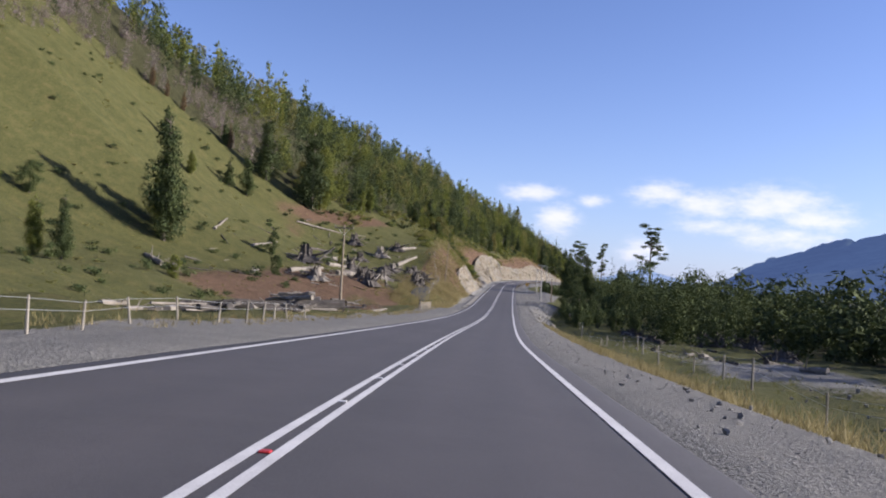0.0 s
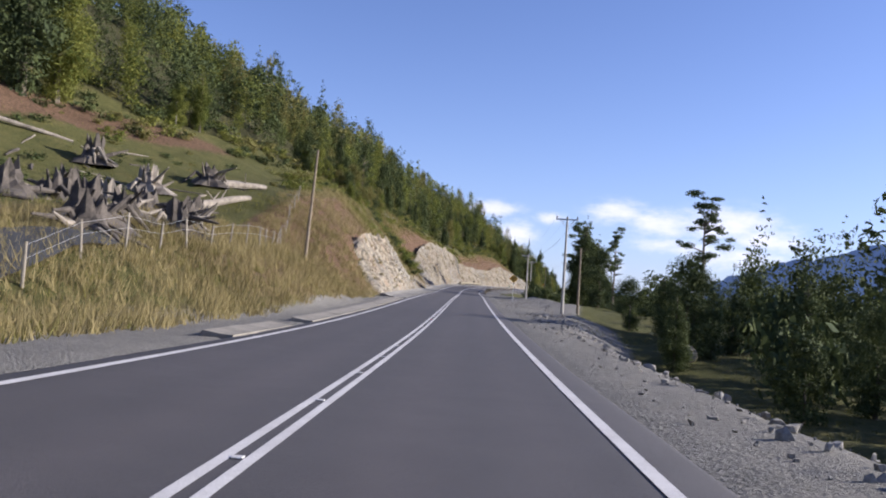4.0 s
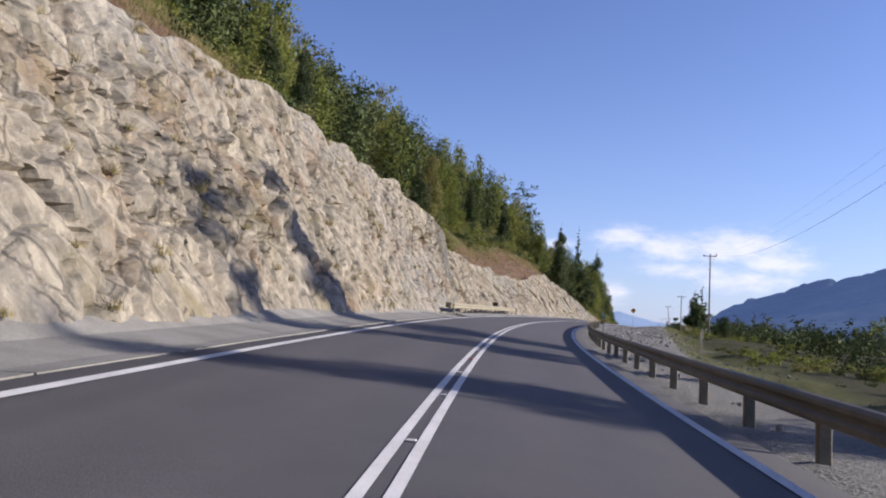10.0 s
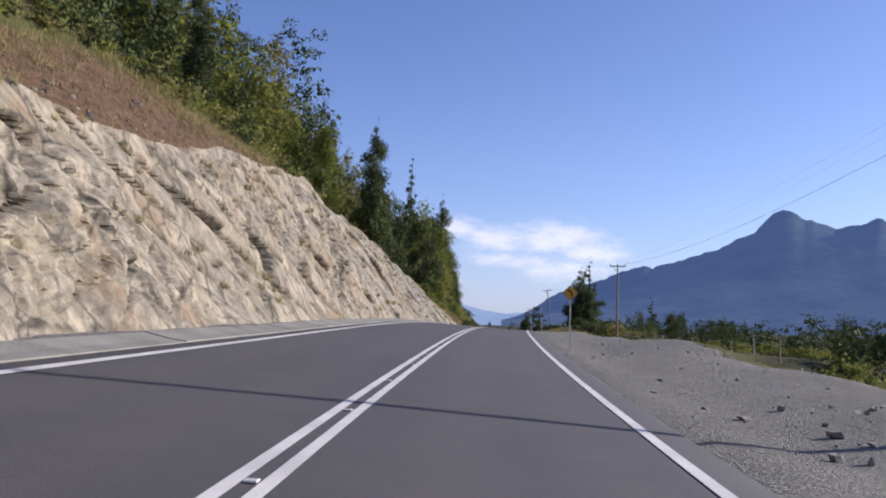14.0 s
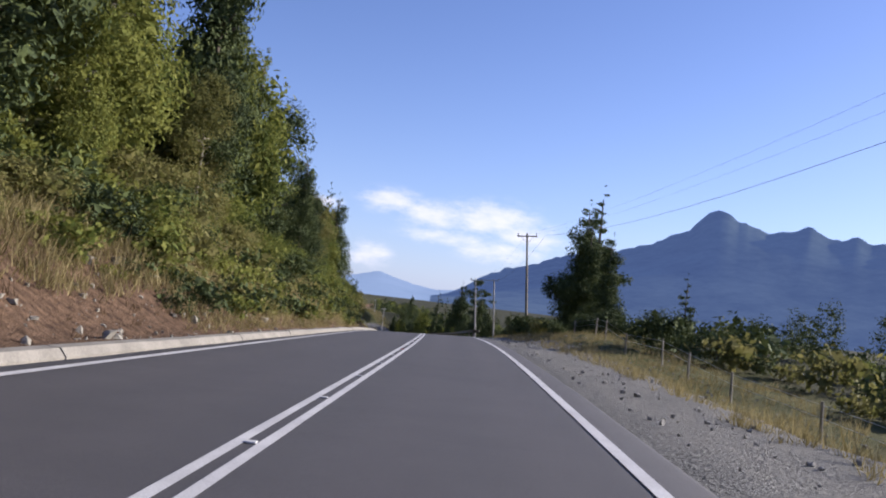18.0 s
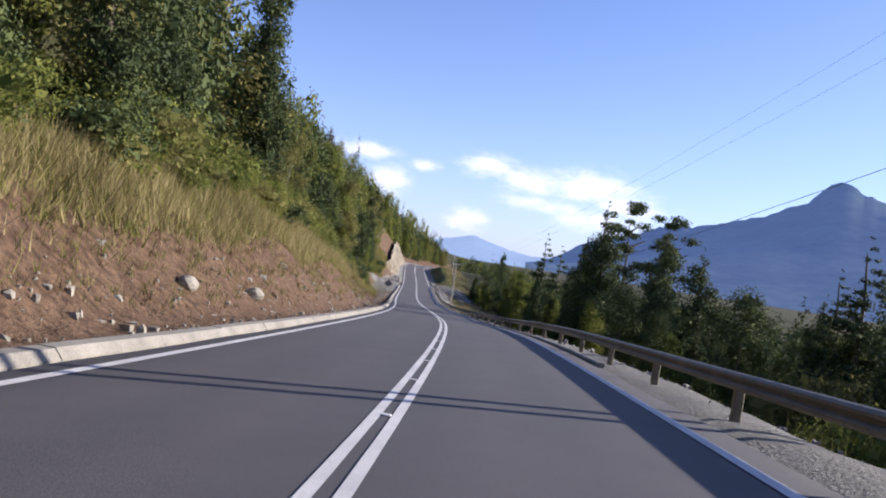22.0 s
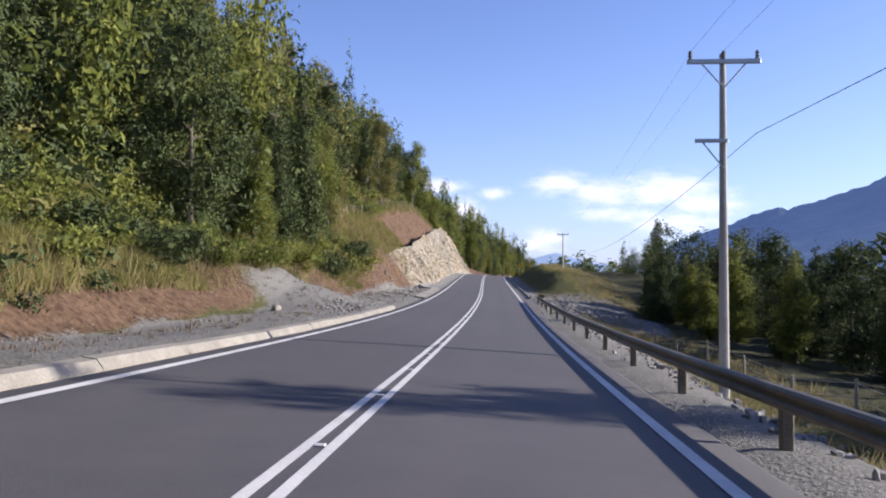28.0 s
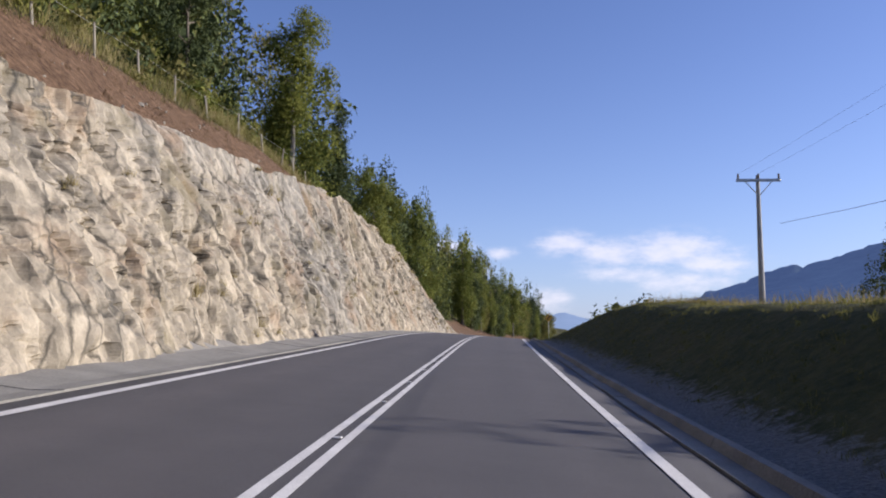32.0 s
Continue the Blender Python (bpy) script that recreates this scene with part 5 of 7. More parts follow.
near_belt(588, 640, 23, 36, 30, 6, 9.5, DARKS, 38)
near_belt(592, 720, 23.5, 46, 130, 6, 10, DARKS, 39)
near_belt(720, 812, 24, 44, 60, 6, 9, DARKS, 40)
near_belt(606, 655, 13, 23, 30, 5.0, 8.2, MIXED, 13)
near_belt(588, 625, 10, 16, 14, 2.0, 4.0, ("bush_b", "bush_a", "round_b"), 8)
near_belt(655, 700, 16, 25, 20, 7.5, 10.5, MIXED, 9)
near_belt(700, 760, 20, 32, 18, 6.5, 9.0, MIXED, 10)
near_belt(764, 800, 16, 24, 18, 5.5, 7.6, MIXED, 12)
near_belt(797, 815, 15, 23, 16, 6.0, 7.5, MIXED, 14)
near_belt(815, 832, 21, 30, 12, 5.5, 8.0, MIXED, 16)
near_belt(830, 848, 24, 34, 12, 7.0, 9.2, MIXED, 18)
near_belt(848, 888, 25, 36, 12, 5.0, 7.2, MIXED, 19)
near_belt(815, 900, 28, 44, 16, 4.5, 7.5, DARKS, 11)
KIND_OF = {"coigue_a": 0, "coigue_b": 1, "round_a": 2, "round_b": 3, "round_c": 4, "cone_a": 5, "bush_a": 8, "bush_b": 9, "bush_c": 10}
verge_wood = []
for sp, u, d, hh in near_right:
    if d > (13 if sp.startswith("bush") else 23) and sp in KIND_OF:
        verge_wood.append((u, d, hh, KIND_OF[sp]))
    else:
        tree(sp, u, d, hh, group="trees beyond the verge")
for sp, u, d, hh, wide in (("layered_a", 311, 27, 20, 0.9), ("layered_b", 303, 25.5, 19, 0.9), ("layered_a", 283, 50, 27, 1.0), ("cone_big", 583, 21.5, 24, 1.0), ("coigue_big", 579, 18.8, 20, 1.05), ("coigue_big", 573, 17.8, 16, 0.95), ("coigue_a", 568, 19, 13, 1.0), ("coigue_a", 243, 20, 14, 1.0), ("coigue_a", 249, 21.5, 13, 1.0), ("coigue_b", 748, 19, 13, 1.0), ("coigue_a", 648, 17.5, 13.5, 1.0), ("layered_b", 653, 19, 14, 0.9), ("coigue_a", 641, 18, 11, 1.0), ("coigue_big", 245, 20.5, 16, 0.85),
                           ("coigue_a", 252, 20.5, 11, 1.0), ("round_a", 239, 22, 10, 1.0), ("coigue_big", 668, 17.3, 17.5, 1.0), ("layered_b", 676, 22, 19, 0.8), ("coigue_a", 292, 29, 18, 1.0), ("layered_a", 313, 35, 20, 0.8), ("coigue_a", 891, 33, 13, 0.8), ("cone_a", 609, 43.5, 20, 0.75), ("coigue_b", 727, 18.5, 12.5, 1.0), ("cone_a", 721, 20.5, 18.5, 0.85), ("cone_a", 709, 21, 16.5, 0.85), ("coigue_a", 715, 19.5, 11, 1.0), ("coigue_big", 681, 18.5, 15, 0.9), ("coigue_a", 690, 19, 12, 1.0)):
    tree(sp, u, d, hh, wide=wide)
belt(-20, 500, 60, 160, 330, 6, 12, (0, 2, 5, 3), 21)
belt(100, 300, 40, 80, 150, 6, 12, (0, 2, 5), 22)
belt(300, 600, 45, 120, 150, 4, 8, (2, 0, 3), 23)
belt(300, 620, 24, 75, 620, 2.0, 4.6, (0, 2, 2, 2), 28)
belt(40, 190, 48, 85, 150, 7, 13, (0, 2, 5), 31)
belt(585, 810, 24, 70, 320, 5, 10, (0, 2, 5, 2), 27)
belt(590, 860, 50, 180, 420, 7, 12, (0, 2, 5, 0, 3), 24)
belt(810, 1150, 48, 130, 160, 6, 10, (0, 2, 5, 3, 1), 26)
belt(960, 1250, 14, 40, 120, 6, 11, (0, 2, 5, 3), 25)
# undergrowth on the slopes above the cuttings
brush = []
bu, bx = frng.uniform(195, 1000, 4200), frng.uniform(0, 1, 4200)
for u, x, q in zip(bu, bx, frng.uniform(0, 1, 4200)):
    t0, w0, w1 = (float(station(LT, k, u)) for k in (1, 3, 5))
    e0, e1 = t0 + w0 + w1 * (-0.6 if 520 < u < 575 else 0.5 if 575 < u < 700 else -0.2 if u > 490 and u < 806 else 1.35), float(meadow_edge(u)) + 5
    e = e0 + (max(e1, e0 + 6) - e0) * x
    if float(fbm(np.array(u / 7), np.array(e / 5), 55, 2)) < -0.10:
        continue
    kind = 8 if q < 0.44 else 9 if q < 0.76 else 10
    brush.append((u, -e, 0.8 + 2.0 * ((q * 57) % 1) * (0.6 + 0.4 * x), kind))
for u, x, q in zip(frng.uniform(214, 286, 900), frng.uniform(0, 1, 900), frng.uniform(0, 1, 900)):
    if float(fbm(np.array(u / 6), np.array(x * 3), 58, 2)) > 0.0 or x > 0.8:
        brush.append((u, -(9.0 + 15 * x), 0.45 + 1.3 * q * (0.4 + x), (9, 9, 8, 9)[int(q * 3.99)]))
for k in range(26):
    brush.append((262 + 7 * ((k * 0.618) % 1), -(11 + 12 * (k / 26)), 1.2 + 1.2 * ((k * 0.37) % 1), 10 if k % 2 else 8))
bush_rng = random.Random(31)
for k in range(22):
    tree(("bush_c", "bush_a", "bush_b")[k % 3], 261 + 11 * (k / 22), -bush_rng.uniform(9.2, 14.5), bush_rng.uniform(1.0, 2.3), wide=1.1, group="bushes on the bank")
for k in range(200):
    u = 492 + 312 * (k + bush_rng.random()) / 200
    t0, w0 = (float(station(LT, i, u)) for i in (1, 3))
    tree(("bush_a", "bush_b", "bush_a", "bush_c")[bush_rng.randrange(4)], u, -(t0 + w0 + bush_rng.uniform(-1.6 if 555 < u < 575 else 1.3 if 575 < u < 700 else -0.3, 4.0) - (-2.4 if 706 < u < 766 else 0.0)), bush_rng.uniform(1.1, 2.6), wide=bush_rng.uniform(0.9, 1.3), group="bushes on the bank")
for u, over, hh in ((346.2, 0.5, 1.6), (349.0, 0.3, 2.0), (351.2, 0.4, 2.4), (353.0, 0.2, 2.0), (355.4, 0.4, 2.6), (357.5, 0.3, 1.8), (360.2, 0.4, 2.2)):
    tree("bush_b" if hh > 2 else "bush_a", u, -(float(station(LT, 1, u)) + float(station(LT, 3, u)) + 0.9 + over), hh, wide=1.3, group="bushes on the bank")
for k in range(170):
    u = bush_rng.uniform(508, 564)
    brush.append((u, -bush_rng.uniform(6.4, 9.6), bush_rng.uniform(0.6, 1.9), 8 + k % 3))
bu, bx = frng.uniform(500, 800, 1100), frng.uniform(0, 1, 1100)
for u, x, q in zip(bu, bx, frng.uniform(0, 1, 1100)):
    brush.append((u, -(float(meadow_edge(u)) + 2 + 16 * x), 1.0 + 1.8 * q, 8 if q < 0.5 else 9 if q < 0.8 else 10))
joined_forest("slope_undergrowth", brush, SHRUB_KINDS, "green and olive shrubs covering the bank", "shrubs")
pasture = [(u, d, 0.5 + 1.3 * q * q, (10, 10, 9, 8)[int(q * 3.99)]) for u, d, q in zip(frng.uniform(290, 560, 1300), frng.uniform(16, 50, 1300), frng.uniform(0, 1, 1300))]
joined_forest("pasture_scrub", pasture, SHRUB_KINDS, "low green bushes dotted over the pasture", "shrubs")
scrub = [(u, -e, 0.4 + 1.3 * q * q, 8 + int(q * 2.99)) for u, e, q in zip(frng.uniform(20, 200, 1000), frng.uniform(28, 118, 1000), frng.uniform(0, 1, 1000)) if e < float(meadow_edge(u))]
joined_forest("meadow_scrub", scrub, SHRUB_KINDS, "low bushes dotted over the steep meadow", "shrubs")
joined_forest("verge_wood", verge_wood, kinds_of(1100, 0.22, 180, 0.14), "dark evergreen trees standing below the verge", slim=0.9)
joined_forest("valley_forest", right_spots, FAR_KINDS, "dark evergreen woods on the valley floor")


# ---- kerbs and gutters ----
def slab_run(name, label, u0, u1, length, section, material, seed=0, gap=0.018, jitter=0.010):
    """A run of concrete pieces along the road; section is d, h points round each piece."""
    root = tagged(new(name), label, "kerb", kind="structure")
    g = random.Random(seed)
    n = int((u1 - u0) / length)
    sec = np.array(section)
    for k in range(n):
        a, b = u0 + k * length, u0 + (k + 1) * length - gap
        dj, hj = g.uniform(-jitter, jitter), g.uniform(-jitter, jitter)
        ends = [world(np.full(len(sec), u), sec[:, 0] + dj, sec[:, 1] + hj) for u in (a, (a + b) / 2, b)]
        m = len(sec)
        v = np.vstack(ends)
        f = [(r * m + i, r * m + (i + 1) % m, (r + 1) * m + (i + 1) % m, (r + 1) * m + i) for r in range(2) for i in range(m)]
        me = bpy.data.meshes.new("slab")
        me.from_pydata(v.tolist(), [], f + [tuple(range(m))[::-1], tuple(range(2 * m, 3 * m))])
        me.materials.append(material)
        ob = new("slab", me)
        ob.parent = root
    return root


KERB = [(-4.02, -0.12), (-4.02, 0.02), (-4.12, 0.145), (-4.34, 0.16), (-4.40, -0.12)]
APRON = [(-4.02, -0.15), (-4.02, 0.012), (-4.5, -0.03), (-5.6, 0.03), (-6.1, 0.24), (-6.3, 0.20), (-6.3, -0.2)]
LOW = [(-4.02, -0.15), (-4.02, 0.015), (-4.35, 0.03), (-4.8, 0.09), (-4.9, -0.15)]
slab_run("kerb_1", "pale low concrete kerb along the gravel", 131, 138, 3.4, LOW, CONCRETE, 1)
slab_run("kerb_2", "pale low concrete kerb under the grassy bank", 141, 182, 3.4, LOW, CONCRETE, 2)
slab_run("gutter_1", "grey concrete gutter at the foot of the rock", 184, 330, 5.0, APRON, CONCRETE_GREY, 3)
slab_run("kerb_3", "low weathered concrete kerb beside the rock", 333, 482, 4.0, LOW, CONCRETE_GREY, 4)
slab_run("kerb_4", "cream raised concrete kerb along the soil bank", 484, 558, 3.2, KERB, CONCRETE, 5)
slab_run("kerb_5", "cream raised concrete kerb along the brown bank", 562, 777.4, 3.2, KERB, CONCRETE, 6)
slab_run("kerb_6", "cream low concrete kerb before the rock", 793.5, 812.7, 3.2, LOW, CONCRETE, 7)
slab_run("gutter_2", "grey concrete gutter at the foot of the cream rock", 813, 940, 5.0, APRON, CONCRETE_GREY, 8)
slab_run("kerb_right", "grey raised concrete kerb under the grassy berm", 808, 930, 3.2, [(4.12, -0.12), (4.12, 0.012), (4.42, 0.02), (4.48, 0.15), (4.60, 0.16), (4.64, -0.12)], CONCRETE_GREY, 9)
slab_run("kerb_rail", "narrow grey concrete kerb under the guard rail", 606, 733, 3.2, [(4.22, -0.12), (4.22, 0.015), (4.30, 0.05), (4.44, 0.055), (4.48, -0.12)], CONCRETE_GREY, 11)
slab_run("gutter_plate", "concrete drain plate beside the guard rail", 734, 738, 1.6, [(4.2, -0.1), (4.2, 0.03), (5.4, 0.02), (5.4, -0.1)], CONCRETE_GREY, 10)

# small reflector stubs between the two centre lines
stub = bmesh.new()
box(stub, -0.05, 0.05, -0.045, 0.045, 0.0, 0.018, 0.008)
stub_me = bpy.data.meshes.new("road_stud")
stub.to_mesh(stub_me)
stub.free()
stub_me.materials.append(PAINT)
red_me = stub_me.copy()
red_me.materials.clear()
red_me.materials.append(RED_CAP)
for k, u in enumerate(np.arange(6.0, 860.0, 3.6)):
    ob = tagged(new("road_stud", red_me if k % 20 == 0 else stub_me), "small road stud between the centre lines", "road stud", "studs along the centre line")
    ob.matrix_basis = Matrix.Translation(Vector(world(u, 0.0, 0.022).tolist())) @ Matrix.Rotation(radians(heading(u)), 4, "Z")


# ---- guard rails ----
BEAM = [(0.00, 0.44), (0.05, 0.455), (0.085, 0.50), (0.085, 0.545), (0.03, 0.60), (0.03, 0.625), (0.085, 0.68), (0.085, 0.725), (0.05, 0.77), (0.00, 0.785), (0.012, 0.765), (0.06, 0.71), (0.06, 0.69), (0.005, 0.63), (0.005, 0.595), (0.06, 0.54), (0.06, 0.51), (0.012, 0.46)]


def guard_rail(u0, u1, d, spacing, post_w, material, label, side, low=0.42, tall=0.80, buried=0.0):
    """side: +1 stands to the right of the road and faces left; buried: length over which its first end comes up out of the ground."""

    def dip(u):
        return -(low + 0.2) * max(0.0, 1 - (u - u0) / buried) ** 1.4 if buried else 0.0

    rail = tagged(new("guard_rail"), label, "guard rail")
    root_at = Vector(world((u0 + u1) / 2, d, 0.0).tolist())
    rail.matrix_basis = Matrix.Translation(root_at)
    sec = np.array([(y, (z - 0.44) * tall + low) for y, z in BEAM])
    n = int((u1 - u0) / spacing)
    for k in range(n):
        a, b = u0 + k * spacing, u0 + (k + 1) * spacing + 0.06
        us = np.linspace(a, b, 4)
        rows = []
        for u in us:
            lead = max(0.0, 1 - (u - u0) / 2.5, 1 - (u1 - u) / 2.5) if u - u0 < 2.5 or u1 - u < 2.5 else 0.0
            shift = 0.35 * lead * lead
            rows.append(world(np.full(len(sec), u), d - side * sec[:, 0] + side * shift, sec[:, 1] - 0.05 * lead + dip(u)) - np.array(root_at[:]))
        m = len(sec)
        f = [(r * m + i, r * m + (i + 1) % m, (r + 1) * m + (i + 1) % m, (r + 1) * m + i) for r in range(3) for i in range(m)]
        me = bpy.data.meshes.new("beam")
        me.from_pydata(np.vstack(rows).tolist(), [], f)
        me.materials.append(material)
        ob = new("beam", me)
        ob.parent = rail
    bm = bmesh.new()
    box(bm, -post_w / 2, post_w / 2, -0.06, 0.06, -0.9, low + 0.345 * tall - 0.04, 0.012)
    pm = bpy.data.meshes.new("post")
    bm.to_mesh(pm)
    bm.free()
    pm.materials.append(material)
    for k in range(n + 1):
        u = u0 + 0.5 + k * (u1 - u0 - 1.0) / n
        ob = new("post", pm)
        ob.parent = rail
        ob.matrix_basis = Matrix.Translation(Vector(world(u, d + side * 0.10, dip(u)).tolist()) - root_at) @ Matrix.Rotation(radians(heading(u)), 4, "Z")
    for uu in (u1,) if buried else (u0, u1):
        bm = bmesh.new()
        for i in range(7):
            a = math.pi * i / 6
            for z in (0, 1):
                bm.verts.new((0.0, 0.0, 0.0))
        bm.verts.ensure_lookup_table()
        for i in range(7):
            a = math.pi * (i / 6)
            for j, z in enumerate((low + 0.05, low + 0.345 * tall + 0.05)):
                p = world(uu + (0.35 * math.sin(a)) * (1 if uu == u1 else -1), d + side * (0.35 + 0.0) - side * 0.28 * math.cos(a), z - 0.05) - np.array(root_at[:])
                bm.verts[i * 2 + j].co = p.tolist()
        for i in range(6):
            bm.faces.new([bm.verts[i * 2], bm.verts[i * 2 + 1], bm.verts[i * 2 + 3], bm.verts[i * 2 + 2]])
        bmesh.ops.solidify(bm, geom=bm.faces[:], thickness=0.02)
        part("terminal", bm, material, rail, "curved end of the rail")
    return rail


guard_rail(270.5, 377, 4.55, 3.0, 0.16, STEEL, "brown weathered steel guard rail on close-set posts", 1, 0.42, 1.0, 12.0)
guard_rail(560, 800.6, 4.75, 5.2, 0.14, STEEL, "brown weathered steel guard rail along the drop", 1)
guard_rail(334, 374.5, -5.15, 3.0, 0.10, STEEL_PALE, "straw-coloured guard rail below the waterfall", -1, 0.39, 1.12)
bm = bmesh.new()
box(bm, -0.28, 0.28, -0.02, 0.02, 0.80, 1.20, 0.01)
rod(bm, (0, 0.03, -0.1), (0, 0.03, 0.85), 0.03, 0.03, 8)
plate = thing("marker_plate", Vector(world(360, -5.5, 0.0).tolist()), "dark square marker plate behind the guard rail", "sign", turn=heading(360))
part("plate", bm, SIGN_BLACK, plate)


# ---- power line ----
def power_pole(u, d, top, arm=True, material=None, label="", foot=None, wide=1.9, second=0.0, tilt=0.0):
    """A tapered pole; top is above the road's crown. A second shaft makes an H frame."""
    ground_h = float(land(u, d)) if foot is None else foot
    at = Vector(world(u, d, ground_h).tolist())
    pole = thing("power_pole", at, label, "utility pole", "poles of the power line", heading(u))
    h = top - ground_h
    mtl = material or POLE_MAT
    for x in ((0.0,) if not second else (0.0, second)):
        bm = bmesh.new()
        rod(bm, (x, 0, -0.6), (x, 0, h), 0.15, 0.078, 12)
        part("shaft", bm, mtl, pole)
    if arm:
        c = second / 2
        w = wide if not second else second / 2 + 0.7
        bm = bmesh.new()
        box(bm, c - w / 2 if not second else c - w, c + w / 2 if not second else c + w, -0.16, -0.06, h - 0.30, h - 0.18, 0.01)
        bar = part("crossarm", bm, POLE_WOOD if material is POLE_WOOD else GALV, pole)
        half = w / 2 if not second else w
        if not second:
            for s in (-1, 1):
                bm = bmesh.new()
                rod(bm, (0, -0.11, h - 0.95), (s * half * 0.6, -0.11, h - 0.30), 0.02, 0.02, 6)
                part("brace", bm, GALV, pole)
        for x in (c - half + 0.08, c, c + half - 0.08):
            bm = bmesh.new()
            for k in range(3):
                rod(bm, (x, -0.11, h - 0.18 + 0.08 * k), (x, -0.11, h - 0.11 + 0.08 * k), 0.06, 0.035, 8)
            part("insulator", bm, CERAMIC, bar)
    pole.matrix_basis = pole.matrix_basis @ Matrix.Rotation(radians(-tilt), 4, "Y")
    return pole, at, h, heading(u)


LINE = []
for u, d, top, arm, m, words, second in (
        (77, -13.5, 8.3, True, POLE_WOOD, "slim timber power pole beside stacked logs", 0),
        (173.5, -11.3, 11.4, False, POLE_WOOD, "leaning timber pole on the grassy bank", 0),
        (180, 9.7, 8.3, True, POLE_MAT, "grey power pole with crossarm on the gravel verge", 0),
        (192, 12.6, 6.3, False, POLE_WOOD, "bare timber pole beside the dark trees", 0),
        (234.5, 10.2, 7.05, True, POLE_MAT, "grey power pole behind the curve sign", 0),
        (305, 14.6, 8.2, True, POLE_MAT, "grey power pole with crossarm above the rail", 0),
        (302, 18.0, 6.9, False, POLE_WOOD, "bare timber pole beyond the gravel", 0),
        (398, 18.8, 11.2, True, POLE_WOOD, "dark power pole with crossarm in the pasture", 0),
        (480, 14.0, 8.3, True, POLE_WOOD, "dark timber power pole behind the gravel fence", 0),
        (560, 9.75, 10.2, True, POLE_WOOD, "dark power pole beside the tall conifer", 0),
        (597, 9.0, 8.7, True, POLE_MAT, "two-legged power pole with a long crossarm", 2.6),
        (755, 7.5, 8.2, True, POLE_MAT, "tall grey power pole with braced crossarm", 0),
        (868, 13.2, 8.0, True, POLE_MAT, "grey power pole on the grassy berm", 0)):
    LINE.append((u, d, *power_pole(u, d, top, arm, m, words, second=second, tilt=5.5 if u in (560, 597) else -2.5 if u == 173.5 else 0.0)))
extra = [p for p in LINE if p[0] == 755][0]
bm = bmesh.new()
box(bm, -0.75, 0.1, -0.14, -0.05, extra[4] - 2.4, extra[4] - 2.3, 0.01)
part("lower_crossarm", bm, GALV, extra[2])
bm = bmesh.new()
rod(bm, (0, -0.1, extra[4] - 3.1), (-0.55, -0.1, extra[4] - 2.4), 0.02, 0.02, 6)
part("brace", bm, GALV, extra[2])


def cable(p, q, sag, r=0.013):
    c = bpy.data.curves.new("power_cable", "CURVE")
    c.dimensions, c.bevel_depth, c.bevel_resolution = "3D", r, 1
    s = c.splines.new("POLY")
    s.points.add(15)
    for i in range(16):
        f = i / 15
        v = p.lerp(q, f)
        s.points[i].co = (v.x, v.y, v.z - sag * 4 * f * (1 - f), 1)
    c.materials.append(WIRE)
    return tagged(new("power_cable", c), "thin dark overhead power cable between poles", "cable", "cables of the power line")


chain = [p for p in LINE if p[0] in (180, 234.5, 305, 398, 480, 560, 597, 755, 868)]
for a, b in zip(chain, chain[1:]):
    for off in (-0.85, 0.0, 0.85):
        pa = a[3] + Matrix.Rotation(radians(a[5]), 3, "Z") @ Vector((off + (1.3 if a[0] == 597 else 0), -0.11, a[4] + 0.05))
        pb = b[3] + Matrix.Rotation(radians(b[5]), 3, "Z") @ Vector((off + (1.3 if b[0] == 597 else 0), -0.11, b[4] + 0.05))
        drop = Vector((0, 0, 2.2 if off > 0 and a[0] in (597, 755) else 0.0))
        cable(pa - drop, pb - drop, (0.018 if off > 0 else 0.012) * (pb - pa).length, 0.009 if off > 0 else 0.003)


# ---- road signs ----
def letters(text, size, at, material, parent, turn=None):
    c = bpy.data.curves.new("lettering", "FONT")
    c.body, c.size, c.align_x, c.align_y, c.extrude = text, size, "CENTER", "CENTER", 0.002
    c.materials.append(material)
    ob = new("lettering", c)
    ob.parent = parent
    ob.matrix_basis = Matrix.Translation(at) @ Matrix.Rotation(radians(90), 4, "X")
    return ob


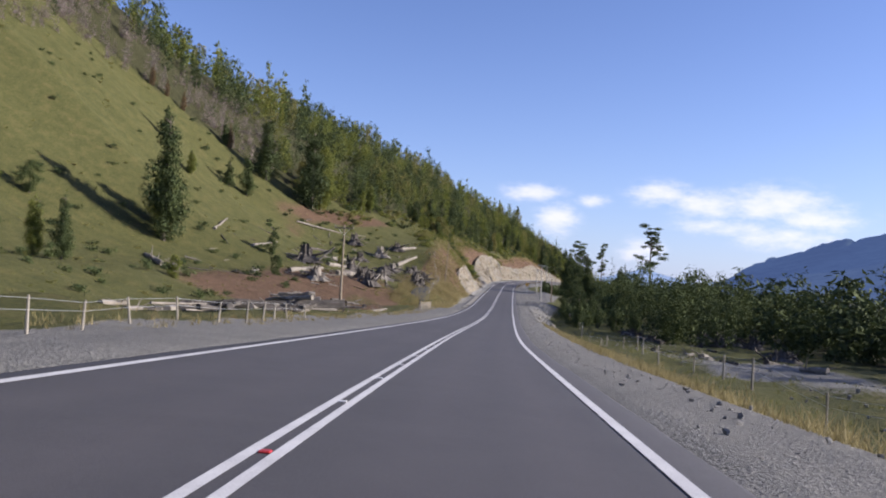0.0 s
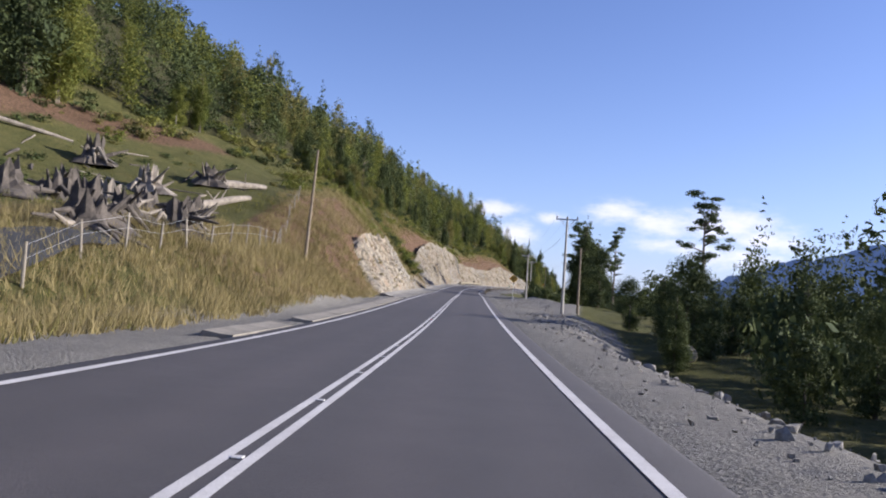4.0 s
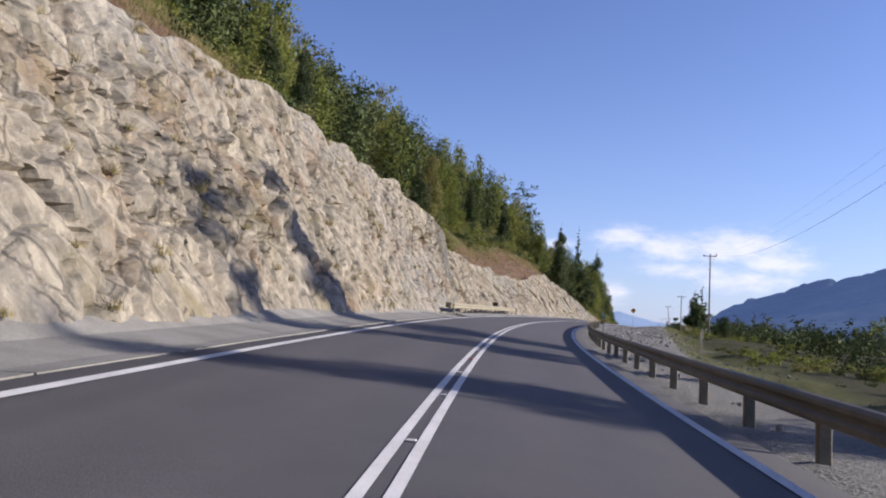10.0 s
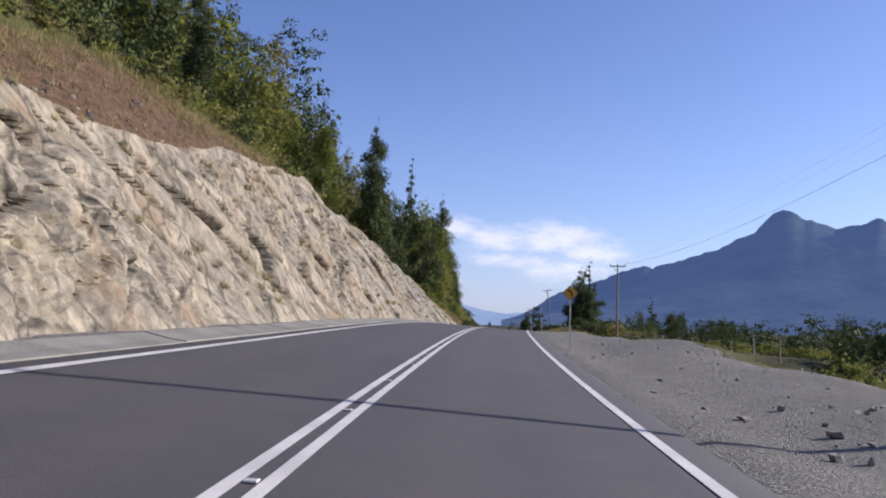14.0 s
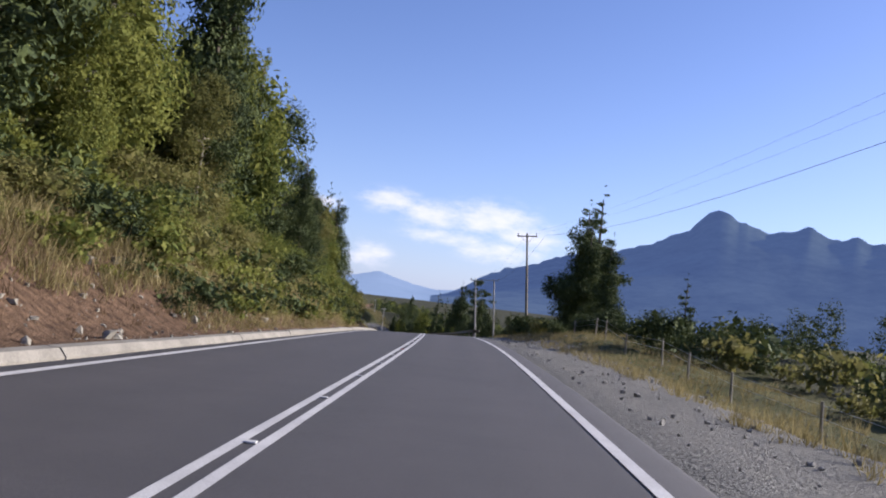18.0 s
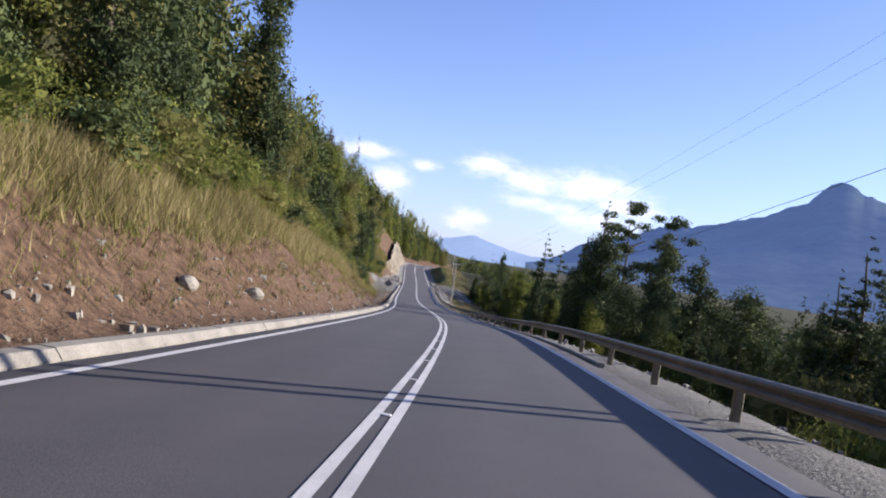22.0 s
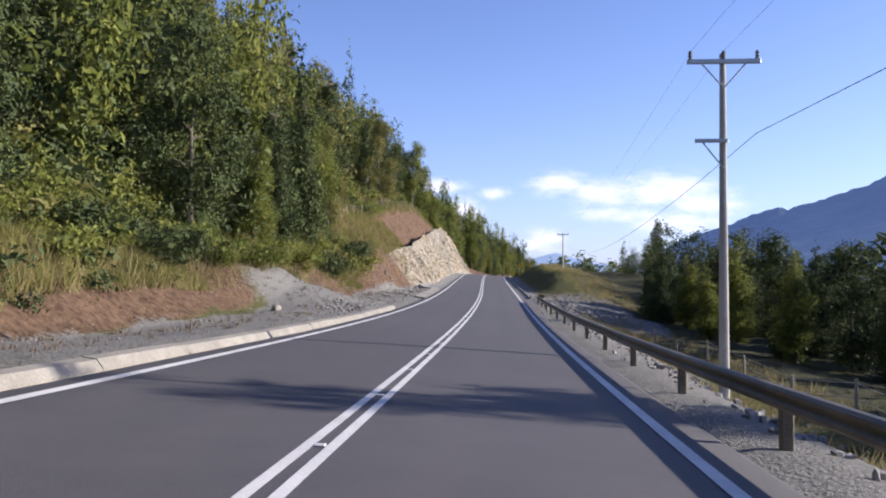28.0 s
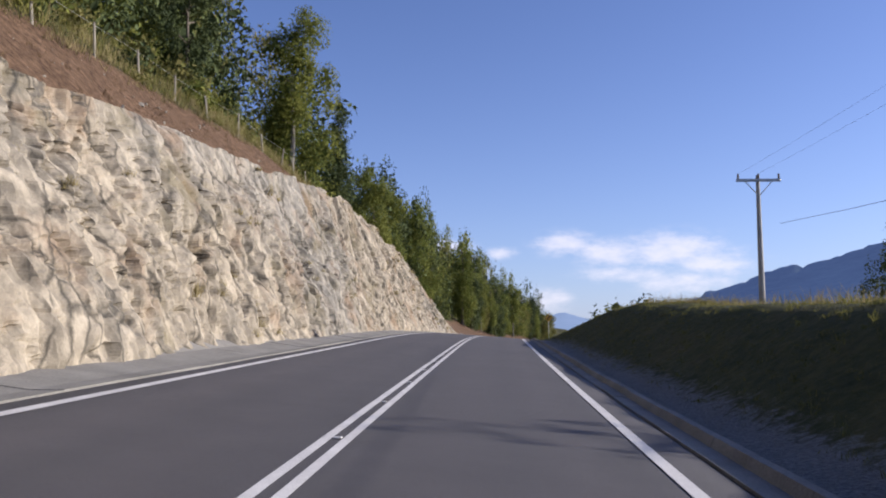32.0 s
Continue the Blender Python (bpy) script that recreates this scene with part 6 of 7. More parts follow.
def curve_sign(u, d, top, mirror=1):
    h0 = float(land(u, d))
    h = top - h0
    sign = thing("warning_sign", Vector(world(u, d, h0).tolist()), "yellow diamond curve warning sign on a steel post", "road sign", turn=heading(u))
    bm = bmesh.new()
    box(bm, -0.035, 0.035, 0.012, 0.06, -0.4, h - 0.1, 0.008)
    part("post", bm, GALV, sign)
    c, plate = h - 0.54, None
    for nm, r, y0, y1, m in (("plate", 0.54, 0.0, 0.012, SIGN_YELLOW), ("border", 0.50, -0.004, 0.0, SIGN_BLACK), ("face", 0.475, -0.008, -0.004, SIGN_YELLOW)):
        bm = bmesh.new()
        box(bm, -r / 1.414, r / 1.414, y0, y1, -r / 1.414, r / 1.414, 0.0)
        bmesh.ops.rotate(bm, verts=bm.verts, cent=(0, (y0 + y1) / 2, 0), matrix=Matrix.Rotation(radians(45), 3, "Y"))
        bmesh.ops.translate(bm, verts=bm.verts, vec=(0, 0, c))
        made = part(nm, bm, m, sign if nm == "plate" else plate)
        plate = made if nm == "plate" else plate
    bm = bmesh.new()
    pts = [(-0.10, -0.26), (-0.10, -0.02), (-0.06, 0.08), (0.02, 0.13), (0.08, 0.15)]
    vs = []
    for k, (x, z) in enumerate(pts):
        a, b = pts[max(k - 1, 0)], pts[min(k + 1, 4)]
        t = Vector((b[0] - a[0], b[1] - a[1])).normalized()
        for s in (-1, 1):
            vs.append(bm.verts.new((mirror * (x - t.y * s * 0.055), -0.011, c + z + t.x * s * 0.055)))
    for k in range(4):
        bm.faces.new([vs[2 * k], vs[2 * k + 1], vs[2 * k + 3], vs[2 * k + 2]])
    bm.faces.new([bm.verts.new((mirror * x, -0.011, c + z)) for x, z in ((0.06, 0.27), (0.22, 0.20), (0.10, 0.03))])
    part("arrow", bm, SIGN_BLACK, plate, "black bent arrow")
    return sign


curve_sign(213.5, 7.1, 3.5, 1)
curve_sign(437, 6.2, 3.6, -1)
curve_sign(935, 6.5, 3.4, 1)
km = thing("kilometre_sign", on_land(358.8, 5.75), "small green kilometre sign with white lettering on a post", "road sign", turn=heading(358.8) - 4)
bm = bmesh.new()
box(bm, -0.035, 0.035, 0.02, 0.07, -0.4, 1.66, 0.008)
part("post", bm, POST_WOOD, km)
boards = []
for z0, z1 in ((1.22, 1.58), (1.60, 1.79)):
    bm = bmesh.new()
    box(bm, -0.185, 0.185, 0.0, 0.012, z0, z1, 0.0)
    board = part("board", bm, SIGN_WHITE, km, "white-edged green board")
    boards.append(board)
    bm = bmesh.new()
    box(bm, -0.173, 0.173, -0.005, 0.0, z0 + 0.012, z1 - 0.012, 0.0)
    part("panel", bm, SIGN_GREEN, board)
letters("RUTA-7", 0.095, (0, -0.009, 1.695), SIGN_WHITE, boards[1])
letters("Km", 0.115, (0, -0.009, 1.485), SIGN_WHITE, boards[0])
letters("85", 0.145, (0, -0.009, 1.32), SIGN_WHITE, boards[0])
back_sign = thing("road_sign", on_land(704, -5.0), "dark grey back of a diamond road sign on a post", "road sign", turn=heading(704))
bm = bmesh.new()
box(bm, -0.03, 0.03, -0.06, -0.01, -0.3, 2.3, 0.008)
part("post", bm, GALV, back_sign)
bm = bmesh.new()
box(bm, -0.38, 0.38, 0.0, 0.012, -0.38, 0.38, 0.0)
bmesh.ops.rotate(bm, verts=bm.verts, cent=(0, 0, 0), matrix=Matrix.Rotation(radians(45), 3, "Y"))
bmesh.ops.translate(bm, verts=bm.verts, vec=(0, 0, 2.0))
part("plate", bm, SIGN_BACK, back_sign)


# ---- culvert beyond the rail ----
wall = thing("culvert_wall", on_land(348, 11.8), "pale concrete culvert wall with a sloping wing", "culvert", turn=heading(348))
bm = bmesh.new()
box(bm, -2.6, 0.0, -0.11, 0.11, -1.2, 0.22, 0.015)
part("headwall", bm, CONCRETE, wall)
bm = bmesh.new()
box(bm, 0.004, 2.3, -0.11, 0.11, -1.6, 0.22, 0.015)
for v in bm.verts:
    if v.co.x > 1.0 and v.co.z > 0:
        v.co.z -= 1.2
part("wing", bm, CONCRETE, wall)
bm = bmesh.new()
rod(bm, (-0.27, 0, 0.07), (0.27, 0.05, 0.08), 0.065, 0.065, 12)
rod(bm, (0.25, 0.05, 0.08), (0.34, 0.055, 0.08), 0.08, 0.08, 12)
pipe = tagged(part("drain_pipe", bm, SIGN_WHITE), "short white plastic pipe lying on the gravel", "pipe")
pipe.matrix_basis = Matrix.Translation(on_land(363.5, 9.2)) @ Matrix.Rotation(radians(heading(363.5) + 8), 4, "Z")


# ---- fences ----
def fence(spots, height, label, wires=2, lean=3.0, thick=0.05, seed=0):
    """Split posts at u, d places, strung with wire."""
    g = random.Random(seed)
    root_at = on_land(*spots[0])
    root = thing("wire_fence", root_at, label, "fence")
    tops = []
    for u, d in spots:
        at = on_land(u, d) - root_at
        h = height * g.uniform(0.9, 1.1)
        tip = at + Vector((math.sin(radians(g.uniform(-lean, lean))) * h, math.sin(radians(g.uniform(-lean, lean))) * h, h))
        bm = bmesh.new()
        rod(bm, at - Vector((0, 0, 0.3)), tip, thick * g.uniform(0.9, 1.3), thick * g.uniform(0.75, 1.0), 7)
        part("post", bm, POST_WOOD, root)
        tops.append((at, tip))
    for w in range(wires):
        f = 0.92 - 0.3 * w
        c = bpy.data.curves.new("wire", "CURVE")
        c.dimensions, c.bevel_depth, c.bevel_resolution = "3D", 0.006, 0
        s = c.splines.new("POLY")
        s.points.add(len(tops) - 1)
        for k, (a, b) in enumerate(tops):
            p = a.lerp(b, f)
            s.points[k].co = (p.x, p.y, p.z, 1)
        c.materials.append(GALV)
        ob = new("wire", c)
        ob.parent = root
    return root


fence([(8 + 3.1 * k, -8.6 + 0.35 * math.sin(k)) for k in range(13)], 0.85, "low weathered grey post fence before the meadow", thick=0.04, lean=8, seed=1)
fence([(84 + 4 * k, -6.6 - 0.15 * k) for k in range(5)], 0.95, "short dark fence posts by the gravel entrance", seed=2)
fence([(133 + 3.4 * k, -10.6 - 0.10 * k + (0.0 if k < 9 else -0.4 * (k - 8))) for k in range(17)], 1.35, "leaning pale post fence above the grassy bank", lean=7, seed=3)
fence([(14 + 7 * k, 13.6 + 0.5 * math.sin(k * 1.7)) for k in range(17)], 1.3, "pale wooden post fence beside the pasture", seed=4)
fence([(352 + 6 * k, 14.5 + 0.55 * k) for k in range(10)], 1.2, "pale post fence at the edge of the gravel", seed=5)
fence([(425 + 5 * k, 16.0 + 0.2 * math.sin(k)) for k in range(14)], 1.25, "weathered post fence along the wide gravel verge", seed=6)
fence([(500 + 5 * k, 10.4 + 0.3 * math.sin(k * 2)) for k in range(9)], 1.1, "low dark post fence before the bushes", seed=7)
fence([(798 + 4.2 * k, -13.6 + 0.25 * math.sin(k)) for k in range(24)], 1.3, "pale post fence on top of the cutting", wires=1, lean=9, thick=0.06, seed=8)
fence([(278 + 3.2 * k, -19.5 + 0.2 * k) for k in range(8)], 1.2, "pale post fence at the brow of the cutting", seed=9)
fence([(724 + 5 * k, 10.5 + 0.2 * math.sin(k)) for k in range(12)], 1.2, "weathered post fence below the rail", seed=10)

gate = thing("wooden_gate", on_land(109, -8.5), "weathered white-grey wooden farm gate between posts", "gate", turn=heading(109) + 62)
for nm, x in (("gate_post", -1.4), ("gate_post", 1.3)):
    bm = bmesh.new()
    rod(bm, (x, 0, -0.4), (x + 0.03, 0, 1.35 if x < -1 else 1.15), 0.14 if x < -1 else 0.07, 0.11 if x < -1 else 0.06, 9)
    part(nm, bm, CHARRED if x < -1 else POST_WOOD, gate)
for k in range(4):
    bm = bmesh.new()
    box(bm, -1.3, 1.25, -0.05, -0.02, 0.22 + 0.23 * k, 0.33 + 0.23 * k, 0.006)
    part("board", bm, DEADWOOD, gate)


# ---- stumps, logs and the wood pile ----
def stump(u, d, height, radius, material, seed):
    g = random.Random(seed)
    bm = bmesh.new()
    n, rings = 18, 6
    rows = []
    for r in range(rings + 1):
        f = r / rings
        row = []
        for k in range(n):
            a = 2 * math.pi * k / n
            flare = radius * (1 + 1.1 * (1 - f) ** 3 * (0.4 + 1.2 * abs(math.sin(a * 2.5 + seed)))) * (1 - 0.30 * f) * (0.86 + 0.28 * abs(math.sin(a * 4.5 + seed * 2)))
            jag = height * (f * 0.8 + (0.55 * g.random() ** 2 if r == rings else 0))
            row.append(bm.verts.new((flare * math.cos(a) * g.uniform(0.88, 1.12), flare * math.sin(a) * g.uniform(0.88, 1.12), jag - 0.25 * (r == 0))))
        rows.append(row)
    for r in range(rings):
        for k in range(n):
            bm.faces.new([rows[r][k], rows[r][(k + 1) % n], rows[r + 1][(k + 1) % n], rows[r + 1][k]])
    cap = bm.verts.new((0, 0, height * 0.45))
    for k in range(n):
        bm.faces.new([rows[-1][k], rows[-1][(k + 1) % n], cap])
    root = thing("tree_stump", on_land(u, d, -0.05), "charred and bleached old tree stump with spreading roots" if material is CHARRED else "bleached grey tree stump with spreading roots", "stump", "stumps in the meadow", g.uniform(0, 360))
    part("body", bm, material, root)
    for k in range(g.randint(7, 10)):
        a = g.uniform(0, 6.28)
        reach = radius * g.uniform(1.8, 4.2)
        bm = bmesh.new()
        mid = Vector((reach * 0.5 * math.cos(a), reach * 0.5 * math.sin(a), height * g.uniform(0.1, 0.75)))
        rod(bm, (radius * 0.6 * math.cos(a), radius * 0.6 * math.sin(a), height * 0.32), mid, radius * 0.26, radius * 0.18, 7)
        rod(bm, mid, (reach * math.cos(a + 0.2), reach * math.sin(a + 0.2), -0.15 if k % 3 else height * g.uniform(0.4, 1.1)), radius * 0.18, radius * 0.06, 7)
        part("root", bm, material if g.random() < 0.6 else DEADWOOD, root)
    return root


for k, (u, d, hh, rr, m) in enumerate(((122.5, -27.2, 1.7, 0.8, DEADWOOD), (126, -28, 1.5, 0.7, CHARRED), (133, -22, 1.9, 0.8, CHARRED), (141.5, -20, 1.4, 0.7, CHARRED), (141, -12.8, 1.5, 0.7, CHARRED), (129.5, -20.1, 2.2, 0.8, CHARRED),
                                       (138, -19.3, 1.8, 0.8, DEADWOOD), (153, -21, 1.6, 0.8, CHARRED), (143.4, -14.2, 1.9, 0.8, CHARRED), (150.8, -13.2, 1.5, 0.7, CHARRED), (148.4, -14.8, 1.3, 0.6, CHARRED), (154.6, -14.2, 1.5, 0.7, CHARRED),
                                       (156, -17, 1.4, 0.8, CHARRED), (155, -21, 1.8, 0.9, CHARRED), (160, -21, 1.6, 0.8, DEADWOOD), (164, -17, 1.3, 0.7, CHARRED), (146, -24, 1.4, 0.7, CHARRED), (143, -34.4, 2.6, 1.3, CHARRED), (153.3, -28.2, 2.6, 1.0, CHARRED), (184, -34, 2.2, 1.0, CHARRED), (149, -21.1, 1.8, 0.9, CHARRED), (180, -27, 2.0, 1.0, DEADWOOD), (188, -24.3, 1.8, 0.9, CHARRED), (172, -30, 1.8, 0.8, CHARRED))):
    stump(u, d, hh, rr, m, 60 + k)


def log(u0, d0, u1, d1, r, material, seed, lift=0.0, group="fallen logs in the meadow"):
    g = random.Random(seed)
    p, q = on_land(u0, d0, r * 0.6 + lift), on_land(u1, d1, r * 0.5 + lift)
    bm = bmesh.new()
    n, m = 9, 7
    rows = []
    t = (q - p).to_track_quat("Z", "Y").to_matrix()
    for i in range(m):
        f = i / (m - 1)
        c = p.lerp(q, f) - p + Vector((g.uniform(-1, 1), g.uniform(-1, 1), g.uniform(-0.5, 0.5))) * r * 0.35 * (0 < i < m - 1)
        rad = r * (1 - 0.45 * f) * g.uniform(0.9, 1.1)
        rows.append([bm.verts.new(c + t @ Vector((math.cos(6.2832 * k / n), math.sin(6.2832 * k / n), 0)) * rad * g.uniform(0.9, 1.1)) for k in range(n)])
    for i in range(m - 1):
        for k in range(n):
            bm.faces.new([rows[i][k], rows[i][(k + 1) % n], rows[i + 1][(k + 1) % n], rows[i + 1][k]])
    bm.faces.new(rows[0][::-1])
    bm.faces.new(rows[-1])
    root = thing("log", p, "bleached fallen log lying in the grass" if material is not CHARRED else "dark weathered log lying in the grass", "log", group)
    part("body", bm, material, root)
    for k in range(g.randint(1, 3)):
        f = g.uniform(0.3, 0.9)
        c = (q - p) * f
        bm = bmesh.new()
        rod(bm, c, c + Vector((g.uniform(-1, 1), g.uniform(-1, 1), g.uniform(0.2, 0.8))).normalized() * r * g.uniform(2.2, 5), r * 0.22, r * 0.08, 6)
        part("branch_stub", bm, material, root)
    return root


for k, (a, b, c, d, r, m) in enumerate(((133.4, -26.3, 139.5, -22, 0.38, DEADWOOD), (135, -25.4, 138, -21.5, 0.42, DEADWOOD), (174.5, -22.2, 184, -19.1, 0.36, DEADWOOD), (128, -33, 138, -30, 0.35, DEADWOOD), (140, -27, 146, -24.5, 0.30, CHARRED), (100, -40, 108, -44, 0.38, DEADWOOD),
                                        (107, -45, 112, -50, 0.34, DEADWOOD), (146, -31, 156, -28, 0.34, DEADWOOD), (158, -33, 165, -31, 0.30, DEADWOOD), (150, -24, 156, -23.4, 0.30, CHARRED), (118, -36, 124, -37, 0.25, DEADWOOD), (137, -42.6, 150, -42, 0.2, DEADWOOD), (179, -46.5, 187.5, -38, 0.2, DEADWOOD), (157, -34.5, 158, -27.5, 0.2, DEADWOOD), (189.6, -23.7, 196, -21, 0.35, DEADWOOD), (135, -48.8, 147, -51, 0.2, DEADWOOD), (160, -40, 170, -36, 0.3, CHARRED), (166, -24, 172, -22.5, 0.3, DEADWOOD))):
    log(a, b, c, d, r * 1.3, m, 90 + k)
log(74.5, -12.6, 68.5, -26.0, 0.62, CHARRED, 701, 0.1, "felled trunks beside the road")
for k, (a, b, c, d, r, up) in enumerate(((78, -15.4, 77, -21.5, 0.34, 0.0), (79.2, -15.6, 78.6, -21.0, 0.36, 0.1), (80.4, -16.0, 79.8, -22.5, 0.30, 0.0), (78.6, -15.8, 78.2, -20.6, 0.33, 0.62), (79.9, -16.2, 79.2, -21.0, 0.30, 0.66), (79.3, -16.6, 78.6, -20.2, 0.28, 1.15),
                                          (84, -19, 83.4, -23.6, 0.32, 0.1), (84.6, -19.2, 84.2, -23.2, 0.28, 0.6), (85.2, -19.4, 84.6, -23.0, 0.30, 0.1), (83.6, -19.3, 83.2, -22.4, 0.22, 1.1), (76.2, -13.2, 79.5, -15.8, 0.22, 0.1), (86, -13.5, 93, -14.6, 0.24, 0.0), (88, -12.4, 97, -13.0, 0.18, 0.0), (95, -13.4, 101, -12.6, 0.20, 0.0), (72, -15, 74, -19.5, 0.25, 0.9), (71, -13.0, 69.5, -17, 0.16, 0.0), (70.5, -12.4, 68.6, -14.8, 0.14, 0.1))):
    log(a, b, c, d, r, DEADWOOD, 710 + k, up, "pale logs stacked beside the road")
pile = random.Random(8)
for k in range(70):
    u, d = pile.uniform(108, 192), -pile.uniform(17, 48)
    a, ln = pile.uniform(0, 3.14), pile.uniform(0.8, 3.5)
    log(u, d, u + ln * math.cos(a), d + ln * math.sin(a), pile.uniform(0.06, 0.16), DEADWOOD if pile.random() < 0.45 else CHARRED, 500 + k)
for k in range(64):
    u = pile.uniform(40, 108)
    d = -12.5 - pile.random() * 10 - max(0, (u - 70)) * 0.08
    a = pile.uniform(-0.5, 0.5) + (1.2 if pile.random() < 0.15 else 0)
    ln = pile.uniform(1.5, 5.5)
    log(u, d, u + ln * math.cos(a), d + ln * math.sin(a), pile.uniform(0.08, 0.24), DEADWOOD if pile.random() < 0.5 else CHARRED, 200 + k, pile.choice((0, 0, 0, 0.2, 0.4)), "logs of the cleared wood")
for k in range(16):
    u, d = pile.uniform(60, 140), pile.uniform(17, 30)
    log(u, d, u + pile.uniform(1, 4), d + pile.uniform(-2, 2), pile.uniform(0.15, 0.35), DEADWOOD if pile.random() < 0.5 else CHARRED, 300 + k, 0, "driftwood in the pasture")
for k, (u, d, hh) in enumerate(((92, 33, 1.1), (98, 36, 1.1), (120, 24, 1.0), (126, 22, 1.0), (121, 34, 1.8), (124, 36.5, 2.0), (120, 38.5, 1.7), (126, 33, 1.4))):
    stump(u, d, hh, 0.75, CHARRED, 400 + k)

# black shade netting over the bank
nu, nd = np.meshgrid(np.linspace(131, 140, 16), np.linspace(-11.0, -13.4, 8), indexing="ij")
nh = land(nu, nd) + 0.10 + 0.18 * fbm(nu / 2, nd / 2, 91, 3) + 0.35 * np.exp(-((nd + 12.3) / 1.3) ** 2) * smooth(131, 135, nu)
tagged(new("ground_netting", mesh_of("ground_netting", world(nu, nd, nh).reshape(-1, 3), grid_faces(16, 8), NETTING, True)), "black plastic sheet spread over the bank", "sheet")

# thin waterfall down the rock: a few narrow broken strands
wrng = random.Random(77)
fall = thing("waterfall", Vector(face_at(np.array(346.6), np.array(0.02), *FACES[2]).tolist()), "thin white waterfall running down the rock face", "waterfall")
for k in range(64):
    v0, v1 = sorted((wrng.uniform(0, 0.75), wrng.uniform(0.3, 1.0)))
    wv = np.linspace(v0, max(v1, v0 + 0.15), 40)
    mid = 346.6 + wrng.gauss(0, 0.34) + 0.20 * fbm(wv * 5 + k, wv * 0, 33 + k, 3)
    half = (wrng.uniform(0.006, 0.026) * (0.35 + np.abs(fbm(wv * 12, wv * 0 + k, 35, 2)) * 2.6))[:, None]
    rx, ry = right_of(np.array(346.6))
    run = face_at(mid, wv, *FACES[2]) + np.array([rx, ry, 0.0]) * 0.08
    side = np.array([-ry, rx, 0.0])
    v = np.stack([run - side * half, run + side * half], 0).reshape(-1, 3)
    strand = new("strand", mesh_of("strand", v - np.array(fall.matrix_basis.translation[:]), grid_faces(2, 40), WATER, True))
    strand.parent = fall


# ---- loose stones ----
def stones(name, spots, material, label, seed):
    """Broken stones as one mesh; spots: u, d, size."""
    g = np.random.RandomState(seed)
    spots = np.array(spots)
    spots[:, 2] *= 0.48
    at = world(spots[:, 0], spots[:, 1], land(spots[:, 0], spots[:, 1]) + spots[:, 2] * 0.12)
    ico = bmesh.new()
    bmesh.ops.create_icosphere(ico, subdivisions=1, radius=1.0)
    v0 = np.array([v.co[:] for v in ico.verts])
    f0 = np.array([[v.index for v in f.verts] for f in ico.faces])
    ico.free()
    n, k = len(spots), len(v0)
    chip = np.sign(v0)[None] * np.abs(v0[None]) ** 0.55
    v = chip * g.uniform(0.4, 1.3, (n, k, 1)) * g.uniform(0.45, 1.25, (n, 1, 3)) * spots[:, None, 2:3] * 0.5 + at[:, None]
    f = f0[None] + (np.arange(n) * k)[:, None, None]
    rough_mesh = mesh_of(name, v.reshape(-1, 3), f.reshape(-1, 3), material)
    rough_mesh.polygons.foreach_set("use_smooth", np.zeros(len(rough_mesh.polygons), bool))
    return tagged(new(name, rough_mesh), label, "stones", kind="stuff")


g = np.random.RandomState(12)


def sow(n, u0, u1, d0, d1, s0, s1, power=3.0):
    return np.stack([g.uniform(u0, u1, n), g.uniform(d0, d1, n), s0 + (s1 - s0) * g.uniform(0, 1, n) ** power], 1)


stones("verge_stones", np.vstack([sow(1300, 786, 814, 4.8, 13, 0.06, 0.5), sow(500, 814, 900, 4.7, 6.2, 0.04, 0.22), sow(1500, 0, 180, 4.9, 8.5, 0.05, 0.35), sow(1000, 95, 175, 6.0, 10.5, 0.08, 0.6), sow(900, 180, 300, 4.8, 13, 0.04, 0.32), sow(1500, 192, 236, 5.4, 11, 0.05, 0.30, 2.0), sow(900, 300, 480, 4.8, 13, 0.04, 0.30), sow(1500, 480, 566, 4.6, 12, 0.05, 0.30),
                                  sow(260, 771, 777, -7.4, -5.4, 0.10, 0.5, 1.5), sow(700, 768, 800, -12, -5.0, 0.05, 0.35), sow(2200, 560, 812, 4.9, 9.5, 0.06, 0.45), sow(300, 800, 815, 4.8, 9.5, 0.1, 0.6), sow(500, 800, 818, 6, 14, 0.1, 0.6, 2.0), sow(900, 790, 813, 5.3, 11, 0.08, 0.5, 2.0), sow(2600, 700, 806, 5.3, 10, 0.06, 0.40, 2.0), sow(1500, 300, 400, 5.5, 15, 0.06, 0.5), sow(1100, 345, 374, 9, 15, 0.06, 0.38, 2.0), sow(1200, 20, 110, 14, 27, 0.08, 0.5)]), STONE, "broken grey stones on the gravel verge", 1)
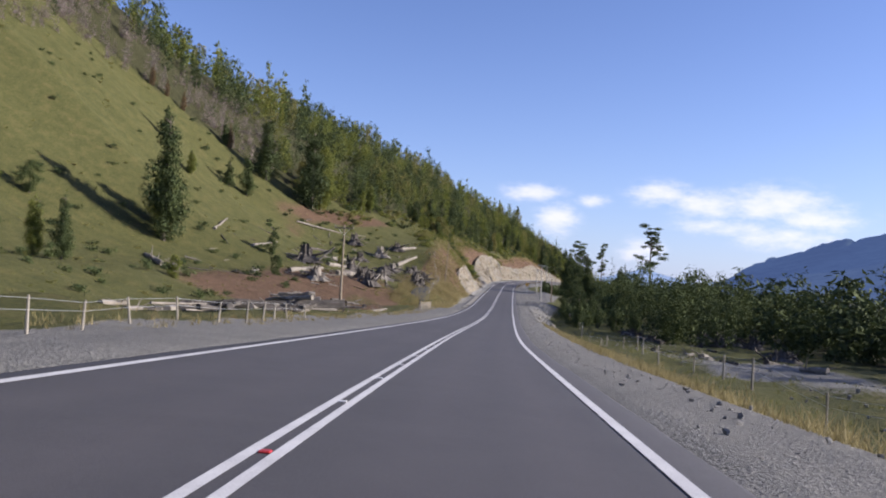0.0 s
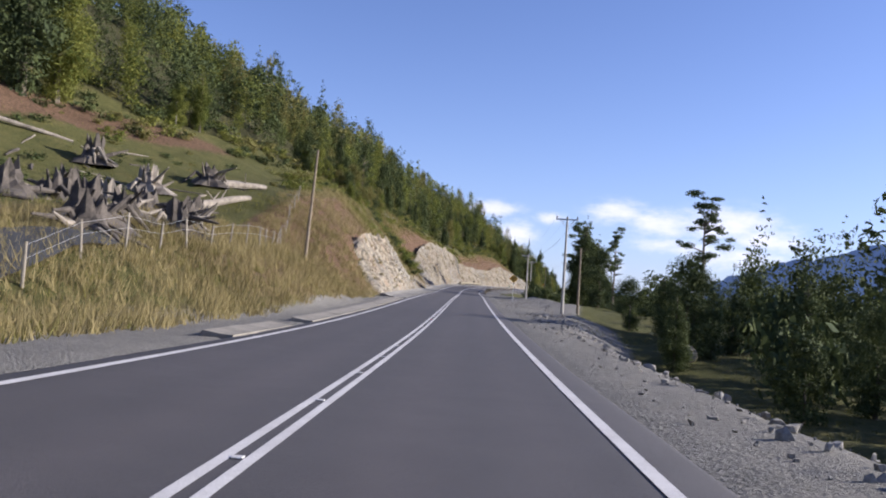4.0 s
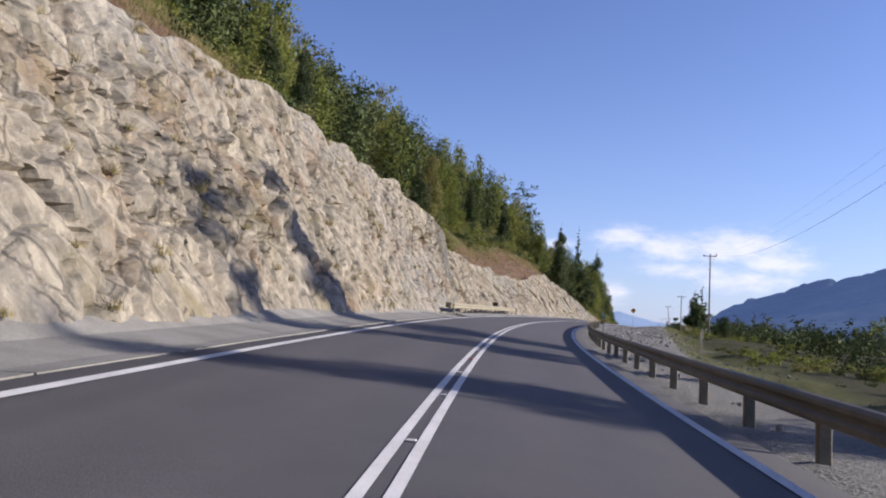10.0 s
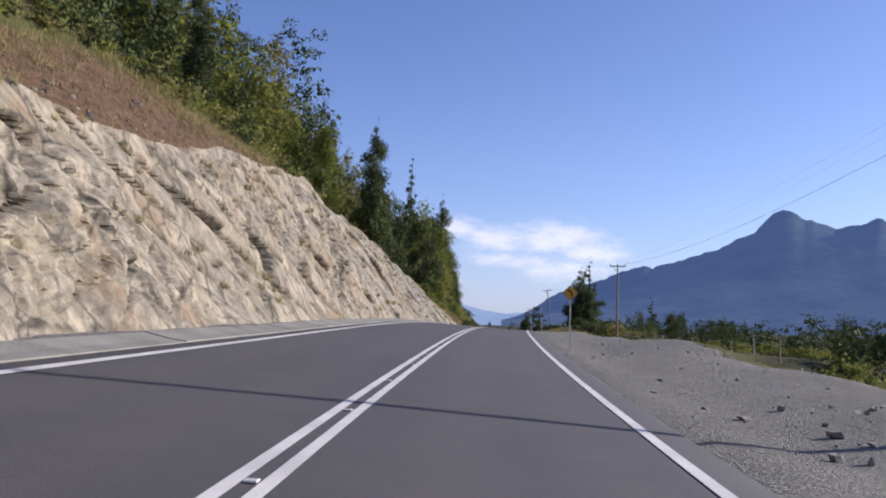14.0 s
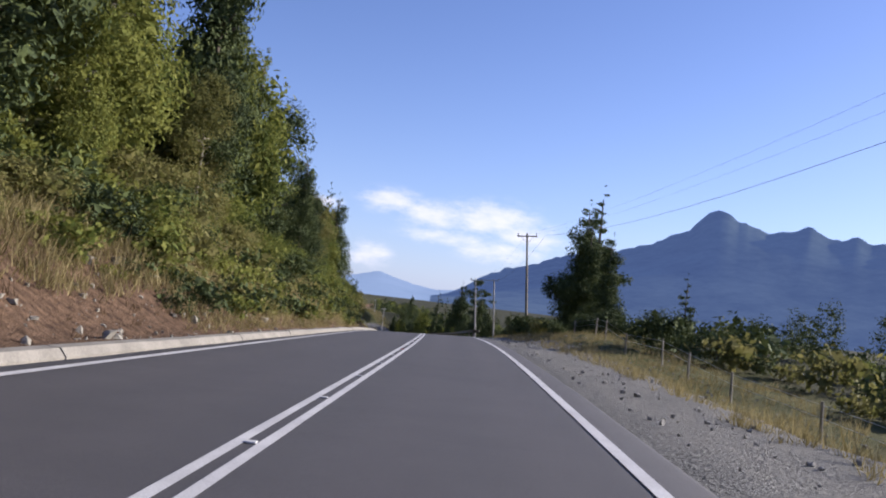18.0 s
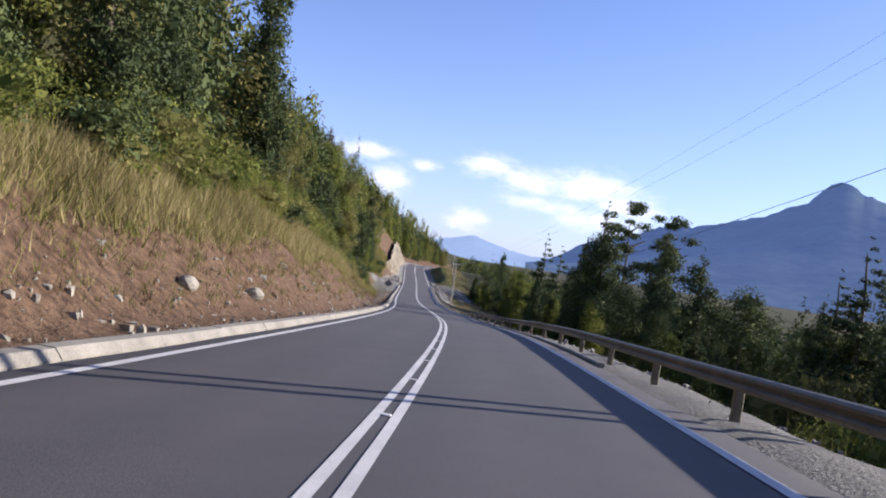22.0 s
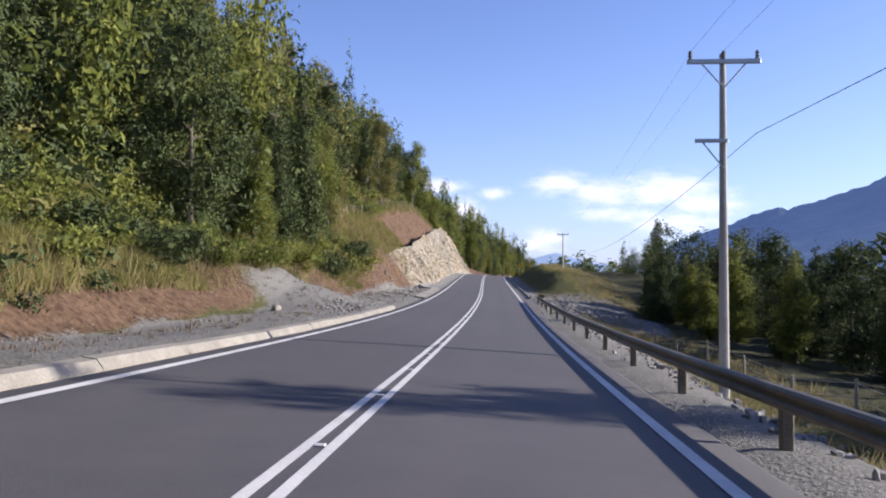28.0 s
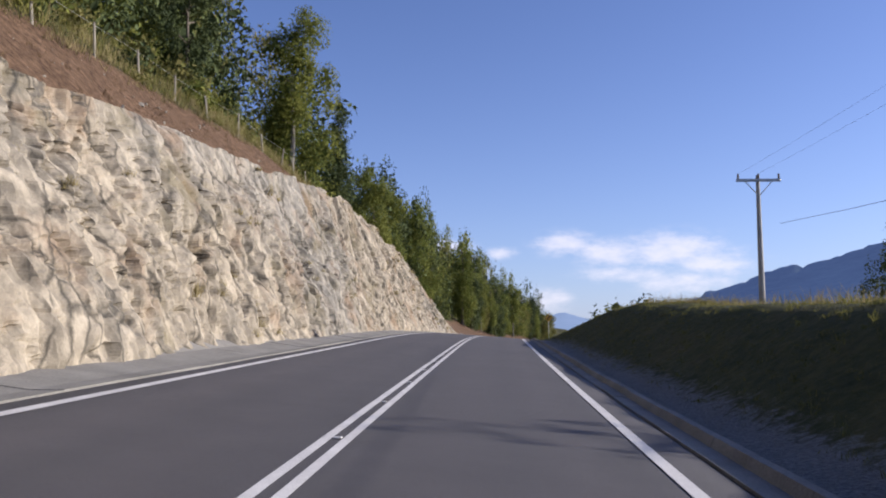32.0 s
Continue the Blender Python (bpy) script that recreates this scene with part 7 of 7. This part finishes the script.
stones("bank_stones", np.vstack([sow(500, 215, 280, -13, -6, 0.06, 0.5), sow(500, 380, 500, -14, -9, 0.08, 0.6), sow(700, 480, 700, -9.5, -5.2, 0.06, 0.5), sow(900, 690, 800, -11.5, -4.9, 0.04, 0.22), sow(1100, 792, 828, -10.5, -5.3, 0.06, 0.6), sow(900, 575, 690, -7.4, -5.0, 0.10, 0.5), sow(900, 262, 300, -11, -6.3, 0.06, 0.6), sow(500, 180, 480, -6.8, -5.9, 0.06, 0.5), sow(200, 60, 130, -12, -7, 0.05, 0.35), sow(1800, 690, 795, -10.3, -4.6, 0.03, 0.16), sow(900, 500, 700, -7.0, -4.8, 0.05, 0.35), sow(900, 222, 282, -17, -6.5, 0.06, 0.5), sow(420, 226, 270, -20, -9, 0.25, 0.95, 2.0), sow(700, 330, 480, -14.5, -10.6, 0.08, 0.7), sow(500, 490, 560, -8.5, -5.6, 0.10, 0.7), sow(600, 800, 930, -12.8, -9.4, 0.06, 0.4)]),
       STONE_PALE, "pale stones fallen from the bank", 2)
for k, (u, d, s) in enumerate(((262, -9.5, 0.8), (258, -10.5, 0.5), (524, -7.2, 0.7), (523, -7.0, 0.5), (606, -6.9, 0.6), (612, -6.6, 0.7), (486, -9.2, 1.1), (384, -11.4, 1.3), (805, 7.4, 0.6), (808, 8.4, 0.5), (122, 9.6, 0.9), (118, 7.4, 0.6), (160, 15, 1.6), (700, -6.5, 0.5), (770, -8.8, 0.5))):
    q = random.Random(k)
    bm = bmesh.new()
    bmesh.ops.create_icosphere(bm, subdivisions=2, radius=s * 0.5)
    for v in bm.verts:
        v.co *= 1 + 0.35 * noise.noise(v.co * (1.6 / s) + Vector((k * 3.1, 0, 0)))
        v.co.z *= 0.75
    b = tagged(part("boulder", bm, STONE_PALE), "pale angular boulder resting on the bank", "boulder", "boulders beside the road")
    b.matrix_basis = Matrix.Translation(on_land(u, d, s * 0.18)) @ Matrix.Rotation(q.uniform(0, 6), 4, "Z")


# ---- grass ----
def tufts(name, spots, material, label, seed, blades=12, at=None):
    """Clumps of long grass as one mesh; spots: u, d, height."""
    g = np.random.RandomState(seed)
    spots = np.array(spots)
    n = len(spots)
    if at is None:
        at = world(spots[:, 0], spots[:, 1], land(spots[:, 0], spots[:, 1]) - 0.04)
    h = spots[:, 2][:, None] * g.uniform(0.35, 1.0, (n, blades)) * 0.85
    a = g.uniform(0, 6.283, (n, blades))
    base = at[:, None] + np.stack([np.cos(a), np.sin(a), 0 * a], -1) * (g.uniform(0.02, 0.5, (n, blades)) * spots[:, 2][:, None] + 0.05)[..., None]
    lean = g.normal(scale=0.38, size=(n, blades, 2)) * h[..., None]
    side = np.stack([-np.sin(a), np.cos(a), 0 * a], -1) * (0.010 * spots[:, 2][:, None, None] + 0.007)
    tip = base + np.concatenate([lean, h[..., None]], -1)
    v = np.stack([base - side, base + side, tip], 2).reshape(-1, 3)
    f = np.arange(n * blades * 3).reshape(-1, 3)
    return tagged(new(name, mesh_of(name, v, f, material)), label, "grass", kind="stuff")


def strip(n, u0, u1, e0, e1, h0, h1):
    """Places on the left bank, between two distances from the road's middle."""
    s = sow(n, u0, u1, e0, e1, h0, h1, 1.4)
    s[:, 1] = -s[:, 1]
    return s


tufts("dry_grass", np.vstack([strip(5200, 124, 186, 6.6, 16, 0.5, 1.2), strip(7500, 216, 280, 9.0, 24, 0.4, 1.15), strip(1500, 272, 330, 15, 21, 0.5, 1.1), strip(3000, 480, 556, 7.4, 10.5, 0.5, 1.2), strip(1800, 508, 560, 5.8, 8.0, 0.3, 0.8), strip(1100, 186, 225, 10.5, 18, 0.5, 1.1), strip(1300, 285, 470, 13.5, 19, 0.4, 1.0), strip(300, 330, 482, 10.6, 15, 0.3, 0.7), strip(1100, 330, 482, 14.6, 17, 0.5, 1.1), strip(300, 232, 282, 6.8, 16, 0.5, 1.2), strip(900, 470, 700, 7.2, 12.5, 0.4, 1.0), strip(500, 706, 728, 7.6, 12, 0.5, 1.2), strip(600, 728, 768, 11.4, 14.5, 0.5, 1.2), strip(250, 560, 700, 6.8, 9.5, 0.3, 0.8), strip(5200, 556, 700, 8.4, 11.4, 0.6, 1.45), strip(500, 262, 340, 7, 10, 0.4, 0.9),
                               strip(1700, 800, 940, 12.8, 16, 0.5, 1.1), strip(900, 780, 832, 10, 15, 0.4, 1.0), strip(1500, 700, 790, 11.2, 15, 0.5, 1.3), sow(4200, -10, 105, 7.2, 11, 0.25, 0.8, 1.5), sow(2200, 478, 562, 6.6, 14, 0.2, 0.7, 1.5), sow(2600, 814, 930, 10.2, 17, 0.3, 0.9, 1.5), sow(900, 735, 800, 8, 13, 0.3, 0.9, 1.5), strip(600, 20, 120, 7.5, 11, 0.2, 0.6)]),
      GRASS_DRY, "dry straw-coloured tall grass on the banks", 5)
tufts("green_grass", np.vstack([strip(1600, 124, 190, 6.6, 20, 0.3, 0.8), strip(1900, 480, 720, 8.8, 13, 0.4, 1.1), strip(1100, 706, 728, 7.8, 13.5, 0.6, 1.3), strip(1500, 728, 768, 11.2, 15, 0.6, 1.3), strip(3000, 556, 704, 8.2, 12, 0.6, 1.3), strip(700, 560, 700, 6.4, 8.6, 0.25, 0.7), strip(1500, 792, 830, 9.5, 14, 0.5, 1.2), strip(500, 690, 724, 7.0, 10, 0.3, 0.9), strip(2400, 214, 284, 10.5, 27, 0.3, 1.0), strip(1500, 270, 330, 16, 22, 0.4, 1.0), sow(1200, 20, 175, 9, 22, 0.2, 0.6), sow(900, 590, 660, 7, 12, 0.4, 1.0), sow(1800, 814, 930, 9.6, 15, 0.2, 0.6), sow(5200, 814, 930, 5.6, 10, 0.06, 0.24), strip(2600, 806, 950, 13.2, 18, 0.5, 1.2), sow(700, 350, 480, 12, 22, 0.2, 0.7),
                                strip(5200, 20, 200, 18, 70, 0.15, 0.45)]), GRASS_GREEN, "green and yellow grass clumps on the banks", 6)

# grass rooted in the ledges of the cuttings
lu, lv, lk, lh = [], [], [], []
for k, count in ((1, 240), (2, 900), (3, 260)):
    for _ in range(count):
        uu, vv = g.uniform(FACES[k][0] + 3, FACES[k][1] - 3), g.uniform(0.03, 0.98)
        if float(fbm(np.array(uu / 5), np.array(vv * 3), 77, 2)) > 0.02:
            lu.append(uu)
            lv.append(vv)
            lk.append(k)
            lh.append(g.uniform(0.18, 0.55))
lu, lv, lk, lh = (np.array(x) for x in (lu, lv, lk, lh))
rooted = np.zeros((len(lu), 3))
for k in (1, 2, 3):
    rooted[lk == k] = face_at(lu[lk == k], lv[lk == k], *FACES[k])
tufts("ledge_grass", np.stack([lu, lv, lh], 1), GRASS_DRY, "dry grass clumps rooted in the rock ledges", 8, 48, rooted)

# brown stalks and roots hanging in the cut banks
tufts("bank_roots", np.vstack([strip(1500, 490, 700, 6.0, 9.2, 0.15, 0.55), strip(900, 222, 284, 9, 22, 0.2, 0.6), strip(700, 330, 480, 10.4, 14.5, 0.15, 0.5), strip(700, 800, 930, 9.6, 13.2, 0.12, 0.4), strip(600, 690, 800, 6, 11, 0.12, 0.4)]), LEAF_BROWN, "brown stalks and roots in the cut banks", 9, 14)
